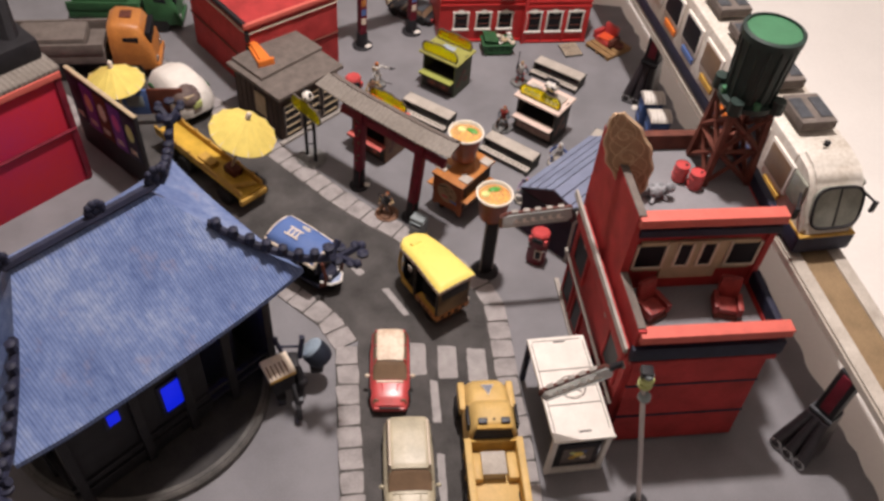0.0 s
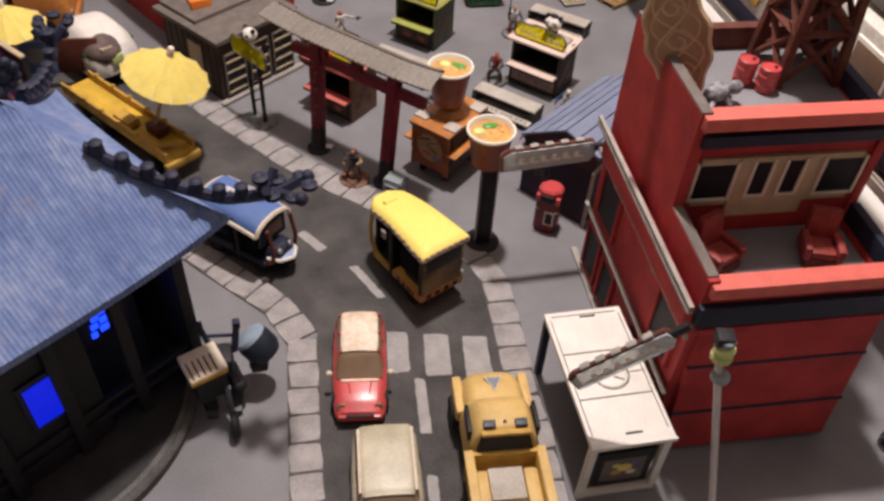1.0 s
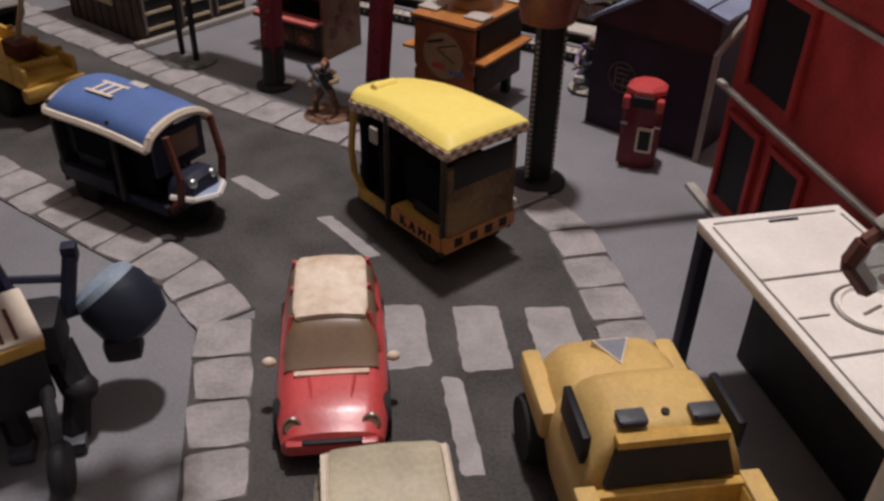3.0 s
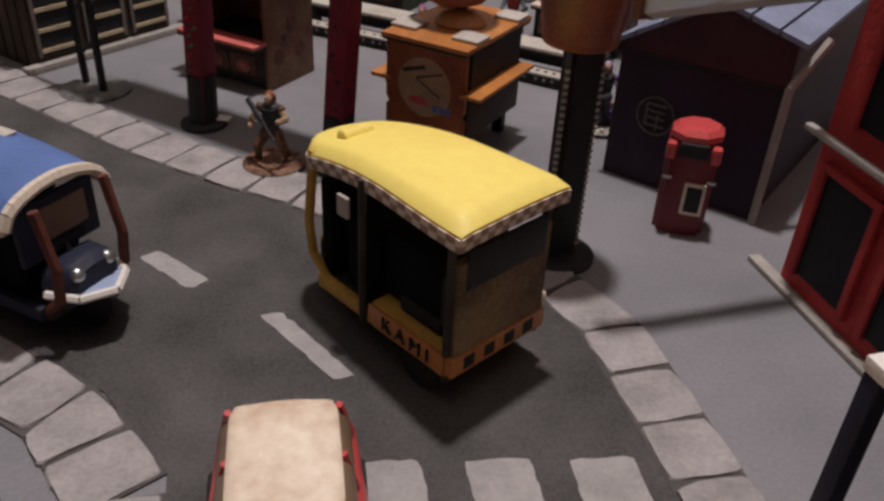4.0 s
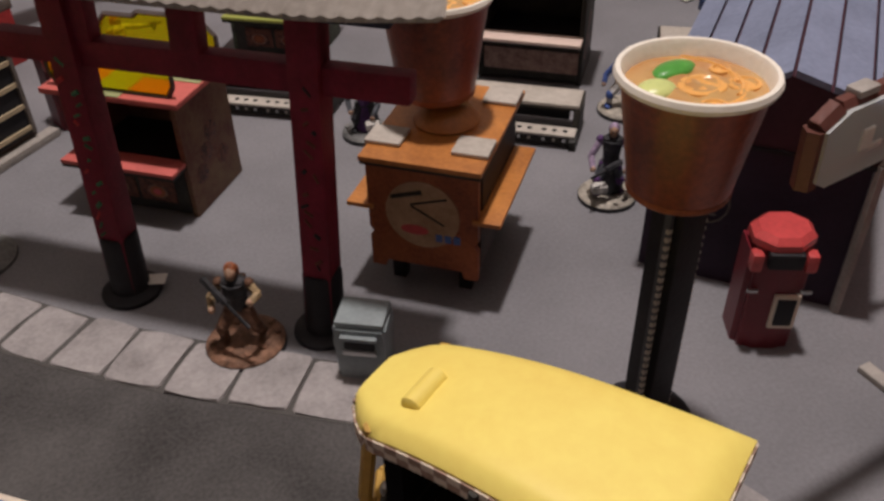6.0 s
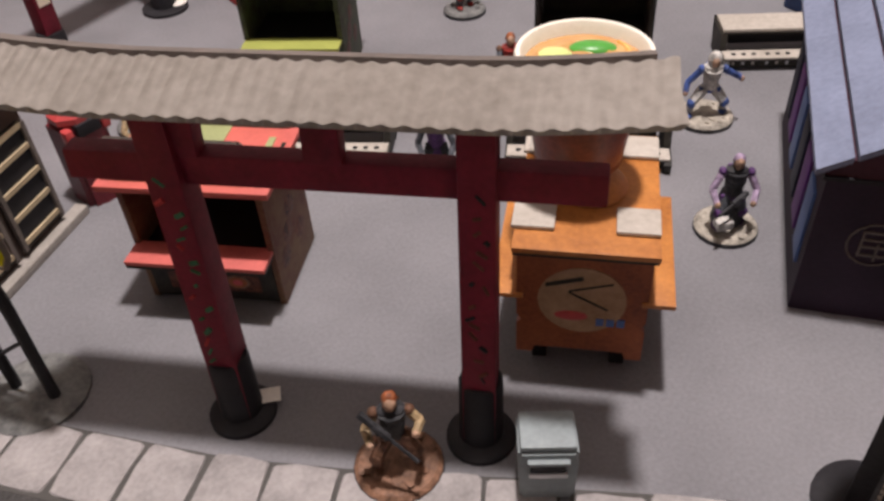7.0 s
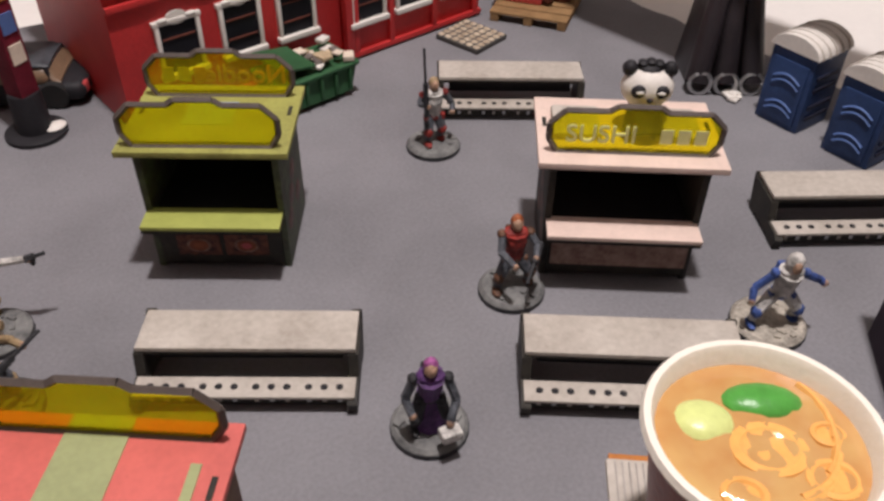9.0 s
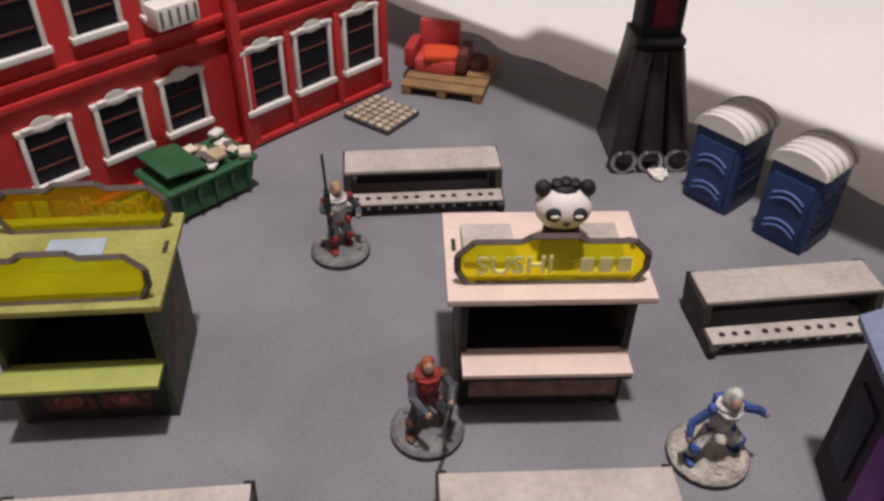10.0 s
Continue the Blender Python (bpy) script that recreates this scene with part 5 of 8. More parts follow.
def shell(bm, sections, mi=0, sub=3):
    """A rounded body from (x, half width, z low, z high, half width at the top) sections along x."""
    secs = []
    for i in range(len(sections) - 1):
        p0, p1, p2, p3 = (sections[min(max(i + k, 0), len(sections) - 1)] for k in (-1, 0, 1, 2))
        for q in range(sub):
            u = q / sub
            h1, h2, h3, h4 = 2 * u ** 3 - 3 * u ** 2 + 1, u ** 3 - 2 * u ** 2 + u, -2 * u ** 3 + 3 * u ** 2, u ** 3 - u ** 2
            bent = [b * h1 + (c - a) * 0.3 * h2 + c * h3 + (d - b) * 0.3 * h4 for a, b, c, d in zip(p0, p1, p2, p3)]
            secs.append([p1[0] + (p2[0] - p1[0]) * u, *bent[1:]])
    secs.append(sections[-1])
    rings = []
    for x, w, z0, z1, wt in secs:
        zm = z0 + (z1 - z0) * 0.55
        side = [(w * 0.94, z0), (w, z0 + (z1 - z0) * 0.22), (w, zm)]
        for u in (0.25, 0.5, 0.75, 1.0):
            side.append(((1 - u) ** 2 * w + 2 * u * (1 - u) * wt * 1.04 + u * u * wt * 0.72, (1 - u) ** 2 * zm + 2 * u * (1 - u) * z1 + u * u * z1))
        side.append((wt * 0.35, z1 + 0.005))
        rings.append([bm.verts.new((x, -y, z)) for y, z in side] + [bm.verts.new((x, 0, z1 + 0.006))] + [bm.verts.new((x, y, z)) for y, z in side[::-1]])
    n = len(rings[0])
    for a, b_ in zip(rings, rings[1:]):
        for k in range(n):
            bm.faces.new((a[k], a[(k + 1) % n], b_[(k + 1) % n], b_[k])).material_index = mi
    bm.faces.new(rings[0][::-1]).material_index = mi
    bm.faces.new(rings[-1]).material_index = mi


def small_car(name, x, y, rz, L, W, Ht, paint, roofpaint, label, roof_x, bonnet, rw=0.74):
    """Local x runs to the front; origin under the middle."""
    th = thing(name, x, y, 0, rz, label, "toy car", "toy cars")
    h = W / 2
    z0, belt = 0.045, Ht * 0.58
    bm = B()
    shell(bm, [(-L / 2, h * 0.8, z0 + 0.02, belt * 0.9, h * 0.72), (-L / 2 + 0.03, h * 0.94, z0, belt, h * 0.86), (-L * 0.2, h, z0, belt, h * 0.9), (bonnet - 0.02, h, z0, belt, h * 0.88), (bonnet + (L / 2 - bonnet) * 0.6, h * 0.95, z0, belt * 0.9, h * 0.8), (L / 2 - 0.02, h * 0.86, z0, belt * 0.74, h * 0.7), (L / 2, h * 0.72, z0 + 0.03, belt * 0.55, h * 0.55)])
    part("body", bm, paint, th)
    r0, r1 = roof_x
    bm = B()
    shell(bm, [(r0 - 0.06, h * 0.86, belt - 0.02, belt + 0.01, h * 0.8), (r0, h * 0.84, belt - 0.02, Ht - 0.02, h * 0.68), (r1, h * 0.84, belt - 0.02, Ht - 0.02, h * 0.68), (bonnet + 0.01, h * 0.84, belt - 0.02, belt + 0.005, h * 0.8)])
    part("glasshouse", bm, BROWNGLASS, th, "dusty brown windows")
    bm = B()
    shell(bm, [(r0 - 0.015, h * rw * 0.92, Ht - 0.03, Ht - 0.012, h * rw * 0.84), (r0 + 0.03, h * rw, Ht - 0.025, Ht, h * rw * 0.92), (r1 - 0.03, h * rw, Ht - 0.025, Ht, h * rw * 0.92), (r1 + 0.015, h * rw * 0.92, Ht - 0.03, Ht - 0.01, h * rw * 0.84)])
    part("roof", bm, roofpaint, th)
    for sy in (-1, 1):
        for xx in (r0, (r0 + r1) / 2, r1):
            bm = B()
            rod(bm, (xx + (0.06 if xx == r1 else -0.02 if xx == r0 else 0), sy * h * 0.85, belt - 0.01), (xx, sy * h * 0.7, Ht - 0.02), 0.011, 5)
            part("pillar", bm, paint, th)
        bm = B()
        ball(bm, (bonnet - 0.03, sy * (h + 0.02), belt + 0.01), (0.02, 0.025, 0.018))
        part("mirror", bm, roofpaint, th)
        bm = B()
        eye = Matrix.Translation((L / 2 - 0.062, sy * h * 0.66, belt * 0.74)) @ Matrix.Rotation(radians(55), 4, "Y")
        lathe(bm, [(0.03, 0), (0.032, 0.01), (0.025, 0.016), (0.023, 0.012), (0, 0.01)], seg=14, m=eye)
        part("headlight", bm, BROWNGLASS, th)
        bm = B()
        box(bm, (-L / 2 + 0.005, sy * h * 0.66, belt * 0.75), (0.02, 0.04, 0.05), bev=0.005)
        part("tail_light", bm, CARRED, th)
        for xx in (-L * 0.3, L * 0.31):
            wheel(th, xx, sy * (h - 0.025), 0.07, 0.055)
    boxpart("bumper", th, paint, (L / 2 - 0.01, 0, 0.09), (0.04, W * 0.78, 0.05), bev=0.015)
    boxpart("grille", th, BLACK, (L / 2 - 0.003, 0, 0.11), (0.02, W * 0.5, 0.022), bev=0.006)
    boxpart("bonnet_line", th, roofpaint, (bonnet + 0.03, 0, belt + 0.002), (0.022, W * 0.66, 0.012), bev=0.004)
    for sy in (-1, 1):
        bm = B()
        rod(bm, (bonnet + 0.05, sy * W * 0.2, belt + 0.004), (L / 2 - 0.1, sy * W * 0.15, belt * 0.86), 0.006, 5)
        part("bonnet_crease", bm, paint, th)
        boxpart("sill", th, RUBBER, (0, sy * (h - 0.02), 0.05), (L * 0.42, 0.05, 0.03), bev=0.008)
    return th


small_car("red_car", -0.315, 5.08, -84, 0.86, 0.385, 0.31, CARRED, CARROOF, "red toy car with a chipped cream roof", (-0.33, 0.0), 0.15, 0.68)
small_car("black_car", -0.66, 11.42, 155, 0.74, 0.36, 0.22, BLACK, STEELDARK, "battered black toy car beside the red house", (-0.2, 0.04), 0.14)
est = small_car("estate_car", -0.03, 4.03, -82, 1.0, 0.45, 0.33, CARGOLD, CARGOLD, "champagne toy estate car with roof rails", (-0.42, 0.05), 0.2)
for sy in (-1, 1):
    bm = B()
    rod(bm, (-0.4, sy * 0.17, 0.33), (0.05, sy * 0.17, 0.335), 0.012, 5)
    part("roof_rail", bm, CREAM, est)


def pickup():
    th = thing("pickup_truck", 0.685, 4.24, 0, 98.5, "worn tan-yellow toy pickup truck with an open bed", "toy truck")
    h = 0.235
    bm = B()
    shell(bm, [(0.34, h * 0.94, 0.1, 0.41, h * 0.8), (0.5, h * 0.95, 0.1, 0.42, h * 0.74), (0.61, h * 0.9, 0.1, 0.39, h * 0.68), (0.68, h * 0.82, 0.12, 0.33, h * 0.58), (0.7, h * 0.74, 0.14, 0.26, h * 0.5)])
    part("bonnet", bm, TRUCKTAN, th)
    bm = B()
    shell(bm, [(0.06, h, 0.1, 0.36, h * 0.82), (0.09, h, 0.1, 0.5, h * 0.78), (0.13, h, 0.1, 0.53, h * 0.76), (0.3, h, 0.1, 0.53, h * 0.74), (0.35, h, 0.1, 0.5, h * 0.74), (0.43, h * 0.96, 0.1, 0.4, h * 0.76)])
    cab = part("cab", bm, TRUCKTAN, th)
    bm = B()
    slab(bm, [(-0.18, 0), (0.18, 0), (0.15, 0.115), (-0.15, 0.115)], 0, 0.02, 0, Matrix.Translation((0.062, 0, 0.385)) @ Matrix.Rotation(radians(14), 4, "Y") @ Matrix.Rotation(radians(-90), 4, "Z") @ Matrix.Rotation(radians(90), 4, "X"))
    win = part("rear_window", bm, BLACK, cab)
    for k in range(5):
        boxpart("window_bar", win, OLDYELLOW, (0.058, -0.15 + 0.075 * k, 0.385), (0.016, 0.012, 0.012), bev=0.003)
    boxpart("roof_bar", cab, OLDYELLOW, (0.085, 0, 0.515), (0.04, 0.31, 0.03), bev=0.01)
    bm = B()
    rod(bm, (0.15, 0.0, 0.53), (0.15, 0.0, 0.545), 0.012, 8)
    part("roof_socket", bm, BLACK, cab)
    for sy in (-1, 1):
        boxpart("side_window", cab, DARKGLASS, (0.22, sy * (h * 0.92), 0.45), (0.2, 0.025, 0.1), bev=0.006)
        lt = boxpart("roof_light", cab, STEELDARK, (0.135, sy * 0.1, 0.545), (0.05, 0.08, 0.026), bev=0.008, label="dark blue roof light")
        boxpart("light_face", lt, NAVY, (0.109, sy * 0.1, 0.547), (0.008, 0.066, 0.018), bev=0.003)
        boxpart("fender", th, TRUCKTAN, (0.53, sy * h * 0.96, 0.27), (0.3, 0.07, 0.12), bev=0.03)
        boxpart("bed_side", th, OLDYELLOW, (-0.33, sy * (h - 0.015), 0.27), (0.76, 0.05, 0.2), bev=0.012)
        boxpart("bed_rim", th, TRUCKTAN, (-0.33, sy * (h - 0.005), 0.375), (0.78, 0.06, 0.022), bev=0.008)
        for k in range(4):
            boxpart("bed_rib", th, OLDYELLOW, (-0.62 + 0.2 * k, sy * (h + 0.014), 0.26), (0.03, 0.02, 0.17), bev=0.005)
        boxpart("wheel_well", th, TRUCKTAN, (-0.16, sy * 0.155, 0.25), (0.26, 0.1, 0.1), bev=0.035)
        for xx in (-0.42, 0.53):
            wheel(th, xx, sy * (h - 0.005), 0.115, 0.09)
        bm = B()
        ball(bm, (0.69, sy * 0.13, 0.22), (0.03, 0.035, 0.035))
        part("headlight", bm, CHROME, th)
    boxpart("bed_floor", th, TRUCKTAN, (-0.33, 0, 0.19), (0.76, 0.4, 0.04), bev=0.006)
    boxpart("tailgate", th, OLDYELLOW, (-0.71, 0, 0.25), (0.04, 0.44, 0.18), bev=0.008)
    boxpart("bed_front", th, OLDYELLOW, (0.035, 0, 0.28), (0.03, 0.44, 0.2), bev=0.008)
    bm = B()
    slab(bm, [(0.46, 0), (0.575, -0.06), (0.575, 0.06)], 0.405, 0.43)
    badge = part("bonnet_badge", bm, CREAM, th, "pale-edged triangle painted on the bonnet")
    bm = B()
    slab(bm, [(0.472, 0), (0.57, -0.051), (0.57, 0.051)], 0.41, 0.4325)
    part("badge_centre", bm, shade("badge_grey_blue", (0.22, 0.23, 0.27), 0.6), badge)
    boxpart("bumper", th, OLDYELLOW, (0.7, 0, 0.14), (0.05, 0.38, 0.07), bev=0.015)
    boxpart("chassis", th, BLACK, (0.0, 0, 0.1), (1.3, 0.28, 0.06))
    return th


pickup()
bx = thing("metal_crate", 0.695, 4.09, 0.212, 98.5, "flat grey metal crate in the pickup bed", "crate")
boxpart("box", bx, GREYBENCH, (0, 0, 0.05), (0.2, 0.2, 0.1), bev=0.006)
boxpart("lid", bx, GREYBENCH, (0, 0, 0.106), (0.215, 0.215, 0.014), bev=0.004)


def tuk_tuk(name, x, y, rz, L, W, Ht, roofmat, bodymat, edgemat, label, taper=0.1, shift=0.0, rl=1.0, arch=0.006):
    """Local x runs to the front, origin under the middle."""
    th = thing(name, x, y, 0, rz, label, "tuk-tuk", "tuk-tuks")
    h = W / 2
    # arched roof sheet
    bm = B()
    rows, n, k = [], 24, 16
    for i in range(n + 1):
        u = i / n
        xx = shift + rl * L * (u - 0.5)
        drop = (0.15 if arch < 0.02 else 0.06) * max(0, (u - 0.35) / 0.65) ** 2 * Ht
        ww = h * (1 - taper * u) * (1 - 0.45 * max(0, (u - 0.86) / 0.14) ** 2 * (arch < 0.02)) * (1 - 0.03 * max(0, 1 - u / 0.2) ** 2)
        row = []
        for j in range(k + 1):
            v = -1 + 2 * j / k
            row.append((xx, ww * v, Ht - drop - arch * v * v - max(0.034 * v ** 12, 0.03 * max(0, 1 - u / 0.07) ** 2)))
        rows.append(row)
    top = [[bm.verts.new(p) for p in r] for r in rows]
    low = [[bm.verts.new((p[0], p[1] * 0.985, p[2] - 0.03)) for p in r] for r in rows]
    for i in range(n):
        for j in range(k):
            bm.faces.new((top[i][j], top[i + 1][j], top[i + 1][j + 1], top[i][j + 1]))
            bm.faces.new((low[i][j + 1], low[i + 1][j + 1], low[i + 1][j], low[i][j]))
    for i in range(n):
        bm.faces.new((top[i][0], low[i][0], low[i + 1][0], top[i + 1][0]))
        bm.faces.new((top[i + 1][k], low[i + 1][k], low[i][k], top[i][k]))
    for j in range(k):
        bm.faces.new((top[0][j + 1], low[0][j + 1], low[0][j], top[0][j]))
        bm.faces.new((top[n][j], low[n][j], low[n][j + 1], top[n][j + 1]))
    roof = part("roof", bm, roofmat, th)
    ring = [r[0] for r in rows] + [p for p in rows[-1][1:]] + [r[-1] for r in rows[-2::-1]] + [p for p in rows[0][-2:0:-1]]
    if edgemat == "check":
        for i, (a, b_) in enumerate(zip(ring, ring[1:] + ring[:1])):
            a, b_ = Vector(a), Vector(b_)
            cuts = max(1, round((b_ - a).length / 0.015))
            for q in range(cuts):
                for lv in range(2):
                    c = a + (b_ - a) * ((q + 0.5) / cuts)
                    bm = B()
                    ang = math.degrees(math.atan2(b_.y - a.y, b_.x - a.x))
                    box(bm, (c.x, c.y, c.z - 0.018 - 0.02 * lv), ((b_ - a).length / cuts, 0.01, 0.02), rz=ang)
                    part("check_tile", bm, (CREAM, CHECKBROWN)[(i + q + lv) % 2], roof)
    else:
        bm = B()
        for a, b_ in zip(ring, ring[1:] + ring[:1]):
            rod(bm, (a[0], a[1], a[2] - 0.012), (b_[0], b_[1], b_[2] - 0.012), 0.02, 6)
        part("roof_edge", bm, edgemat, roof)
    # tub
    bm = B()
    box(bm, (-L * 0.24, 0, 0.15), (L * 0.42, W * 0.86, 0.1), bev=0.012)
    part("rear_tub", bm, bodymat, th)
    # near-black block filling the rear cabin, in place of its shade
    boxpart("inner_side", th, CABSHADE, (-L * 0.22, 0, 0.33), (L * 0.36, W * 0.66, 0.24), bev=0.03)
    boxpart("floor", th, KIOSKDARK, (L * 0.1, 0, 0.1), (L * 0.5, W * 0.7, 0.03), bev=0.006)
    boxpart("seat", th, BLACK, (-L * 0.25, 0, 0.23), (L * 0.22, W * 0.7, 0.06), bev=0.015)
    boxpart("seat_back", th, BLACK, (-L * 0.38, 0, 0.33), (0.05, W * 0.7, 0.18), bev=0.015)
    # oversized near-black blocks, added so the open cab looks shaded
    boxpart("driver_seat", th, CABSHADE, (L * 0.12, 0, 0.26), (0.14, W * 0.6, 0.26), bev=0.02)
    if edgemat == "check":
        boxpart("dashboard", th, CABSHADE, (L * 0.33, 0, 0.3), (0.06, h * 1.25, 0.36), bev=0.02)
    boxpart("partition", th, CABSHADE, (L * 0.02, 0, 0.24), (0.02, W * 0.78, 0.24), bev=0.004)
    tall = edgemat == "check"
    rear = boxpart("rear_panel", th, shade("grimy_tan", (0.3, 0.21, 0.11), 0.8, dark=(0.09, 0.06, 0.04), scale=5) if tall else bodymat, (-L * 0.455, 0, 0.36 if tall else 0.3), (0.03, W * 0.84, 0.32 if tall else 0.2), bev=0.006)
    boxpart("rear_inset", rear, BLACK, (-L * 0.455 - 0.014, 0, 0.49 if tall else 0.32), (0.012, W * 0.72, 0.13 if tall else 0.12), bev=0.004)
    if tall:
        bm = B()
        ball(bm, (-L * 0.46, -W * 0.44, 0.235), (0.016, 0.016, 0.022), seg=8)
        part("tail_lamp", bm, CREAM, rear)
    for sy in (-1, 1):
        for xx, zz in ((-L * 0.44, Ht - 0.06), (0.02 * L, Ht - 0.06)):
            bm = B()
            rod(bm, (xx, sy * h * 0.86, 0.1), (xx, sy * h * 0.86, zz), 0.014, 5)
            part("roof_post", bm, KIOSKDARK, th)
        bm = B()
        pts = [(L * 0.3, 0.1), (L * 0.41, 0.18), (L * 0.43, 0.3), (L * 0.38, Ht * 0.86)]
        for a, b_ in zip(pts, pts[1:]):
            rod(bm, (a[0], sy * h * 0.66, a[1]), (b_[0], sy * h * 0.66, b_[1]), 0.018, 6)
        part("front_frame", bm, OLDYELLOW if tall else RUSTBROWN, th)
        boxpart("side_sill", th, OLDYELLOW if edgemat == "check" else NAVY, (L * 0.13, sy * W * 0.37, 0.115), (L * 0.4, 0.03, 0.05), bev=0.008)
        bl = boxpart("side_board", th, CARTORANGE if edgemat == "check" else bodymat, (-L * 0.24, sy * (W * 0.43 + 0.006), 0.16), (L * 0.42, 0.012, 0.07), bev=0.003)
        wheel(th, -L * 0.3, sy * h * 0.72, 0.085, 0.06)
        if tall:
            words("K A M I", 0.068, BLACK, bl, Matrix.Translation((-L * 0.24, sy * (W * 0.43 + 0.013), 0.16)) @ Matrix.Rotation(radians(180 if sy > 0 else 0), 4, "Z") @ Matrix.Rotation(radians(90), 4, "X"))
    for q in range(4 if tall else 0):
        boxpart("glyph_bar", rear, BLACK, (-L * 0.455 - 0.017, -W * 0.28 + q * W * 0.19, 0.165), (0.006, 0.045, 0.045))
    boxpart("rear_bumper", th, CARTORANGE if edgemat == "check" else bodymat, (-L * 0.46, 0, 0.165), (0.03, W * 0.9, 0.07), bev=0.005)
    wheel(th, L * 0.36, 0, 0.08, 0.05)
    bm = B()
    shell(bm, [(L * 0.3, h * 0.6, 0.12, 0.26, h * 0.5), (L * 0.4, h * 0.55, 0.13, 0.27, h * 0.42), (L * 0.44, h * 0.4, 0.15, 0.25, h * 0.3)])
    # the taxi's nose is coloured dark to sink into the shaded cab
    part("nose", bm, KIOSKDARK if tall else NAVY, th)
    wide = 1.0 if tall else 1.4
    nose = [(L * 0.33, -h * 0.46 * wide), (L * 0.46, -h * 0.34 * wide), (L * (0.5 + 0.02 * wide), 0), (L * 0.46, h * 0.34 * wide), (L * 0.33, h * 0.46 * wide)]
    bm = B()
    slab(bm, nose, 0.165, 0.185)
    mud = part("mudguard", bm, OLDYELLOW if tall else shade("mudguard_pale_blue", (0.33, 0.4, 0.56), 0.5, vary=0.15), th)
    bm = B()
    for a, b_ in zip(nose, nose[1:]):
        rod(bm, (a[0], a[1], 0.18), (b_[0], b_[1], 0.18), 0.014, 6)
    part("mudguard_edge", bm, WHITE if edgemat != "check" else OLDYELLOW, mud)
    bm = B()
    rod(bm, (L * 0.3, -h * 0.4, 0.3), (L * 0.3, h * 0.4, 0.3), 0.01, 5)
    rod(bm, (L * 0.3, 0, 0.3), (L * 0.36, 0, 0.16), 0.01, 5)
    part("handlebar", bm, BLACK, th)
    for sy in (-1, 1):
        bm = B()
        ball(bm, (L * 0.42, sy * h * 0.3, 0.24), 0.025)
        part("headlight", bm, CHROME, th)
    return th, roof


tx, txr = tuk_tuk("taxi_tuk_tuk", -0.01, 6.12, 130, 0.83, 0.45, 0.67, TAXIYELLOW, OLDYELLOW, "check", "yellow taxi tuk-tuk with a chequered roof edge", 0.3)
bm = B()
lathe(bm, [(0.02, -0.06), (0.027, -0.055), (0.027, 0.055), (0.02, 0.06)], seg=14, m=Matrix.Translation((0.25, 0.03, 0.618)) @ Matrix.Rotation(radians(90), 4, "X"))
part("roof_lamp", bm, TAXIYELLOW, tx, "small yellow roof lamp tube")
boxpart("meter", tx, GREYBENCH, (0.08, 0.215, 0.5), (0.05, 0.012, 0.07), bev=0.003)

bt, btr = tuk_tuk("blue_tuk_tuk", -1.32, 6.28, -30, 0.84, 0.4, 0.57, TUKBLUE, NAVY, CREAM, "blue tuk-tuk with a cream roof edge", 0.04, -0.06, 0.75, 0.055)
bw = boxpart("windscreen_frame", bt, NAVY, (0.235, 0, 0.37), (0.024, 0.3, 0.2), bev=0.008)
boxpart("windscreen", bw, shade("tan_screen", (0.2, 0.13, 0.1), 0.4, vary=0.2), (0.249, 0.02, 0.385), (0.01, 0.17, 0.11), bev=0.004)
bm = B()
for q in (-0.05, 0.0, 0.05):
    box(bm, (-0.13 + q, -0.025, 0.569), (0.018, 0.1, 0.006))
for q in (-0.05, 0.05):
    box(bm, (-0.13, -0.025 + q, 0.5685), (0.17, 0.018, 0.006))
part("roof_emblem", bm, CREAM, bt, "cream painted roof emblem")
boxpart("roof_patch", bt, GREYBENCH, (-0.07, 0.1, 0.556), (0.1, 0.045, 0.006))


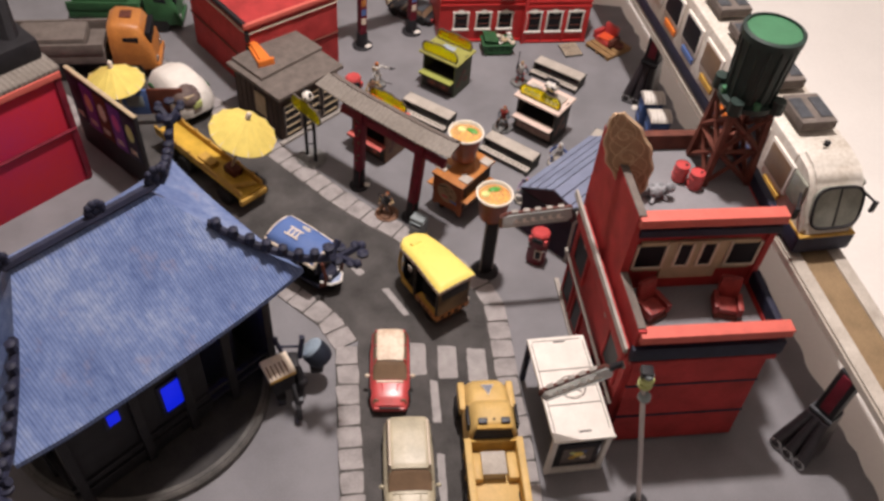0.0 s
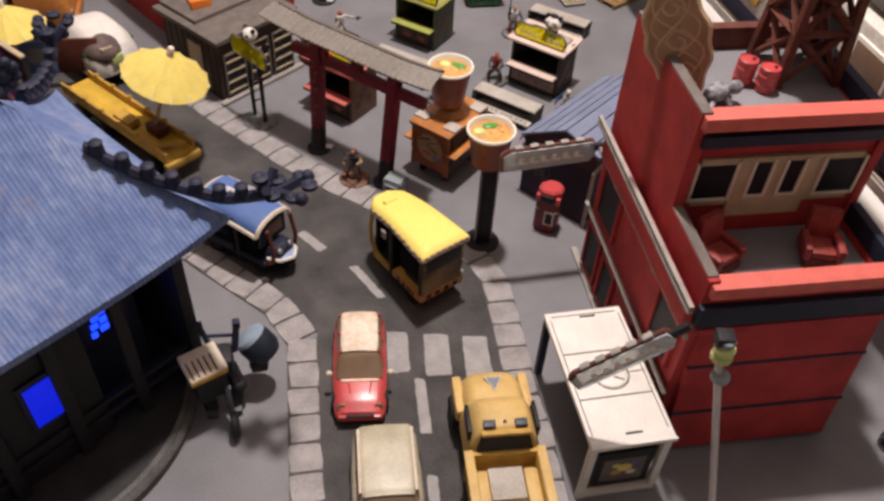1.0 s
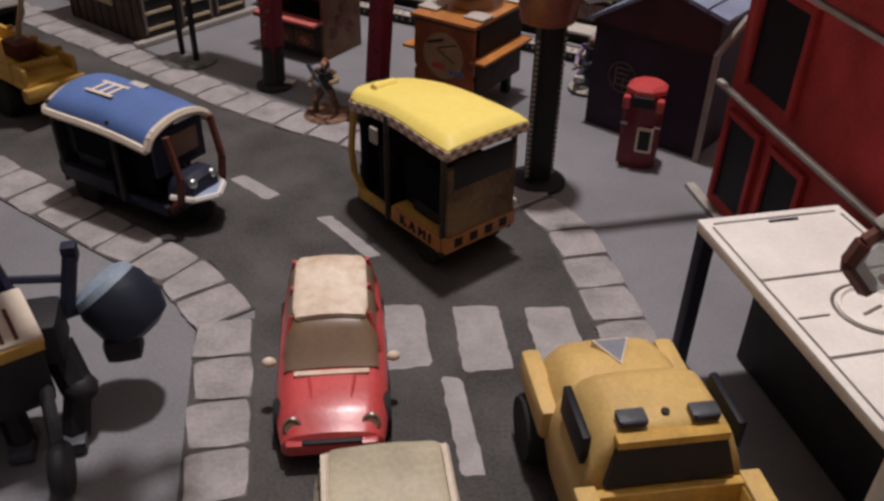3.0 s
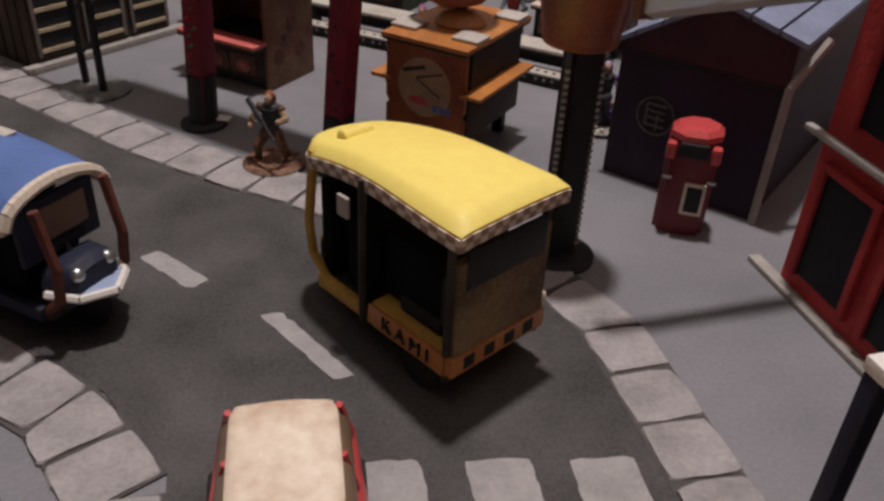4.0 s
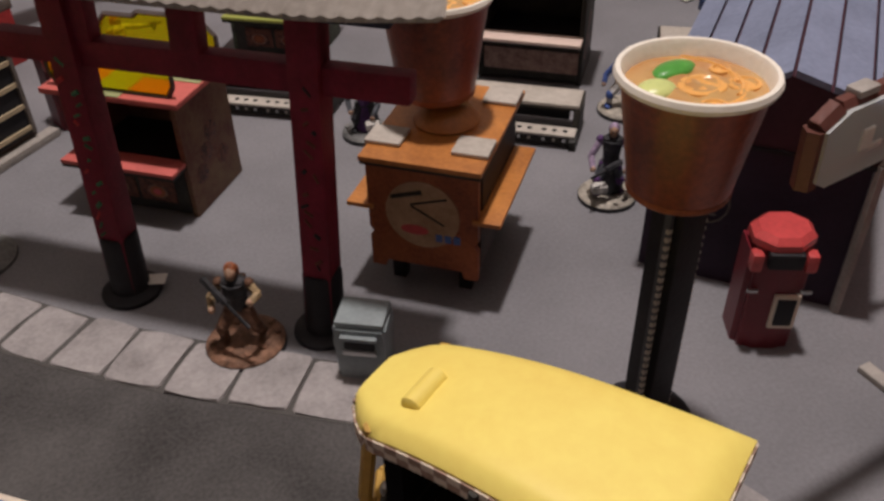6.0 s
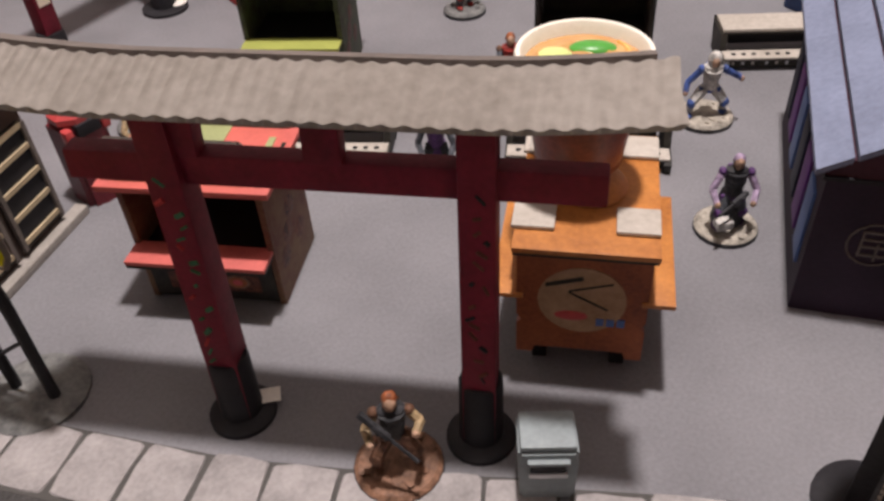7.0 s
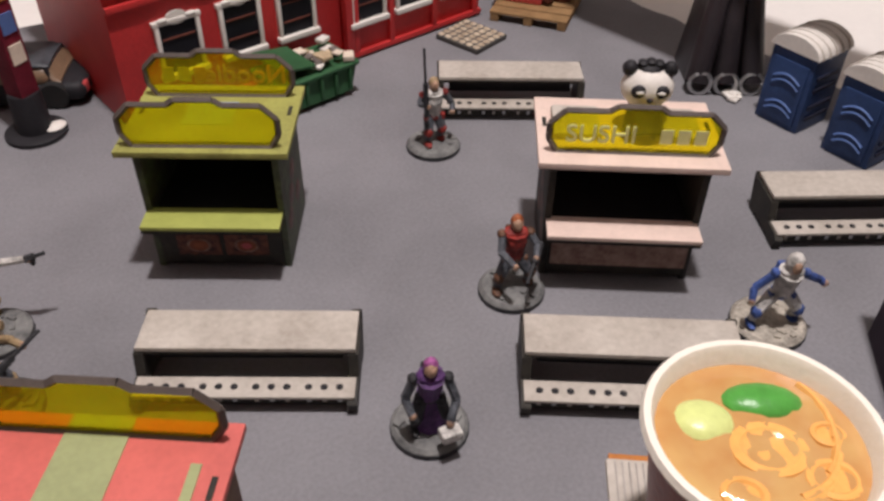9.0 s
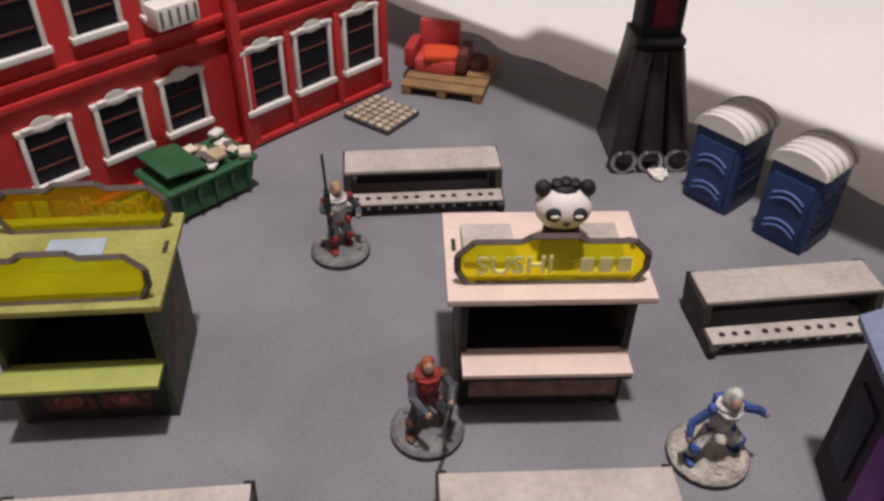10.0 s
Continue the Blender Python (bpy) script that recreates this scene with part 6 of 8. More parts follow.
# ---- blue-roofed temple ----
def temple():
    th = thing("temple", -1.06, 5.04, 0, 140.8, "dark temple pavilion with a wide blue painted roof", "temple")
    W, L, za, zr = 1.85, 2.53, 1.45, 2.25  # local x: short eave, local y: long eave
    A, Bc, Cc, Dc = (0, 0), (0, L), (W, 0), (W, L)
    R1, R2 = (W / 2, 0.7), (W / 2, L - 0.7)

    def face(name, e0, e1, r0, r1):
        bm = B()
        n, k = 14, 9
        grid, low = [], []
        for i in range(n + 1):
            u = i / n
            row, lrow = [], []
            for j in range(k + 1):
                v = j / k
                ex, ey = e0[0] + (e1[0] - e0[0]) * u, e0[1] + (e1[1] - e0[1]) * u
                rx, ry = r0[0] + (r1[0] - r0[0]) * u, r0[1] + (r1[1] - r0[1]) * u
                z = za + (zr - za) * (0.72 * v + 0.28 * v * v) + 0.09 * (1 - v) * abs(2 * u - 1) ** 3
                p = (ex + (rx - ex) * v, ey + (ry - ey) * v, z)
                row.append(bm.verts.new(p))
                lrow.append(bm.verts.new((p[0], p[1], z - 0.05)))
            grid.append(row), low.append(lrow)
        for i in range(n):
            for j in range(k):
                bm.faces.new((grid[i][j], grid[i + 1][j], grid[i + 1][j + 1], grid[i][j + 1]))
                bm.faces.new((low[i][j + 1], low[i + 1][j + 1], low[i + 1][j], low[i][j]))
            bm.faces.new((grid[i][0], low[i][0], low[i + 1][0], grid[i + 1][0]))
        bmesh.ops.remove_doubles(bm, verts=bm.verts, dist=1e-4)
        return part(name, bm, REEDY if name == "roof_slope" else REEDX, th)

    face("roof_slope", A, Bc, R1, R2)
    face("roof_slope", Dc, Cc, R2, R1)
    face("roof_hip", Cc, A, R1, R1)
    face("roof_hip", Bc, Dc, R2, R2)

    def hip_z(v, u=0.0):
        return za + (zr - za) * (0.72 * v + 0.28 * v * v) + 0.09 * (1 - v)

    # knobbly hip crests and ridge
    for (c, r) in ((A, R1), (Bc, R2), (Cc, R1), (Dc, R2)):
        bm = B()
        pts = []
        for k in range(17):
            v = -0.26 + 0.9 * k / 16
            pts.append((c[0] + (r[0] - c[0]) * v, c[1] + (r[1] - c[1]) * v, hip_z(max(v, 0)) + 0.02 + 0.17 * max(0, (0.5 - v) / 0.72) ** 1.3))
        side = Vector((c[1] - r[1], r[0] - c[0], 0)).normalized()
        rings = [[bm.verts.new(Vector(p) + side * 0.038 * math.cos(q * math.pi / 3) + Vector((0, 0, 0.038 * math.sin(q * math.pi / 3)))) for q in range(6)] for p in pts]
        for a, b_ in zip(rings, rings[1:]):
            for q in range(6):
                bm.faces.new((a[q], a[(q + 1) % 6], b_[(q + 1) % 6], b_[q]))
        bm.faces.new(rings[0]), bm.faces.new(rings[-1])
        bmesh.ops.recalc_face_normals(bm, faces=bm.faces)
        crest = part("hip_crest", bm, NAVY, th)
        for p in pts[1::2]:
            bm = B()
            lathe(bm, [(0.04, 0.0), (0.044, 0.03), (0.036, 0.075), (0.042, 0.085), (0.03, 0.095), (0, 0.098)], p, 8)
            part("crest_knob", bm, NAVY, crest)
        bm = B()
        p = Vector(pts[0])
        d = Vector((c[0] - r[0], c[1] - r[1], 0)).normalized()
        n = Vector((-d.y, d.x, 0))
        for s in (-1, 1):
            rod(bm, p, p + d * 0.14 + n * s * 0.09 + Vector((0, 0, 0.05)), 0.034, 6)
            ball(bm, p + d * 0.17 + n * s * 0.1 + Vector((0, 0, 0.06)), 0.042, seg=8)
            rod(bm, p - d * 0.06, p - d * 0.02 + n * s * 0.1 + Vector((0, 0, 0.1)), 0.03, 6)
        for fd, fs, fz, fr in ((0.0, 0.07, 0.04, 0.048), (0.0, -0.07, 0.04, 0.048), (0.12, 0.1, 0.06, 0.04), (0.12, -0.1, 0.06, 0.04), (0.2, 0.0, 0.08, 0.048), (-0.08, 0.0, 0.1, 0.05)):
            lathe(bm, [(fr * 0.6, -0.02), (fr, -0.012), (fr, 0.012), (fr * 0.5, 0.022), (0.0, 0.01)], p + d * fd + n * fs + Vector((0, 0, fz)), 10)
        part("corner_finial", bm, NAVY, crest)
    bm = B()
    rod(bm, (R1[0], R1[1] - 0.05, zr + 0.03), (R2[0], R2[1] + 0.05, zr + 0.03), 0.04, 6)
    ridge = part("ridge", bm, NAVY, th)
    for y, r in ((R1[1] - 0.08, 0.09), (L / 2 - 0.12, 0.07), (R2[1] + 0.08, 0.09)):
        bm = B()
        ball(bm, (R1[0], y, zr + 0.1), (0.03, r * 0.6, r * 0.6), seg=8)
        part("ridge_ornament", bm, NAVY, ridge)
        for k in range(9):
            a = 2 * math.pi * k / 9
            bm = B()
            ball(bm, (R1[0], y + r * 0.8 * math.cos(a), zr + 0.1 + r * 0.8 * math.sin(a)), (0.03, 0.035, 0.035), seg=7)
            part("ridge_bead", bm, NAVY, ridge)
    # platform, pillars, walls
    bm = B()
    lathe(bm, [(1.17, 0.003), (1.17, 0.07), (1.14, 0.1), (1.0, 0.105), (0, 0.106)], (W / 2, L / 2, 0), 56)
    # the roof's shade is put into this dark colour
    part("platform", bm, shade("platform_shaded_top", (0.05, 0.046, 0.045), 0.7, dark=(0.02, 0.02, 0.02), scale=5), th)
    bm = B()
    lathe(bm, [(1.172, 0.002), (1.176, 0.068), (1.15, 0.097), (1.1, 0.108)], (W / 2, L / 2, 0), 72, cap=False)
    # paler patchy grey, for the lit edge of the same platform
    part("platform_rim", bm, shade("platform_rim_lit_grey", (0.15, 0.14, 0.13), 0.6, dark=(0.03, 0.03, 0.03), scale=3), th, "worn grey platform rim, paler than the shade-dark top")
    for x in (0.25, W - 0.25):
        for y in (0.28, 0.72, 1.16, 1.6, 2.2):
            boxpart("pillar", th, BLACK, (x, y, 0.78), (0.08, 0.08, 1.36), bev=0.008)
    for x in (0.7, 1.15):
        for y in (0.28, L - 0.28):
            boxpart("pillar", th, BLACK, (x, y, 0.78), (0.08, 0.08, 1.36), bev=0.008)
    boxpart("inner_wall", th, NAVY, (W / 2 + 0.05, L / 2, 0.76), (0.9, 1.6, 1.32), bev=0.01)
    boxpart("ceiling_board", th, NAVY, (W / 2, L / 2, 1.42), (W - 0.3, L - 0.3, 0.04))
    for x in (0.25, W - 0.25):
        for z in (0.3, 0.42, 1.2):
            boxpart("rail", th, BLACK, (x, L / 2, z), (0.04, L - 0.5, 0.035))
    for y in (0.28, L - 0.28):
        for z in (0.3, 0.42, 1.2):
            boxpart("rail", th, BLACK, (W / 2, y, z), (W - 0.5, 0.04, 0.035))
    for y, w in ((1.05, 0.2), (1.38, 0.36), (1.9, 0.52)):
        boxpart("wall_panel", th, BLACK, (0.27, y, 0.72), (0.03, w, 1.2), bev=0.004)
    for x in (0.475, 0.925, 1.375):
        boxpart("wall_panel", th, BLACK, (x, 0.3, 0.72), (0.37, 0.03, 1.2), bev=0.004)
    # glowing screens: a board of small tiles on the wall, and plain lit panels between the pillars
    sc = boxpart("screen", th, NAVY, (0.505, 0.7, 0.85), (0.02, 0.34, 0.42), bev=0.004)
    for k, (dy, dz, w, h) in enumerate(((0.05, 0.1, 0.05, 0.05), (0.0, 0.06, 0.06, 0.04), (0.06, 0.04, 0.05, 0.06), (-0.08, 0.03, 0.045, 0.07), (0.0, -0.01, 0.07, 0.05), (0.075, -0.03, 0.05, 0.045), (-0.08, -0.06, 0.045, 0.06), (0.01, -0.08, 0.07, 0.05), (0.09, -0.1, 0.04, 0.05), (-0.01, 0.13, 0.03, 0.03))):
        boxpart("lit_tile", sc, BLUEGLOW, (0.492, 0.7 + dy, 0.82 + dz), (0.01, w, h), bev=0.003, label="glowing blue light panel")
    for y, z, w, h in ((1.28, 0.76, 0.17, 0.34), (1.78, 0.98, 0.1, 0.14)):
        sc = boxpart("screen", th, NAVY, (0.242, y, z), (0.02, w + 0.06, h + 0.08), bev=0.004)
        boxpart("lit_panel", sc, BLUEDIM, (0.23, y, z), (0.01, w, h), bev=0.003, label="glowing blue light panel")
    return th


temple()


def walker(x, y, rz):
    th = thing("robot_walker", x, y, 0, rz, "black robot walker carrying a cream crate", "robot")
    for sx in (-1, 1):
        bm = B()
        rod(bm, (sx * 0.08, -0.1, 0.03), (sx * 0.11, -0.03, 0.18), 0.045, 7)
        rod(bm, (sx * 0.11, -0.03, 0.18), (sx * 0.07, 0.03, 0.32), 0.055, 7)
        ball(bm, (sx * 0.12, -0.04, 0.18), (0.06, 0.06, 0.05))
        part("leg", bm, BLACK, th)
        boxpart("foot", th, STEELDARK, (sx * 0.08, -0.1, 0.03), (0.08, 0.14, 0.05), bev=0.012)
    bm = B()
    lathe(bm, [(0.045, -0.025), (0.08, -0.025), (0.09, -0.01), (0.09, 0.01), (0.08, 0.025), (0.045, 0.025)], seg=18, m=Matrix.Translation((0.07, -0.3, 0.09)) @ Matrix.Rotation(radians(90), 4, "Y"))
    wh = part("wheel", bm, BLACK, th)
    bm = B()
    rod(bm, (0.07, -0.3, 0.09), (0.02, 0.0, 0.34), 0.022, 6)
    part("wheel_fork", bm, STEELDARK, wh)
    boxpart("hopper", th, BLACK, (-0.07, -0.05, 0.31), (0.22, 0.2, 0.24), rz=22, bev=0.03)
    boxpart("torso", th, BLACK, (0, 0.03, 0.38), (0.22, 0.18, 0.16), bev=0.03)
    tilt = Matrix.Translation((-0.08, -0.05, 0.47)) @ Matrix.Rotation(radians(22), 4, "Z") @ Matrix.Rotation(radians(14), 4, "X")
    bm = B()
    box(bm, (0, 0, 0), (0.26, 0.22, 0.06), bev=0.014, m=tilt)
    crate = part("crate", bm, CREAM, th)
    bm = B()
    box(bm, (0, -0.112, -0.01), (0.25, 0.008, 0.05), bev=0.002, m=tilt)
    part("crate_front", bm, OLDYELLOW, crate)
    for k in range(5):
        bm = B()
        box(bm, (-0.1 + 0.04 * k, -0.03, 0.03), (0.012, 0.13, 0.006), m=tilt)
        part("crate_slot", bm, RUSTBROWN, crate)
    bm = B()
    rod(bm, (-0.02, 0.1, 0.42), (-0.08, 0.16, 0.6), 0.022, 6)
    rod(bm, (0.12, 0.08, 0.4), (0.16, 0.14, 0.58), 0.026, 6)
    rod(bm, (-0.06, 0.14, 0.52), (0.15, 0.13, 0.5), 0.014, 6)
    part("mast", bm, NAVY, th)
    for px, pz in ((-0.08, 0.61), (0.16, 0.59)):
        boxpart("mast_head", th, NAVY, (px, 0.15, pz), (0.05, 0.05, 0.06), bev=0.01)
    bm = B()
    lathe(bm, [(0.05, -0.125), (0.1, -0.105), (0.125, -0.05), (0.125, 0.045), (0.105, 0.09), (0, 0.1)], seg=18, m=Matrix.Translation((0.28, 0.12, 0.38)) @ Matrix.Rotation(radians(-38), 4, "Y") @ Matrix.Rotation(radians(-20), 4, "X"))
    part("tank", bm, shade("tank_dark_slate", (0.02, 0.026, 0.042), 0.5, vary=0.3), th, "dark slate round tank")
    bm = B()
    lathe(bm, [(0.116, 0.068), (0.108, 0.096), (0.07, 0.118), (0, 0.124)], seg=18, m=Matrix.Translation((0.28, 0.12, 0.38)) @ Matrix.Rotation(radians(-38), 4, "Y") @ Matrix.Rotation(radians(-20), 4, "X"))
    part("tank_top", bm, shade("tank_top_pale_blue", (0.3, 0.38, 0.46), 0.5, vary=0.25), th, "pale blue tank top")
    boxpart("tank_hatch", th, BLACK, (0.27, 0.04, 0.27), (0.13, 0.1, 0.1), bev=0.04)
    bm = B()
    rod(bm, (0.08, 0.1, 0.38), (0.2, 0.14, 0.38), 0.02, 6)
    part("arm", bm, NAVY, th)


walker(-1.24, 4.82, 15)


# ---- dark shop with blue roof ----
def dark_shop():
    th = thing("dark_shop", 0.91, 7.27, 0, -40, "dark navy shop with a faded blue gable roof and round emblem", "shop")
    W, D = 0.69, 1.22
    SHOP = shade("shop_dark", (0.032, 0.018, 0.034), 0.7, vary=0.35, scale=5)
    FASCIA = shade("shop_fascia", (0.06, 0.02, 0.03), 0.7, vary=0.3, scale=6)
    bm = B()
    slab(bm, [(0, 0), (W, 0), (W, 0.58), (0, 0.58)], -D, 0, 0, upright(0, 0, 0))
    part("wall_block", bm, SHOP, th)
    bm = B()
    slab(bm, [(-0.012, 0.582), (W + 0.012, 0.582), (W + 0.012, 0.76), (0.38, 0.85), (-0.012, 0.61)], -D + 0.02, 0.014, 0, upright(0, 0, 0))
    part("gable", bm, FASCIA, th)
    boxpart("fascia_line", th, BLACK, (W / 2, -0.016, 0.584), (W + 0.03, 0.014, 0.014))

    def slope(x0, z0, x1, z1, n):
        for k in range(n):
            a, b_ = k / n, (k + 1) / n
            g = 0.006 / max(abs(x1 - x0), 0.01)
            p = [(x0 + (x1 - x0) * u, z0 + (z1 - z0) * u) for u in (a + g, b_ - g)]
            bm = B()
            slab(bm, [p[0], p[1], (p[1][0], p[1][1] + 0.022), (p[0][0], p[0][1] + 0.022)], -D - 0.03, 0.03, 0, upright(0, 0, 0))
            part("roof_plank", bm, SHOPBLUE, th, "faded blue roof plank")

    slope(-0.05, 0.592, 0.385, 0.856, 4)
    slope(0.385, 0.856, W + 0.05, 0.758, 3)
    for k in range(16):
        a, b2 = 2 * math.pi * k / 16, 2 * math.pi * (k + 1) / 16
        bm = B()
        rod(bm, (0.2 + 0.085 * math.cos(a), -0.004, 0.33 + 0.085 * math.sin(a)), (0.2 + 0.085 * math.cos(b2), -0.004, 0.33 + 0.085 * math.sin(b2)), 0.004, 4)
        part("emblem_stroke", bm, GREYMDF, th)
    for dx, dz, w, h in ((0, 0.05, 0.09, 0.007), (0, 0.02, 0.08, 0.007), (0, -0.01, 0.08, 0.007), (0, -0.045, 0.09, 0.007), (-0.042, 0.0, 0.007, 0.1), (0.01, -0.03, 0.007, 0.07)):
        boxpart("emblem_stroke", th, GREYMDF, (0.2 + dx, -0.003, 0.33 + dz), (w, 0.008, h))
    bm = B()
    rod(bm, (W + 0.02, -0.02, 0.0), (W + 0.02, -0.02, 0.6), 0.018, 5)
    rod(bm, (W + 0.02, -0.02, 0.6), (W + 0.09, 0.1, 0.78), 0.018, 5)
    part("corner_strut", bm, TRIMGREY, th, "pale wooden corner strut")
    for k in range(6):
        boxpart("side_poster", th, (TUKBLUE, PURPLE, NAVY)[k % 3], (-0.004, 0.14 + 0.19 * k, 0.3), (0.012, 0.13, 0.3), bev=0.002)


dark_shop()


# ---- wooden hut and red blocks behind it ----
def hut():
    th = thing("wooden_hut", -1.98, 8.3, 0, 141, "brown slatted hut with a flat grey roof", "hut")
    # local x to the left along the street, local y towards the viewer is negative
    W, D, Ht = 0.95, 0.96, 0.66
    bm = B()
    box(bm, (W / 2, -D / 2, Ht / 2), (W - 0.06, D - 0.06, Ht), bev=0.004)
    part("wall_block", bm, shade("hut_brown", (0.085, 0.06, 0.05), 0.8, vary=0.35, scale=7), th)
    boxpart("roof", th, GREYMDF, (W / 2, -D / 2, Ht + 0.02), (W + 0.04, D + 0.06, 0.05), bev=0.008)
    boxpart("roof_step", th, GREYMDF, (W / 2 + 0.2, -D / 2 - 0.05, Ht + 0.06), (W * 0.6, D, 0.05), bev=0.008)
    boxpart("sill", th, TRIMGREY, (0.0, -D / 2, 0.02), (0.06, D + 0.1, 0.04), bev=0.004)
    for k in range(3):
        fr = boxpart("lattice_window", th, BLACK, (0.024, -0.18 - k * 0.3, 0.3), (0.02, 0.24, 0.46))
        for z in (0.1, 0.21, 0.32, 0.43, 0.52):
            boxpart("slat", fr, TANWOOD, (0.012, -0.18 - k * 0.3, z), (0.016, 0.24, 0.02))
        for dy in (-0.12, 0.12):
            boxpart("stile", fr, GREYMDF, (0.01, -0.18 - k * 0.3 + dy, 0.3), (0.018, 0.02, 0.46))
    boxpart("notice", th, TANWOOD, (W * 0.45, 0.0 - 0.024, 0.36), (0.2, 0.014, 0.3), bev=0.003)
    for k in range(9):
        boxpart("plank", th, KIOSKDARK, (0.1 + k * 0.1, -0.026, 0.33), (0.006, 0.008, 0.64))


hut()


def red_block():
    th = thing("red_warehouse", -2.53, 9.16, 0, 44, "red panelled warehouse block with a flat top", "warehouse")
    W, D, Ht = 1.33, 1.5, 1.05
    bm = B()
    box(bm, (W / 2, D / 2, Ht / 2), (W, D, Ht), bev=0.006)
    part("wall_block", bm, BRICKRED, th)
    for z in (0.5, 0.95):
        bm = B()
        rod(bm, (0, -0.012, z), (W, -0.012, z), 0.014, 4)
        rod(bm, (-0.012, 0, z), (-0.012, D, z), 0.014, 4)
        part("band", bm, RUSTBROWN if z < 0.9 else CREAM, th)
    for c, s in (((W / 2, -0.02, Ht + 0.02), (W + 0.1, 0.05, 0.06)), ((-0.02, D / 2, Ht + 0.02), (0.05, D + 0.05, 0.06))):
        boxpart("cornice", th, BLACK if c[0] < 0 else REDTOP, c, s, bev=0.006)
    for k in range(5):
        boxpart("corner_block", th, BLACK, (-0.012, -0.012, 0.12 + k * 0.2), (0.05, 0.05, 0.14), bev=0.004)


red_block()
sp = thing("orange_spout", -2.42, 9.1, 0.72, 35, "bright orange plastic spout lying on the hut roof", "spout")
bm = B()
slab(bm, [(-0.09, -0.3), (0.09, -0.3), (0.05, 0.34), (-0.05, 0.34)], 0.0, 0.1)
bmesh.ops.bevel(bm, geom=list(bm.edges), offset=0.03, segments=2, affect="EDGES")
part("tube", bm, ORANGE, sp)
boxpart("lip", sp, ORANGE, (0, -0.3, 0.05), (0.21, 0.04, 0.12), bev=0.015)


def far_house():
    th = thing("far_house", 1.86, 11.15, 0, 191.5, "bright red terraced house with white window frames", "house")
    # local x runs to the left along the front; local y negative to the back is +y
    def blk(name, x0, x1, y0, mat=REDSHINY):
        return boxpart(name, th, mat, ((x0 + x1) / 2, y0 - 0.5, 0.6), (x1 - x0, 1.0, 1.2), bev=0.006)

    blk("right_wing", 0.0, 0.93, 0.0)
    blk("left_wing", 0.93, 2.15, -0.06)
    for x0, x1, y0 in ((0.0, 0.93, 0.0), (0.932, 2.15, -0.06)):
        for z in (0.03, 0.6, 0.68):
            bm = B()
            box(bm, ((x0 + x1) / 2, y0 + 0.012, z), (x1 - x0, 0.024, 0.03), bev=0.004)
            part("ledge", bm, REDSHINY, th)
    def window(x, y, z, w, h):
        pane = boxpart("window", th, DARKGLASS, (x, y + 0.004, z), (w, 0.016, h))
        for sx in (-1, 1):
            boxpart("jamb", pane, WHITE, (x + sx * (w / 2 + 0.006), y + 0.012, z), (0.02, 0.024, h + 0.02), bev=0.003)
        boxpart("lintel", pane, WHITE, (x, y + 0.013, z + h / 2 + 0.012), (w + 0.05, 0.026, 0.022), bev=0.004)
        boxpart("sill", pane, WHITE, (x, y + 0.018, z - h / 2 - 0.012), (w + 0.05, 0.04, 0.028), bev=0.005)
        bm = B()
        lathe(bm, [(0.055, 0), (0.05, 0.012)], seg=14, m=upright(x, y + 0.022, z + h / 2 + 0.024) @ Matrix.Scale(0.6, 4, (0, 1, 0)))
        crest = part("crest", bm, WHITE, pane, "white carved window crest")
        for sx in (-1, 1):
            bm = B()
            ball(bm, (x + sx * 0.07, y + 0.022, z + h / 2 + 0.024), (0.03, 0.012, 0.012), seg=8)
            part("crest_scroll", bm, WHITE, crest)
        for dz in (0.2, -0.2):
            boxpart("glazing_bar", pane, RUSTBROWN, (x, y + 0.014, z + dz * h), (w - 0.03, 0.01, 0.007))

    for x in (0.205, 0.515, 0.815):
        window(x, 0.0, 0.355, 0.2, 0.29)
        window(x, 0.0, 0.98, 0.2, 0.29)
    for x in (1.215, 1.525, 1.845):
        window(x, -0.06, 0.35, 0.19, 0.24)
        window(x, -0.06, 0.94, 0.19, 0.29)
    for x in (0.05, 0.36, 0.665, 0.9):
        boxpart("pilaster", th, REDSHINY, (x, 0.012, 0.29), (0.03, 0.024, 0.5), bev=0.004)
    un = boxpart("wall_unit", th, WHITE, (1.22, -0.0, 0.8), (0.2, 0.12, 0.1), bev=0.01, label="small white wall unit")
    for k in range(5):
        boxpart("unit_slat", un, GREYMDF, (1.14 + 0.04 * k, 0.061, 0.8), (0.012, 0.006, 0.07))
    boxpart("downpipe", th, REDSHINY, (0.94, 0.0, 0.55), (0.05, 0.05, 1.1), bev=0.01)


far_house()


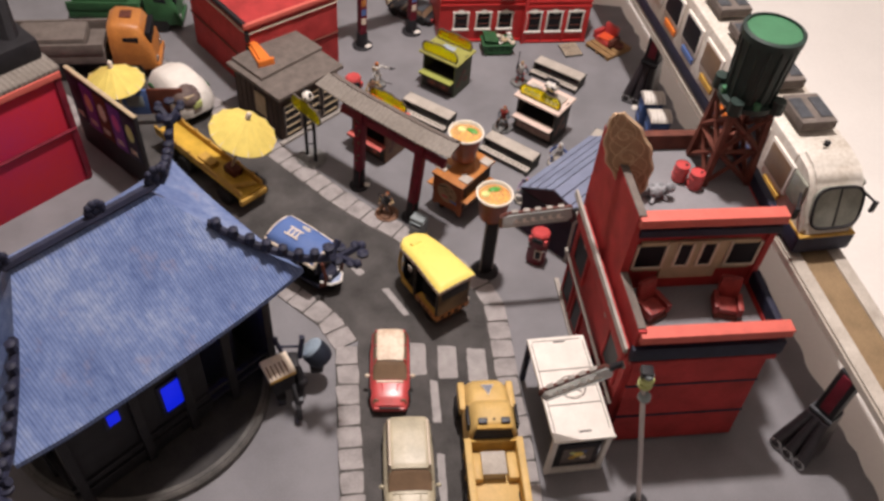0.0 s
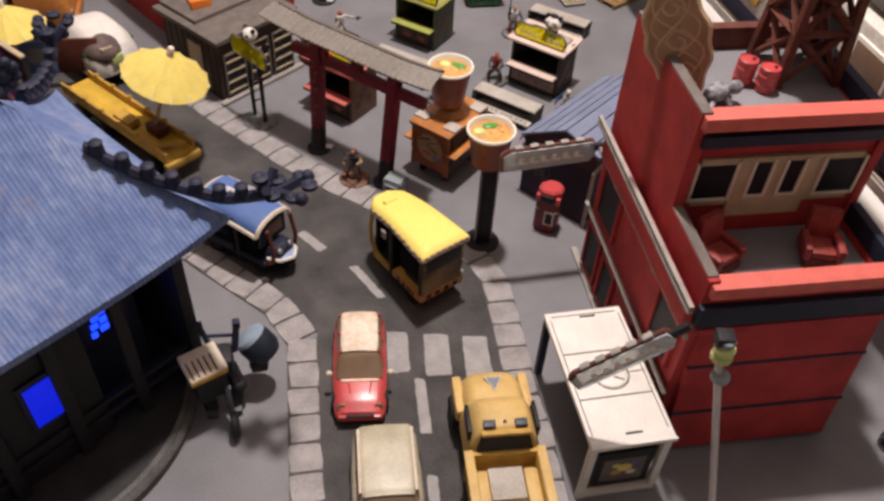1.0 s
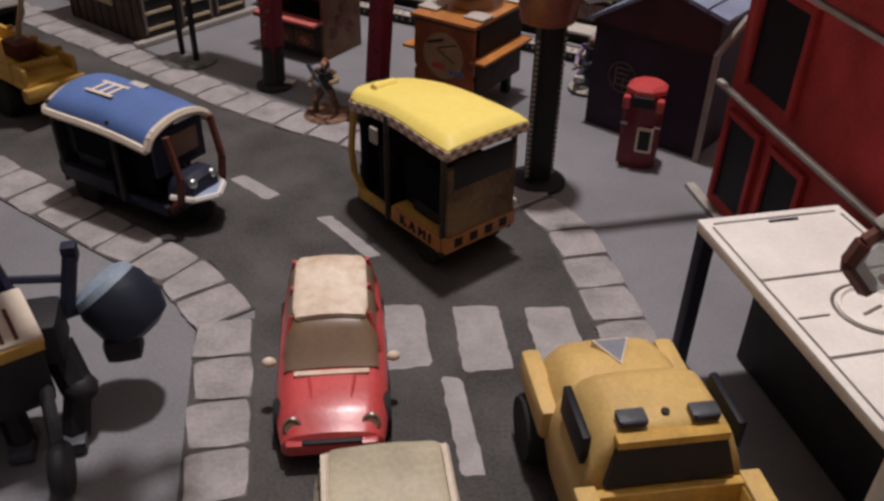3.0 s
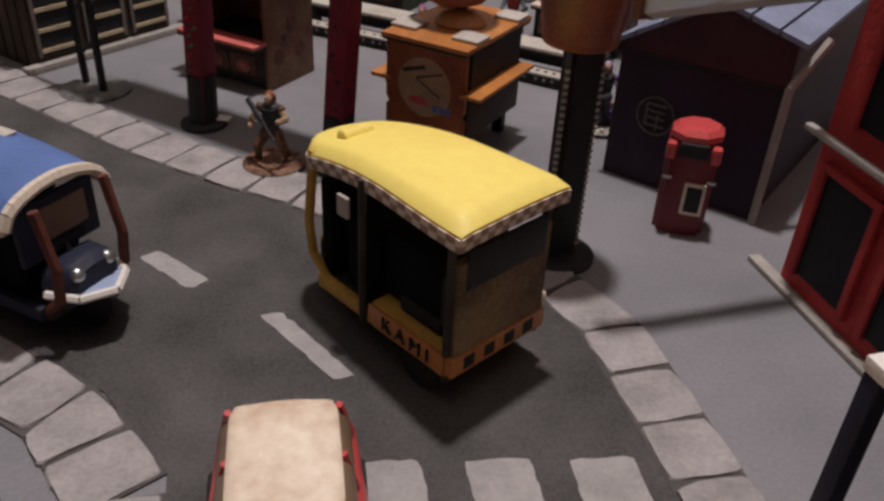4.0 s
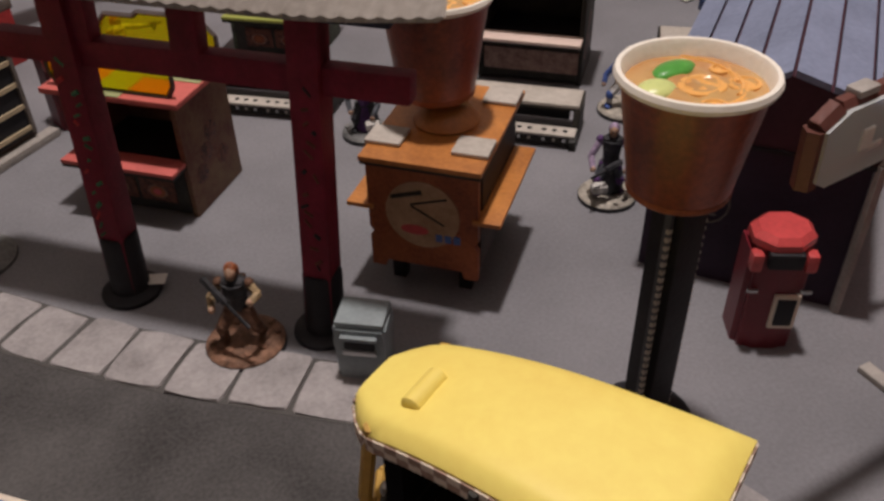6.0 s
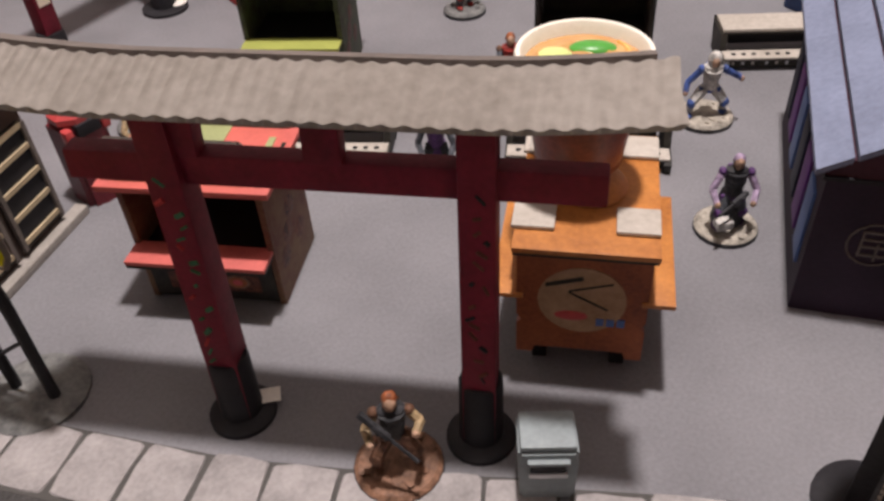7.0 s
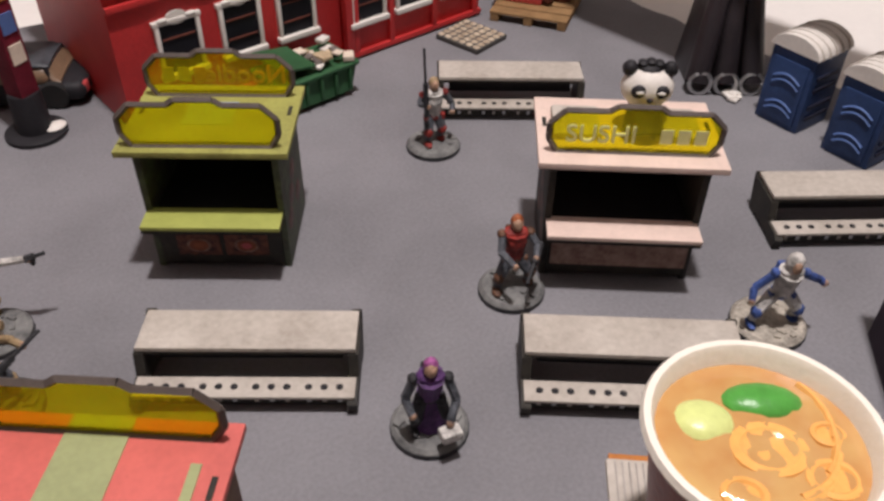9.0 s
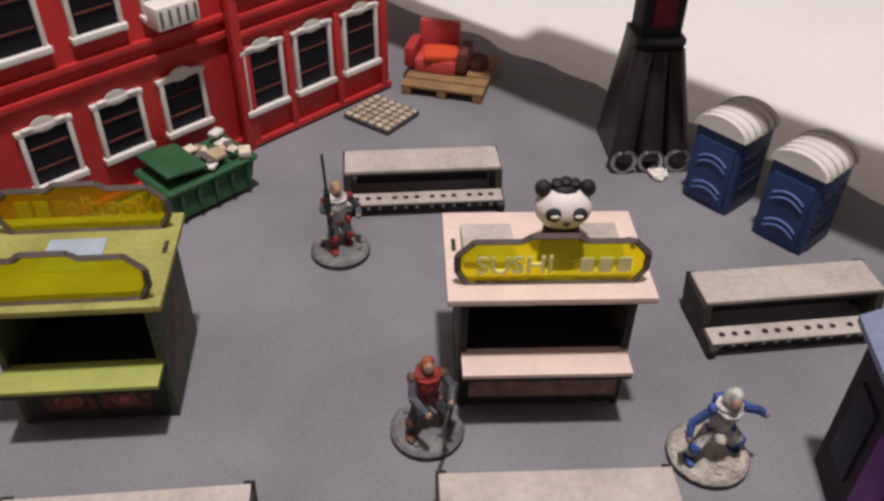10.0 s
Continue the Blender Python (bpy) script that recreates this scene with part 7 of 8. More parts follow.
# ---- plaza furniture and figures ----
def portable_loo(x, y, rz):
    th = thing("portable_loo", x, y, 0, rz, "dark blue portable loo with a white ribbed curved roof", "portable loo", "portable loos")
    W, D, Ht = 0.235, 0.245, 0.385
    boxpart("cabin", th, LOOBLUE, (0, 0, Ht / 2), (W, D, Ht), bev=0.008)
    boxpart("door", th, LOOBLUE, (0, -D / 2 - 0.004, Ht / 2 - 0.01), (W - 0.05, 0.012, Ht - 0.08), bev=0.004)
    for z in (0.1, 0.13, 0.24, 0.27):
        bm = B()
        for k in range(6):
            a, b_ = -0.07 + k * 0.0233, -0.07 + (k + 1) * 0.0233
            rod(bm, (a, -D / 2 - 0.012, z - 6 * a * a), (b_, -D / 2 - 0.012, z - 6 * b_ * b_), 0.006, 4)
        part("door_rib", bm, TUKBLUE, th)
    for sx in (-1, 1):
        for z in (0.07, 0.13, 0.22, 0.28):
            boxpart("vent_slat", th, NAVY, (sx * (W / 2 + 0.003), 0, z), (0.01, D - 0.07, 0.02), bev=0.002)
    bm = B()
    prof = [((W / 2 + 0.01) * math.cos(math.pi * k / 10), 0.075 * math.sin(math.pi * k / 10)) for k in range(11)]
    slab(bm, prof, -D / 2 - 0.012, D / 2 + 0.012, 0, upright(0, 0, Ht) )
    roof = part("roof", bm, WHITE, th, "white curved plastic roof")
    for q in range(5):
        bm = B()
        yy = -D / 2 + 0.02 + q * 0.05
        for k in range(10):
            a, b_ = math.pi * k / 10, math.pi * (k + 1) / 10
            rod(bm, ((W / 2 + 0.012) * math.cos(a), yy, Ht + 0.072 * math.sin(a)), ((W / 2 + 0.012) * math.cos(b_), yy, Ht + 0.072 * math.sin(b_)), 0.006, 4)
        part("roof_rib", bm, GREYBENCH, roof)


portable_loo(2.6, 9.41, -83)
portable_loo(2.645, 9.04, -83)


def dumpster(x, y, rz):
    th = thing("dumpster", x, y, 0, rz, "green dumpster heaped with pale rubbish, lid open", "dumpster")
    bm = B()
    slab(bm, [(-0.21, 0.03), (0.17, 0.03), (0.21, 0.18), (-0.24, 0.18)], -0.12, 0.12, 0, upright(0, 0, 0))
    part("tub", bm, DUMPGREEN, th)
    bm = B()
    for sx in (-1, 1):
        rod(bm, (sx * 0.225 - 0.015, -0.13, 0.175), (sx * 0.225 - 0.015, 0.13, 0.175), 0.012, 5)
        rod(bm, (-0.24, sx * 0.13, 0.175), (0.21, sx * 0.13, 0.175), 0.012, 5)
    part("rim", bm, DUMPGREEN, th)
    for k in range(5):
        boxpart("rib", th, DUMPGREEN, (-0.18 + 0.085 * k, -0.126, 0.1), (0.016, 0.02, 0.12), bev=0.003)
    for sx in (-1, 1):
        for sy in (-1, 1):
            bm = B()
            lathe(bm, [(0.02, -0.012), (0.02, 0.012)], seg=10, m=Matrix.Translation((sx * 0.13, sy * 0.08, 0.02)) @ Matrix.Rotation(radians(90), 4, "X"))
            part("castor", bm, RUBBER, th)
    bm = B()
    box(bm, (-0.15, 0.02, 0.215), (0.2, 0.26, 0.014), bev=0.004, m=Matrix.Rotation(radians(8), 4, "Y"))
    part("lid", bm, DUMPGREEN, th)
    for k in range(18):
        bm = B()
        c = (rnd.uniform(-0.05, 0.19), rnd.uniform(-0.1, 0.1), 0.185 + rnd.uniform(0, 0.05))
        box(bm, c, (rnd.uniform(0.04, 0.08), rnd.uniform(0.03, 0.07), rnd.uniform(0.01, 0.03)), rz=rnd.uniform(0, 90), bev=0.004)
        part("rubbish", bm, (CARDBOARD, CREAM, WHITE, GREYMDF)[k % 4], th)


dumpster(0.6, 10.7, 12)


def mattress():
    th = thing("stained_mattress", 1.65, 10.88, 0, 20, "old buttoned cream mattress lying on the plaza", "mattress")
    MATT = shade("mattress_cream", (0.66, 0.56, 0.42), 0.85, dark=(0.24, 0.16, 0.1), scale=18)
    boxpart("pad", th, JOINT, (0, 0, 0.016), (0.27, 0.3, 0.03), bev=0.008)
    for i in range(6):
        for j in range(6):
            bm = B()
            ball(bm, (-0.11 + i * 0.044, -0.125 + j * 0.05, 0.028), (0.021, 0.024, 0.012), seg=6)
            part("tuft", bm, MATT, th)


mattress()


def pallet_seat():
    th = thing("wooden_pallet", 2.2, 11.03, 0, -48, "brown plank pallet lying by the plinth", "pallet")
    for k in range(5):
        boxpart("board", th, shade("plank_brown", (0.3, 0.18, 0.08), 0.8, vary=0.35, scale=9) if k == 0 else bpy.data.materials["plank_brown"], (0, -0.2 + k * 0.1, 0.055), (0.46, 0.085, 0.016), bev=0.003)
    for sx in (-0.2, 0, 0.2):
        boxpart("bearer", th, bpy.data.materials["plank_brown"], (sx, 0, 0.024), (0.05, 0.48, 0.046), bev=0.003)
    ch = thing("red_sofa", 2.16, 11.1, 0.0635, -48, "torn bright red armchair on a pallet", "armchair")
    boxpart("base", ch, CARRED, (0, 0, 0.04), (0.24, 0.2, 0.08), bev=0.02)
    bm = B()
    box(bm, (0.02, -0.02, 0.095), (0.2, 0.16, 0.04), rz=14, bev=0.018)
    part("cushion", bm, shade("sofa_orange_red", (0.72, 0.09, 0.03), 0.55, vary=0.2), ch)
    boxpart("backrest", ch, CARRED, (-0.02, 0.12, 0.13), (0.24, 0.06, 0.2), bev=0.025)
    for sx in (-1, 1):
        boxpart("armrest", ch, RUSTBROWN if sx > 0 else BRICKRED, (sx * 0.15, 0.0, 0.08), (0.06, 0.2, 0.12), bev=0.022)
    tr = thing("tyre", 2.34, 10.98, 0.0635, 0, "dark red spare tyre beside the armchair", "tyre")
    bm = B()
    lathe(bm, [(0.03, 0.01), (0.06, 0.0), (0.07, 0.02), (0.07, 0.04), (0.06, 0.06), (0.03, 0.05)], seg=16)
    part("tread", bm, RUSTBROWN, tr)


pallet_seat()


def far_gate():
    for x, y, rz in ((-1.31, 10.52, 35), (-0.66, 10.98, 35)):
        th = thing("gate_post", x, y, 0, rz, "dark red gate post on a black foot with white chips", "post", "far gate posts")
        bm = B()
        box(bm, (0, 0, 0.75), (0.1, 0.1, 1.1), bev=0.006)
        part("shaft", bm, DARKRED, th)
        bm = B()
        lathe(bm, [(0.08, 0.02), (0.075, 0.2), (0.07, 0.22)], seg=14)
        part("sleeve", bm, BLACK, th)
        bm = B()
        lathe(bm, [(0.14, 0), (0.14, 0.02), (0.12, 0.03), (0.05, 0.03)], seg=22)
        part("foot", bm, BLACK, th)
        bm = B()
        ball(bm, (0.05, -0.08, 0.036), (0.055, 0.04, 0.016))
        part("paint_chip", bm, WHITE, th)
        for k in range(3):
            boxpart("sticker", th, (CREAM, TUKBLUE, CARTORANGE)[k], (0.0, -0.052, 0.42 + 0.14 * k), (0.07, 0.006, 0.09), rz=0)


far_gate()
fl = thing("gate_lintel", -0.985, 10.75, 1.302, 35.3, "dark red lintel with a grey roof board across the posts", "lintel")
boxpart("lintel_beam", fl, DARKRED, (0, 0, 0.045), (1.3, 0.08, 0.09), bev=0.006)
boxpart("roof_board", fl, GREYMDF, (0, 0, 0.102), (1.6, 0.24, 0.02), bev=0.004)


def rubble():
    # a lump of pale broken stone at the edge of the plaza
    th = thing("rubble_heap", -1.0, 11.72, 0, 0, "small heap of pale tan broken stone", "rubble")
    tan = shade("rubble_tan", (0.5, 0.4, 0.28), 0.9, dark=(0.22, 0.17, 0.12), scale=14)
    for k in range(9):
        bm = B()
        a, q = 2.4 * k, 0.035 * math.sqrt(k)
        box(bm, (q * math.cos(a), q * math.sin(a), 0.05 + 0.08 * max(0, 1 - q / 0.09)), (rnd.uniform(0.07, 0.12), rnd.uniform(0.06, 0.1), 0.1), rz=rnd.uniform(0, 90), bev=0.022)
        part("stone", bm, tan, th)


rubble()


def wash(name, c, k=0.25):
    """Miniature paint with a dark wash in the recesses."""
    return shade(name, c, 0.55, dark=tuple(v * k for v in c), scale=26, fine=90, bump=0.5)


MINI = {n: wash("mini_" + n, c) for n, c in (("steel", (0.13, 0.14, 0.16)), ("white", (0.8, 0.77, 0.72)), ("red", (0.4, 0.05, 0.04)), ("skin", (0.6, 0.38, 0.26)), ("blue", (0.08, 0.14, 0.42)), ("purple", (0.13, 0.05, 0.19)), ("tan", (0.5, 0.36, 0.2)), ("rust", (0.42, 0.13, 0.05)), ("black", (0.05, 0.05, 0.055)), ("magenta", (0.42, 0.12, 0.34)), ("orange", (0.8, 0.22, 0.04)), ("lilac", (0.55, 0.42, 0.6)), ("brown", (0.2, 0.1, 0.06)))}


def figure(name, x, y, rz, pal, label, stance=0.06, arms=((0.09, -0.06, 0.2), (-0.09, -0.06, 0.2)), gun=None, lean=0.0, coat=False, base=0.125, hood=False, item=None, basemat=BASESTONE):
    """A painted gaming miniature on its round base, one plain mesh. pal: legs, torso, head, arms, hair, trim."""
    bm = B()
    lathe(bm, [(base, 0), (base * 0.98, 0.022), (base * 0.88, 0.034), (base * 0.5, 0.036), (0, 0.037)], seg=22, mi=0)
    lathe(bm, [(base * 1.005, 0.001), (base * 1.0, 0.018)], seg=22, mi=7)
    hip = Vector((0, lean * 0.3, 0.155))
    neck = Vector((0, lean, 0.25))
    for sx in (-1, 1):
        foot = Vector((sx * stance, 0.02 * sx, 0.04))
        kn = Vector((sx * stance * 0.9, -0.024 + lean * 0.2 + 0.008 * sx, 0.098))
        rod(bm, foot, kn, 0.014, 7, 1, 0.019)
        ball(bm, kn, (0.021, 0.022, 0.022), 6, 7)
        rod(bm, kn, hip + Vector((sx * 0.018, 0, 0)), 0.019, 7, 1, 0.025)
        ball(bm, foot + Vector((0, -0.016, 0.004)), (0.017, 0.032, 0.014), 6, 7)
        box(bm, hip + Vector((sx * 0.034, -0.01, -0.004)), (0.018, 0.026, 0.026), bev=0.004, mi=6)
    if coat:
        lathe(bm, [(0.058, 0), (0.05, 0.05), (0.035, 0.12)], (0, lean * 0.3 + 0.012, 0.045), 11, 2)
    ball(bm, hip, (0.036, 0.03, 0.024), 6, 8)
    rod(bm, hip, neck, 0.028, 9, 2, 0.04)
    ball(bm, (hip + neck) / 2 + Vector((0, -0.02, 0.018)), (0.034, 0.018, 0.028), 2, 8)
    box(bm, (hip + neck) / 2 + Vector((0, 0.036, 0.014)), (0.05, 0.03, 0.06), bev=0.008, mi=6)
    ball(bm, neck, (0.043, 0.028, 0.02), 2, 8)
    head = neck + Vector((0, -0.008, 0.034))
    ball(bm, head, (0.019, 0.021, 0.025), 3, 10)
    if hood:
        ball(bm, head + Vector((0, 0.006, 0.003)), (0.029, 0.026, 0.034), 5, 10)
        ball(bm, head + Vector((0, -0.018, -0.002)), (0.016, 0.012, 0.02), 3, 8)
    else:
        ball(bm, head + Vector((0, 0.007, 0.008)), (0.022, 0.02, 0.024), 5, 9)
        ball(bm, head + Vector((0.005, 0.024, -0.006)), (0.014, 0.014, 0.024), 5, 7)
    for sx, hand in zip((1, -1), arms):
        sh = neck + Vector((sx * 0.044, 0, -0.006))
        hd = Vector(hand)
        el = (sh + hd) / 2 + Vector((sx * 0.022, 0.014, -0.014))
        rod(bm, sh, el, 0.014, 7, 4, 0.013)
        rod(bm, el, hd, 0.013, 7, 4, 0.011)
        ball(bm, sh + Vector((sx * 0.003, 0, 0.003)), (0.016, 0.018, 0.014), 6, 7)
        ball(bm, hd, 0.012, 3, 6)
    if gun:
        a, b_ = Vector(gun[0]), Vector(gun[1])
        rod(bm, a, b_, 0.006, 6, 7)
        rod(bm, a, a + (b_ - a) * 0.5, 0.012, 6, 7)
        ball(bm, a + (b_ - a) * 0.3 + Vector((0, 0, -0.014)), (0.008, 0.01, 0.018), 7, 6)
    if item:
        box(bm, item, (0.06, 0.045, 0.03), rz=20, bev=0.008, mi=8)
    for k in range(9):
        a, q = rnd.uniform(0, 6.28), rnd.uniform(0.45, 0.8)
        box(bm, (base * q * math.cos(a), base * q * math.sin(a), 0.038), (rnd.uniform(0.01, 0.035), rnd.uniform(0.01, 0.025), rnd.uniform(0.006, 0.016)), rz=rnd.uniform(0, 90), mi=0)
    for v in bm.verts:
        if v.co.z > 0.045:
            v.co = Vector((v.co.x * 1.1, v.co.y * 1.1, 0.045 + (v.co.z - 0.045) * 1.17))
    ob = tagged(part(name, bm, [basemat] + [MINI[p] for p in pal] + [MINI["black"], MINI["white"]]), label, "figurine", "painted figurines")
    ob.matrix_world = pose(x * S, y * S, 0, 0, 0, rz)
    return ob


figure("figurine", 0.7, 9.0, -20, ("steel", "red", "skin", "steel", "rust", "brown"), "small painted figurine in a red jacket aiming a rifle", arms=((0.05, -0.08, 0.2), (-0.02, -0.1, 0.19)), gun=((0.08, -0.02, 0.21), (0.0, -0.17, 0.18)))
figure("figurine", 0.92, 10.0, -10, ("steel", "white", "skin", "steel", "tan", "red"), "small painted figurine holding a long rifle upright", stance=0.035, arms=((0.07, -0.03, 0.17), (-0.04, -0.05, 0.22)), gun=((-0.045, -0.05, 0.18), (-0.05, -0.03, 0.45)))
figure("figurine", 0.13, 8.59, -25, ("black", "purple", "skin", "steel", "magenta", "black"), "small hunched figurine with magenta hair and a black coat", arms=((0.05, -0.09, 0.13), (-0.05, -0.07, 0.14)), coat=True, lean=-0.035, item=(0.05, -0.1, 0.1), stance=0.045)
figure("figurine", 1.41, 8.41, -30, ("white", "white", "skin", "blue", "white", "blue"), "small hooded figurine in blue and white winter armour", stance=0.075, arms=((0.12, -0.02, 0.2), (-0.1, -0.05, 0.15)), lean=-0.03, base=0.135, hood=True, basemat=wash("mini_base_pale", (0.55, 0.5, 0.42), 0.35))
figure("figurine", 0.99, 7.72, -30, ("steel", "black", "skin", "lilac", "lilac", "purple"), "small figurine with lilac hair on a pale base", stance=0.045, arms=((0.06, -0.06, 0.16), (-0.06, -0.07, 0.16)), gun=((0.04, -0.03, 0.18), (-0.06, -0.12, 0.15)), item=(-0.03, -0.08, 0.09), coat=True, basemat=bpy.data.materials["mini_base_pale"])
figure("figurine", -0.59, 7.26, -20, ("brown", "black", "skin", "tan", "rust", "brown"), "small orange-haired figurine on a rusty base beside the kerb", arms=((0.06, -0.06, 0.22), (-0.06, -0.06, 0.19)), gun=((-0.08, -0.03, 0.28), (0.06, -0.1, 0.16)), base=0.14, basemat=wash("mini_base_rust", (0.3, 0.16, 0.1), 0.3))
figure("figurine", -1.02, 9.3, 40, ("steel", "brown", "skin", "tan", "black", "tan"), "small figurine in dark fatigues behind the snack kiosk", stance=0.05, gun=((-0.05, -0.05, 0.18), (0.14, -0.08, 0.22)))
figure("figurine", -1.0, 9.66, 80, ("white", "white", "skin", "white", "orange", "tan"), "small figurine in white armour pointing a pistol", stance=0.07, arms=((0.04, -0.16, 0.24), (-0.06, 0.0, 0.16)), gun=((0.04, -0.15, 0.24), (0.04, -0.21, 0.25)))


def gargoyle():
    bm = B()
    ball(bm, (0, 0, 0.07), (0.1, 0.07, 0.06), 0)
    ball(bm, (0.09, -0.05, 0.11), (0.05, 0.045, 0.045), 0)
    for k in range(5):
        a = k * 1.3
        rod(bm, (0.06 * math.cos(a), 0.05 * math.sin(a), 0.05), (0.13 * math.cos(a), 0.1 * math.sin(a), 0.01), 0.02, 6, 0)
    ob = tagged(part("grey_statue", bm, [shade("statue_wash", (0.42, 0.43, 0.45), 0.6, dark=(0.06, 0.06, 0.07), scale=20)]), "crouching pale grey beast statue on the flat roof", "statue")
    ob.matrix_world = pose(1.84 * S, 5.82 * S, 2.012 * S, 0, 0, 30)


gargoyle()


def panda_stand():
    th = thing("panda_sign_stand", -1.6, 8.08, 0, -42, "black tube stand with a yellow sign and panda head", "sign stand")
    bm = B()
    lathe(bm, [(0.18, 0), (0.18, 0.014), (0.15, 0.026), (0.0, 0.027)], seg=26)
    part("foot", bm, BASESTONE, th)
    for sx in (-1, 1):
        bm = B()
        pts = [(sx * 0.08, 0, 0.02), (sx * 0.085, 0, 0.45), (sx * 0.05, 0, 0.86)]
        for a, b_ in zip(pts, pts[1:]):
            rod(bm, a, b_, 0.02, 7)
        part("tube", bm, BLACK, th)
    for z in (0.18, 0.4):
        bm = B()
        rod(bm, (-0.08, 0, z), (0.085, 0, z + 0.12), 0.008, 5)
        part("brace", bm, BLACK, th)
    acrylic_sign(th, 0, -0.03, 0.68, 0.52, 0.19)
    bm = B()
    ball(bm, (0, 0, 0.94), (0.075, 0.065, 0.06), 0, 12)
    for sx in (-1, 1):
        ball(bm, (sx * 0.055, 0, 0.99), 0.024, 1, 7)
        ball(bm, (sx * 0.03, -0.055, 0.95), (0.018, 0.012, 0.016), 1, 7)
    part("panda_head", bm, [WHITE, BLACK], th, "black and white panda head")
    ball(bm := B(), (0.18, 0.03, 0.88), (0.05, 0.04, 0.02), 0, 7)
    part("sign_bird", bm, BLACK, th, "small black bird shape")


panda_stand()

def parasol(x, y, z, r, label, rx=0, ry=0):
    th = thing("paper_parasol", x, y, 0, 10, label, "parasol", "paper parasols", rx=rx, ry=ry)
    n = 14
    for k in range(n):
        a, b_ = 2 * math.pi * k / n, 2 * math.pi * (k + 1) / n
        bm = B()
        rows = []
        for q in range(4):
            u = q / 3
            rr, zz = r * (0.05 + 0.95 * u), z - 0.22 * r / 0.37 * (u ** 1.15)
            mid = (a + b_) / 2
            rows.append([(rr * math.cos(a), rr * math.sin(a), zz), (rr * 0.965 * math.cos(mid), rr * 0.965 * math.sin(mid), zz - 0.012 * u), (rr * math.cos(b_), rr * math.sin(b_), zz)])
        top = [[bm.verts.new(p) for p in row] for row in rows]
        low = [[bm.verts.new((p[0], p[1], p[2] - 0.006)) for p in row] for row in rows]
        for i in range(3):
            for j in range(2):
                bm.faces.new((top[i][j], top[i + 1][j], top[i + 1][j + 1], top[i][j + 1]))
                bm.faces.new((low[i][j + 1], low[i + 1][j + 1], low[i + 1][j], low[i][j]))
        for j in range(2):
            bm.faces.new((top[3][j], low[3][j], low[3][j + 1], top[3][j + 1]))
        gore = part("gore", bm, UMBRELLA, th)
        bm = B()
        rod(bm, (r * 0.06 * math.cos(a), r * 0.06 * math.sin(a), z - 0.008), (r * 1.01 * math.cos(a), r * 1.01 * math.sin(a), z - 0.22 * r / 0.37 - 0.003), 0.006, 4)
        part("rib", bm, CREAM, gore)
    bm = B()
    rod(bm, (0, 0, 0.0), (0, 0, z + 0.05), 0.016, 8)
    part("stick", bm, TANWOOD, th)
    bm = B()
    lathe(bm, [(0.03, z - 0.01), (0.03, z + 0.06), (0.02, z + 0.075), (0, z + 0.076)], seg=12)
    part("ferrule", bm, CREAM, th)


parasol(-2.5, 7.44, 1.16, 0.37, "yellow paper cocktail parasol with wooden ribs", 4, 19)
parasol(-3.86, 8.2, 1.0, 0.34, "second yellow paper parasol by the trucks")


def flatbed():
    th = thing("yellow_flatbed", -2.72, 7.65, 0, -38, "worn yellow toy flatbed truck chassis", "toy truck")
    th.scale = (1.18, 0.9, 1.0)
    boxpart("bed", th, shade("flatbed_yellow", (0.66, 0.42, 0.06), 0.5, vary=0.3, scale=5), (0, 0, 0.24), (1.35, 0.34, 0.05), bev=0.01)
    for sy in (-1, 1):
        boxpart("side_rail", th, OLDYELLOW, (0, sy * 0.16, 0.3), (1.35, 0.03, 0.08), bev=0.008)
        for x in (-0.45, -0.2, 0.42):
            wheel(th, x, sy * 0.17, 0.11, 0.08)
        for k in range(6):
            boxpart("stake", th, OLDYELLOW, (-0.55 + 0.22 * k, sy * 0.165, 0.3), (0.03, 0.03, 0.12), bev=0.004)
    boxpart("chassis", th, BLACK, (0, 0, 0.17), (1.3, 0.2, 0.09))
    boxpart("winch", th, RUSTBROWN, (0.35, 0.05, 0.32), (0.16, 0.14, 0.1), bev=0.02)
    boxpart("toolbox", th, OLDYELLOW, (0.08, -0.06, 0.31), (0.2, 0.14, 0.08), bev=0.015)
    bm = B()
    rod(bm, (0.5, -0.15, 0.28), (0.66, 0.08, 0.34), 0.025, 7)
    part("tow_bar", bm, OLDYELLOW, th)
    boxpart("bumper", th, OLDYELLOW, (0.68, 0, 0.2), (0.05, 0.4, 0.08), bev=0.015)


flatbed()


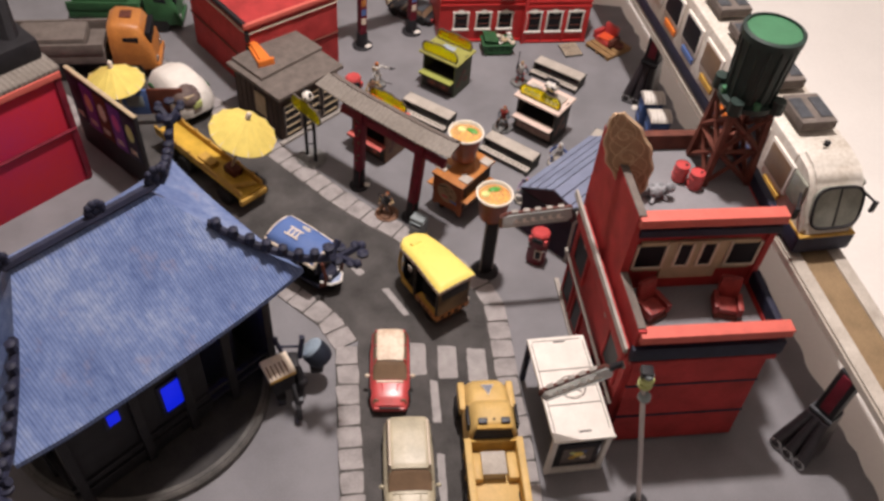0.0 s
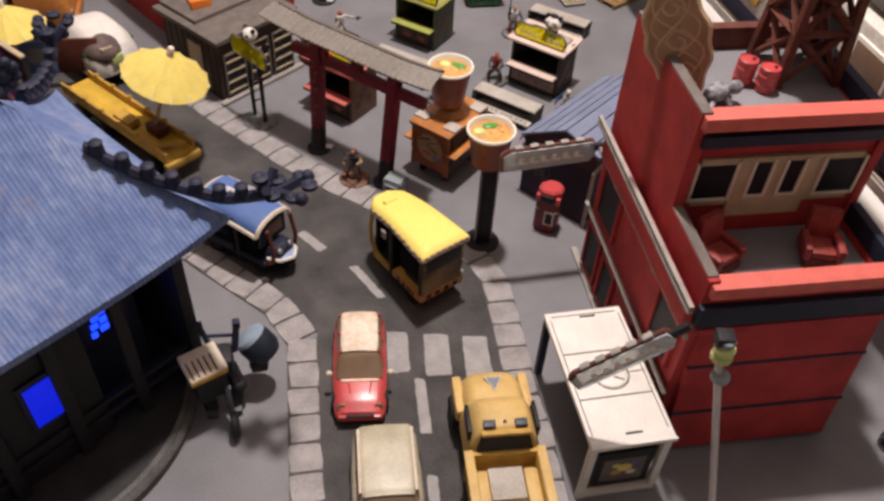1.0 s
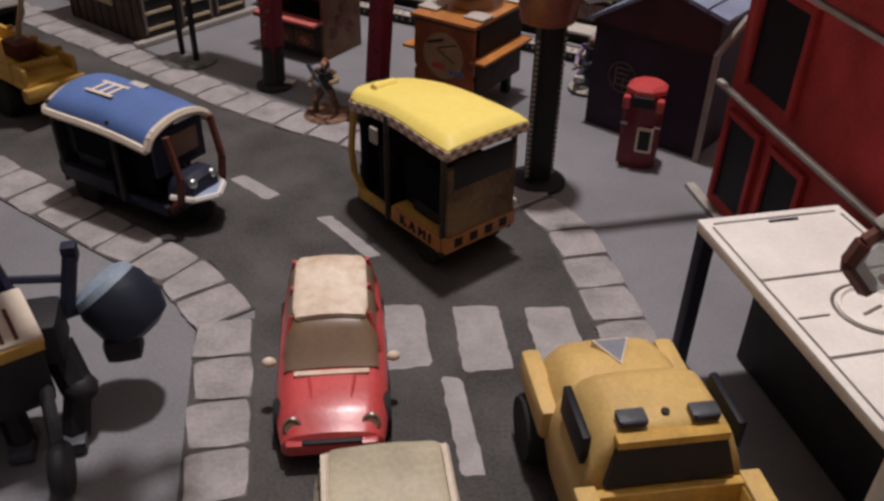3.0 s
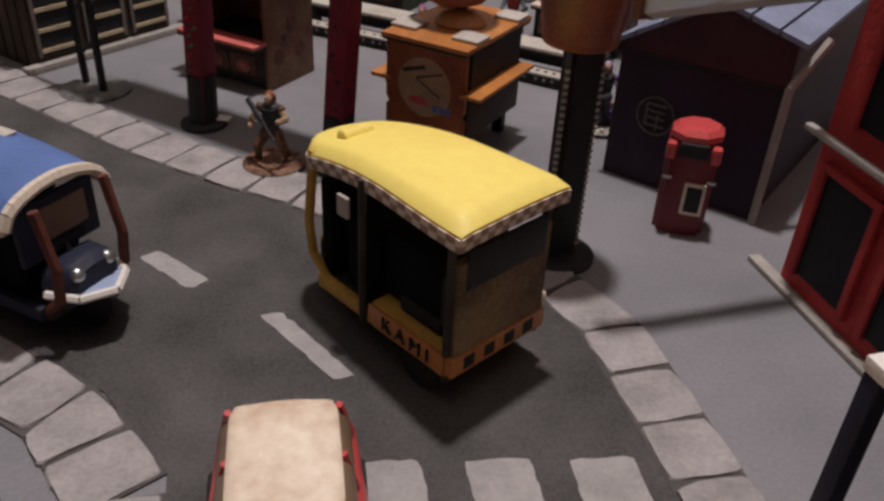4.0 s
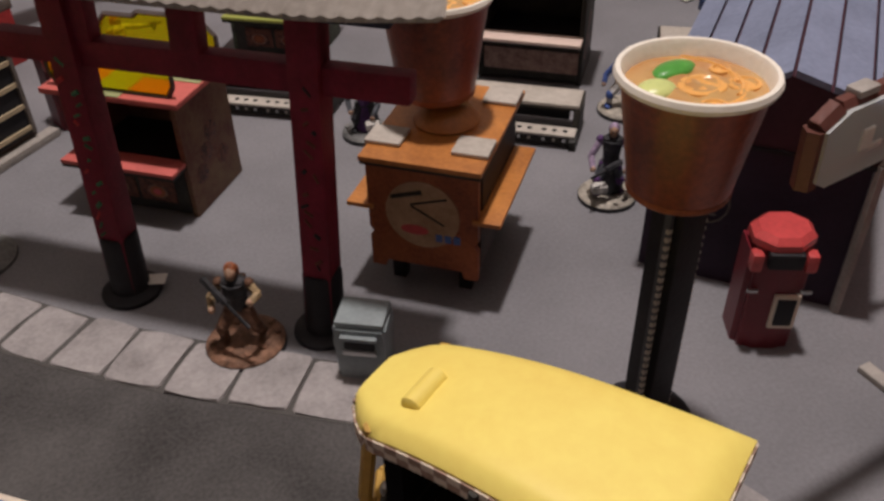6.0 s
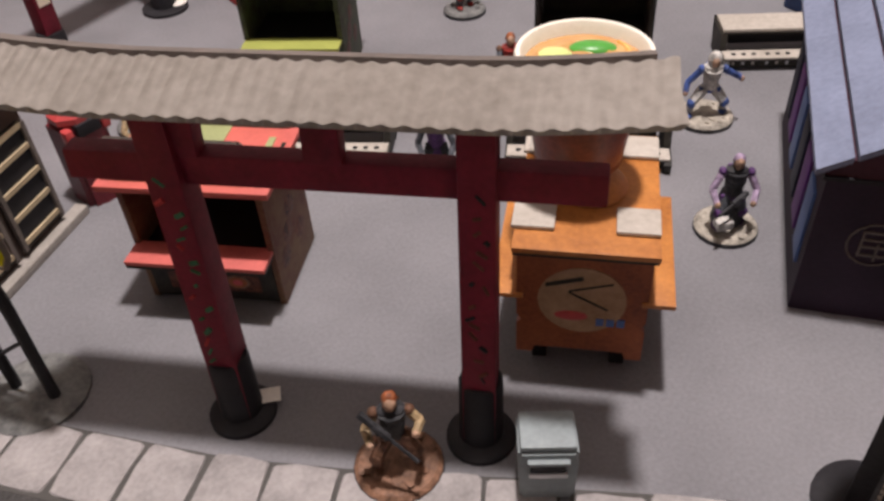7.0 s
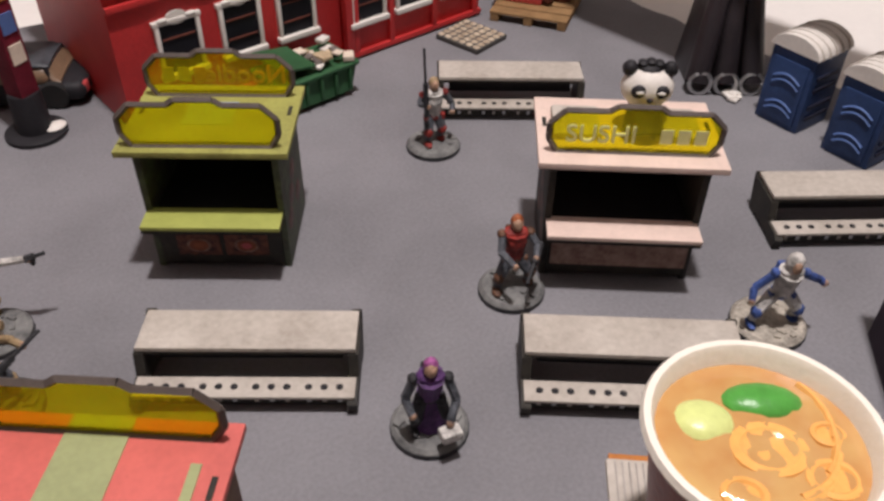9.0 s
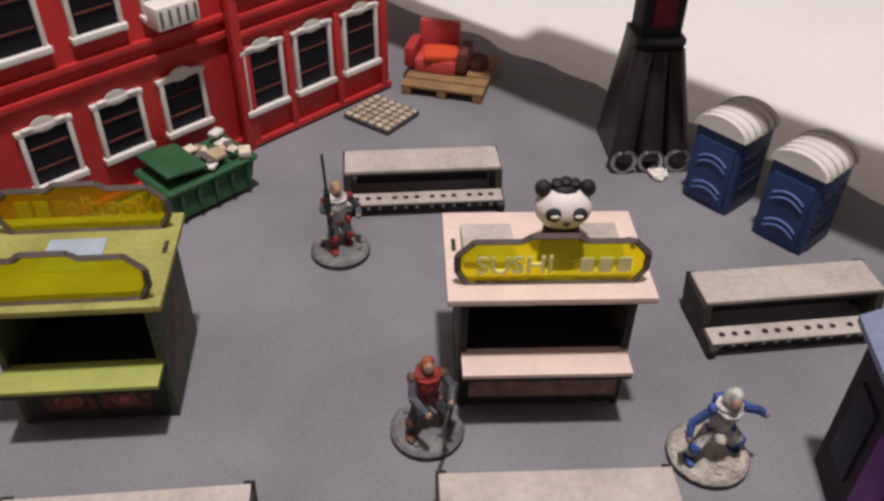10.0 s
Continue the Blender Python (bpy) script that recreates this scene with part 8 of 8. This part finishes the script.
def lorry(name, x, y, rz, cabmat, bodymat, label, tank=False):
    th = thing(name, x, y, 0, rz, label, "toy truck", "toy trucks")
    bm = B()
    shell(bm, [(0.3, 0.24, 0.12, 0.62, 0.2), (0.36, 0.25, 0.12, 0.66, 0.21), (0.62, 0.25, 0.12, 0.62, 0.21), (0.72, 0.24, 0.12, 0.4, 0.21), (0.74, 0.22, 0.12, 0.3, 0.2)])
    cab = part("cab", bm, cabmat, th)
    boxpart("windscreen", cab, DARKGLASS, (0.69, 0, 0.47), (0.06, 0.36, 0.14), bev=0.01)
    boxpart("roof_hatch", cab, RUSTBROWN, (0.48, 0, 0.66), (0.12, 0.13, 0.02), bev=0.004)
    for sy in (-1, 1):
        boxpart("side_window", cab, DARKGLASS, (0.52, sy * 0.225, 0.46), (0.16, 0.03, 0.12), bev=0.008)
        for xx in (-0.5, -0.24, 0.48):
            wheel(th, xx, sy * 0.2, 0.12, 0.09)
        bm = B()
        ball(bm, (0.745, sy * 0.16, 0.22), (0.015, 0.04, 0.04))
        part("headlight", bm, CHROME, th)
    boxpart("bumper", th, cabmat, (0.75, 0, 0.14), (0.05, 0.46, 0.08), bev=0.015)
    boxpart("chassis", th, BLACK, (-0.1, 0, 0.15), (1.2, 0.26, 0.08))
    bed = boxpart("cargo_bed", th, bodymat, (-0.25, 0, 0.28), (0.95, 0.48, 0.14), bev=0.015)
    for sy in (-1, 1):
        boxpart("bed_side", bed, bodymat, (-0.25, sy * 0.235, 0.4), (0.95, 0.03, 0.12), bev=0.008)
    boxpart("load", th, GREYMDF if not tank else bodymat, (-0.3, 0, 0.42), (0.7, 0.36, 0.14), bev=0.05)
    return th


lo = lorry("orange_lorry", -4.75, 9.45, 12, CARTORANGE, GREYMDF, "orange toy lorry with a grey open load bed")
lo.scale = (1.2, 1.2, 1.2)
lorry("green_lorry", -4.6, 10.55, 8, DUMPGREEN, DUMPGREEN, "green toy lorry parked behind the orange one", True)


def camper():
    th = thing("camper_dome", -3.36, 8.8, 0, -40, "white rounded camper shell with an open brown front", "camper")
    bm = B()
    shell(bm, [(-0.4, 0.12, 0.16, 0.34, 0.08), (-0.34, 0.24, 0.14, 0.46, 0.15), (-0.1, 0.28, 0.13, 0.56, 0.19), (0.2, 0.28, 0.13, 0.54, 0.19), (0.36, 0.24, 0.14, 0.44, 0.15), (0.42, 0.14, 0.17, 0.34, 0.08)])
    part("shell", bm, WHITE, th)
    bm = B()
    ball(bm, (0.2, -0.07, 0.37), (0.25, 0.2, 0.165), 0, 16)
    inner = part("open_front", bm, shade("camper_inner_brown", (0.2, 0.15, 0.13), 0.7, dark=(0.07, 0.045, 0.05), scale=7), th, "brown open front of the shell")
    boxpart("inner_seat", inner, TANWOOD, (0.34, -0.1, 0.45), (0.14, 0.12, 0.04), bev=0.012)
    for sy in (-1, 1):
        boxpart("stripe", th, DUMPGREEN, (0.0, sy * 0.262, 0.36), (0.5, 0.03, 0.06), bev=0.01)
        for xx in (-0.2, 0.22):
            wheel(th, xx, sy * 0.2, 0.11, 0.08)
    boxpart("chassis", th, BLACK, (0, 0, 0.13), (0.7, 0.34, 0.06))
    boxpart("hatch", th, LEEK, (0.42, -0.03, 0.33), (0.05, 0.12, 0.1), bev=0.01)


camper()


def purple_hall():
    th = thing("red_hall", -4.04, 7.42, 0, 232, "large red and magenta lit hall with a flat grey roof", "hall")
    W, D, Ht = 2.2, 1.4, 1.5
    bm = B()
    box(bm, (W / 2, -D / 2, Ht / 2), (W, D, Ht), bev=0.006)
    # the magenta glow on the wall is blended into its red colour
    part("wall_block", bm, shade("hall_red_magenta_glow", (0.56, 0.022, 0.03), 0.6, dark=(0.4, 0.02, 0.1), scale=0.8), th)
    boxpart("roof", th, CORRUGATE, (W / 2, -D / 2, Ht + 0.02), (W + 0.06, D + 0.06, 0.05), bev=0.01)
    boxpart("roof_edge", th, REDTOP, (W / 2, 0.02, Ht - 0.04), (W + 0.02, 0.05, 0.07), bev=0.006)
    boxpart("corner_post", th, DARKRED, (0.03, 0.006, Ht / 2), (0.07, 0.04, Ht - 0.1), bev=0.006)
    bm = B()
    rod(bm, (0.0, 0.02, 0.75), (W, 0.02, 0.75), 0.02, 5)
    part("string_course", bm, DARKRED, th)
    un = boxpart("roof_machine", th, BLACK, (0.3, -0.45, Ht + 0.16), (0.6, 0.5, 0.24), bev=0.05)
    bm = B()
    rod(bm, (0.2, -0.4, Ht + 0.2), (0.05, -0.7, Ht + 0.9), 0.1, 8, 0, 0.07)
    part("machine_mast", bm, BLACK, un)


purple_hall()


def poster_wall():
    th = thing("poster_hoarding", -4.3, 8.03, 0, -36.5, "leaning hoarding of dark posters with purple pictures", "hoarding")
    L = 1.28
    boxpart("backing", th, BLACK, (L / 2, 0, 0.55), (L, 0.05, 1.05), bev=0.006)
    boxpart("top_strip", th, TANWOOD, (L / 2, 0.0, 1.085), (L, 0.05, 0.018), bev=0.004)
    for k in range(5):
        p = boxpart("poster", th, (NAVY, PURPLE, RUSTBROWN, PURPLE, NAVY)[k], (0.14 + k * 0.25, -0.03, 0.72), (0.22, 0.012, 0.6), bev=0.003)
        bm = B()
        ball(bm, (0.14 + k * 0.25, -0.036, 0.8), (0.07, 0.006, 0.12))
        part("poster_motif", bm, (BLACK, SKINBEIGE, CREAM, MAGENTA, LEEK)[k], p)
        for q in range(2):
            boxpart("caption_bar", p, CREAM, (0.14 + k * 0.25, -0.0375, 0.55 - 0.04 * q), (0.12, 0.005, 0.018))


poster_wall()
bd = thing("blue_board", -3.75, 8.4, 0, 10, "leaning half blue, half brown printed board beside the parasol", "board")
boxpart("panel", bd, TUKBLUE, (-0.22, 0, 0.36), (0.7, 0.03, 0.36), bev=0.006)
boxpart("brown_panel", bd, RUSTBROWN, (0.34, 0.002, 0.37), (0.42, 0.03, 0.36), bev=0.006)
for k in range(2):
    boxpart("leg", bd, BLACK, (-0.4 + 0.8 * k, 0, 0.1), (0.03, 0.03, 0.2))
boxpart("print", bd, BINGREY, (-0.02, -0.017, 0.38), (0.2, 0.008, 0.16), bev=0.003)
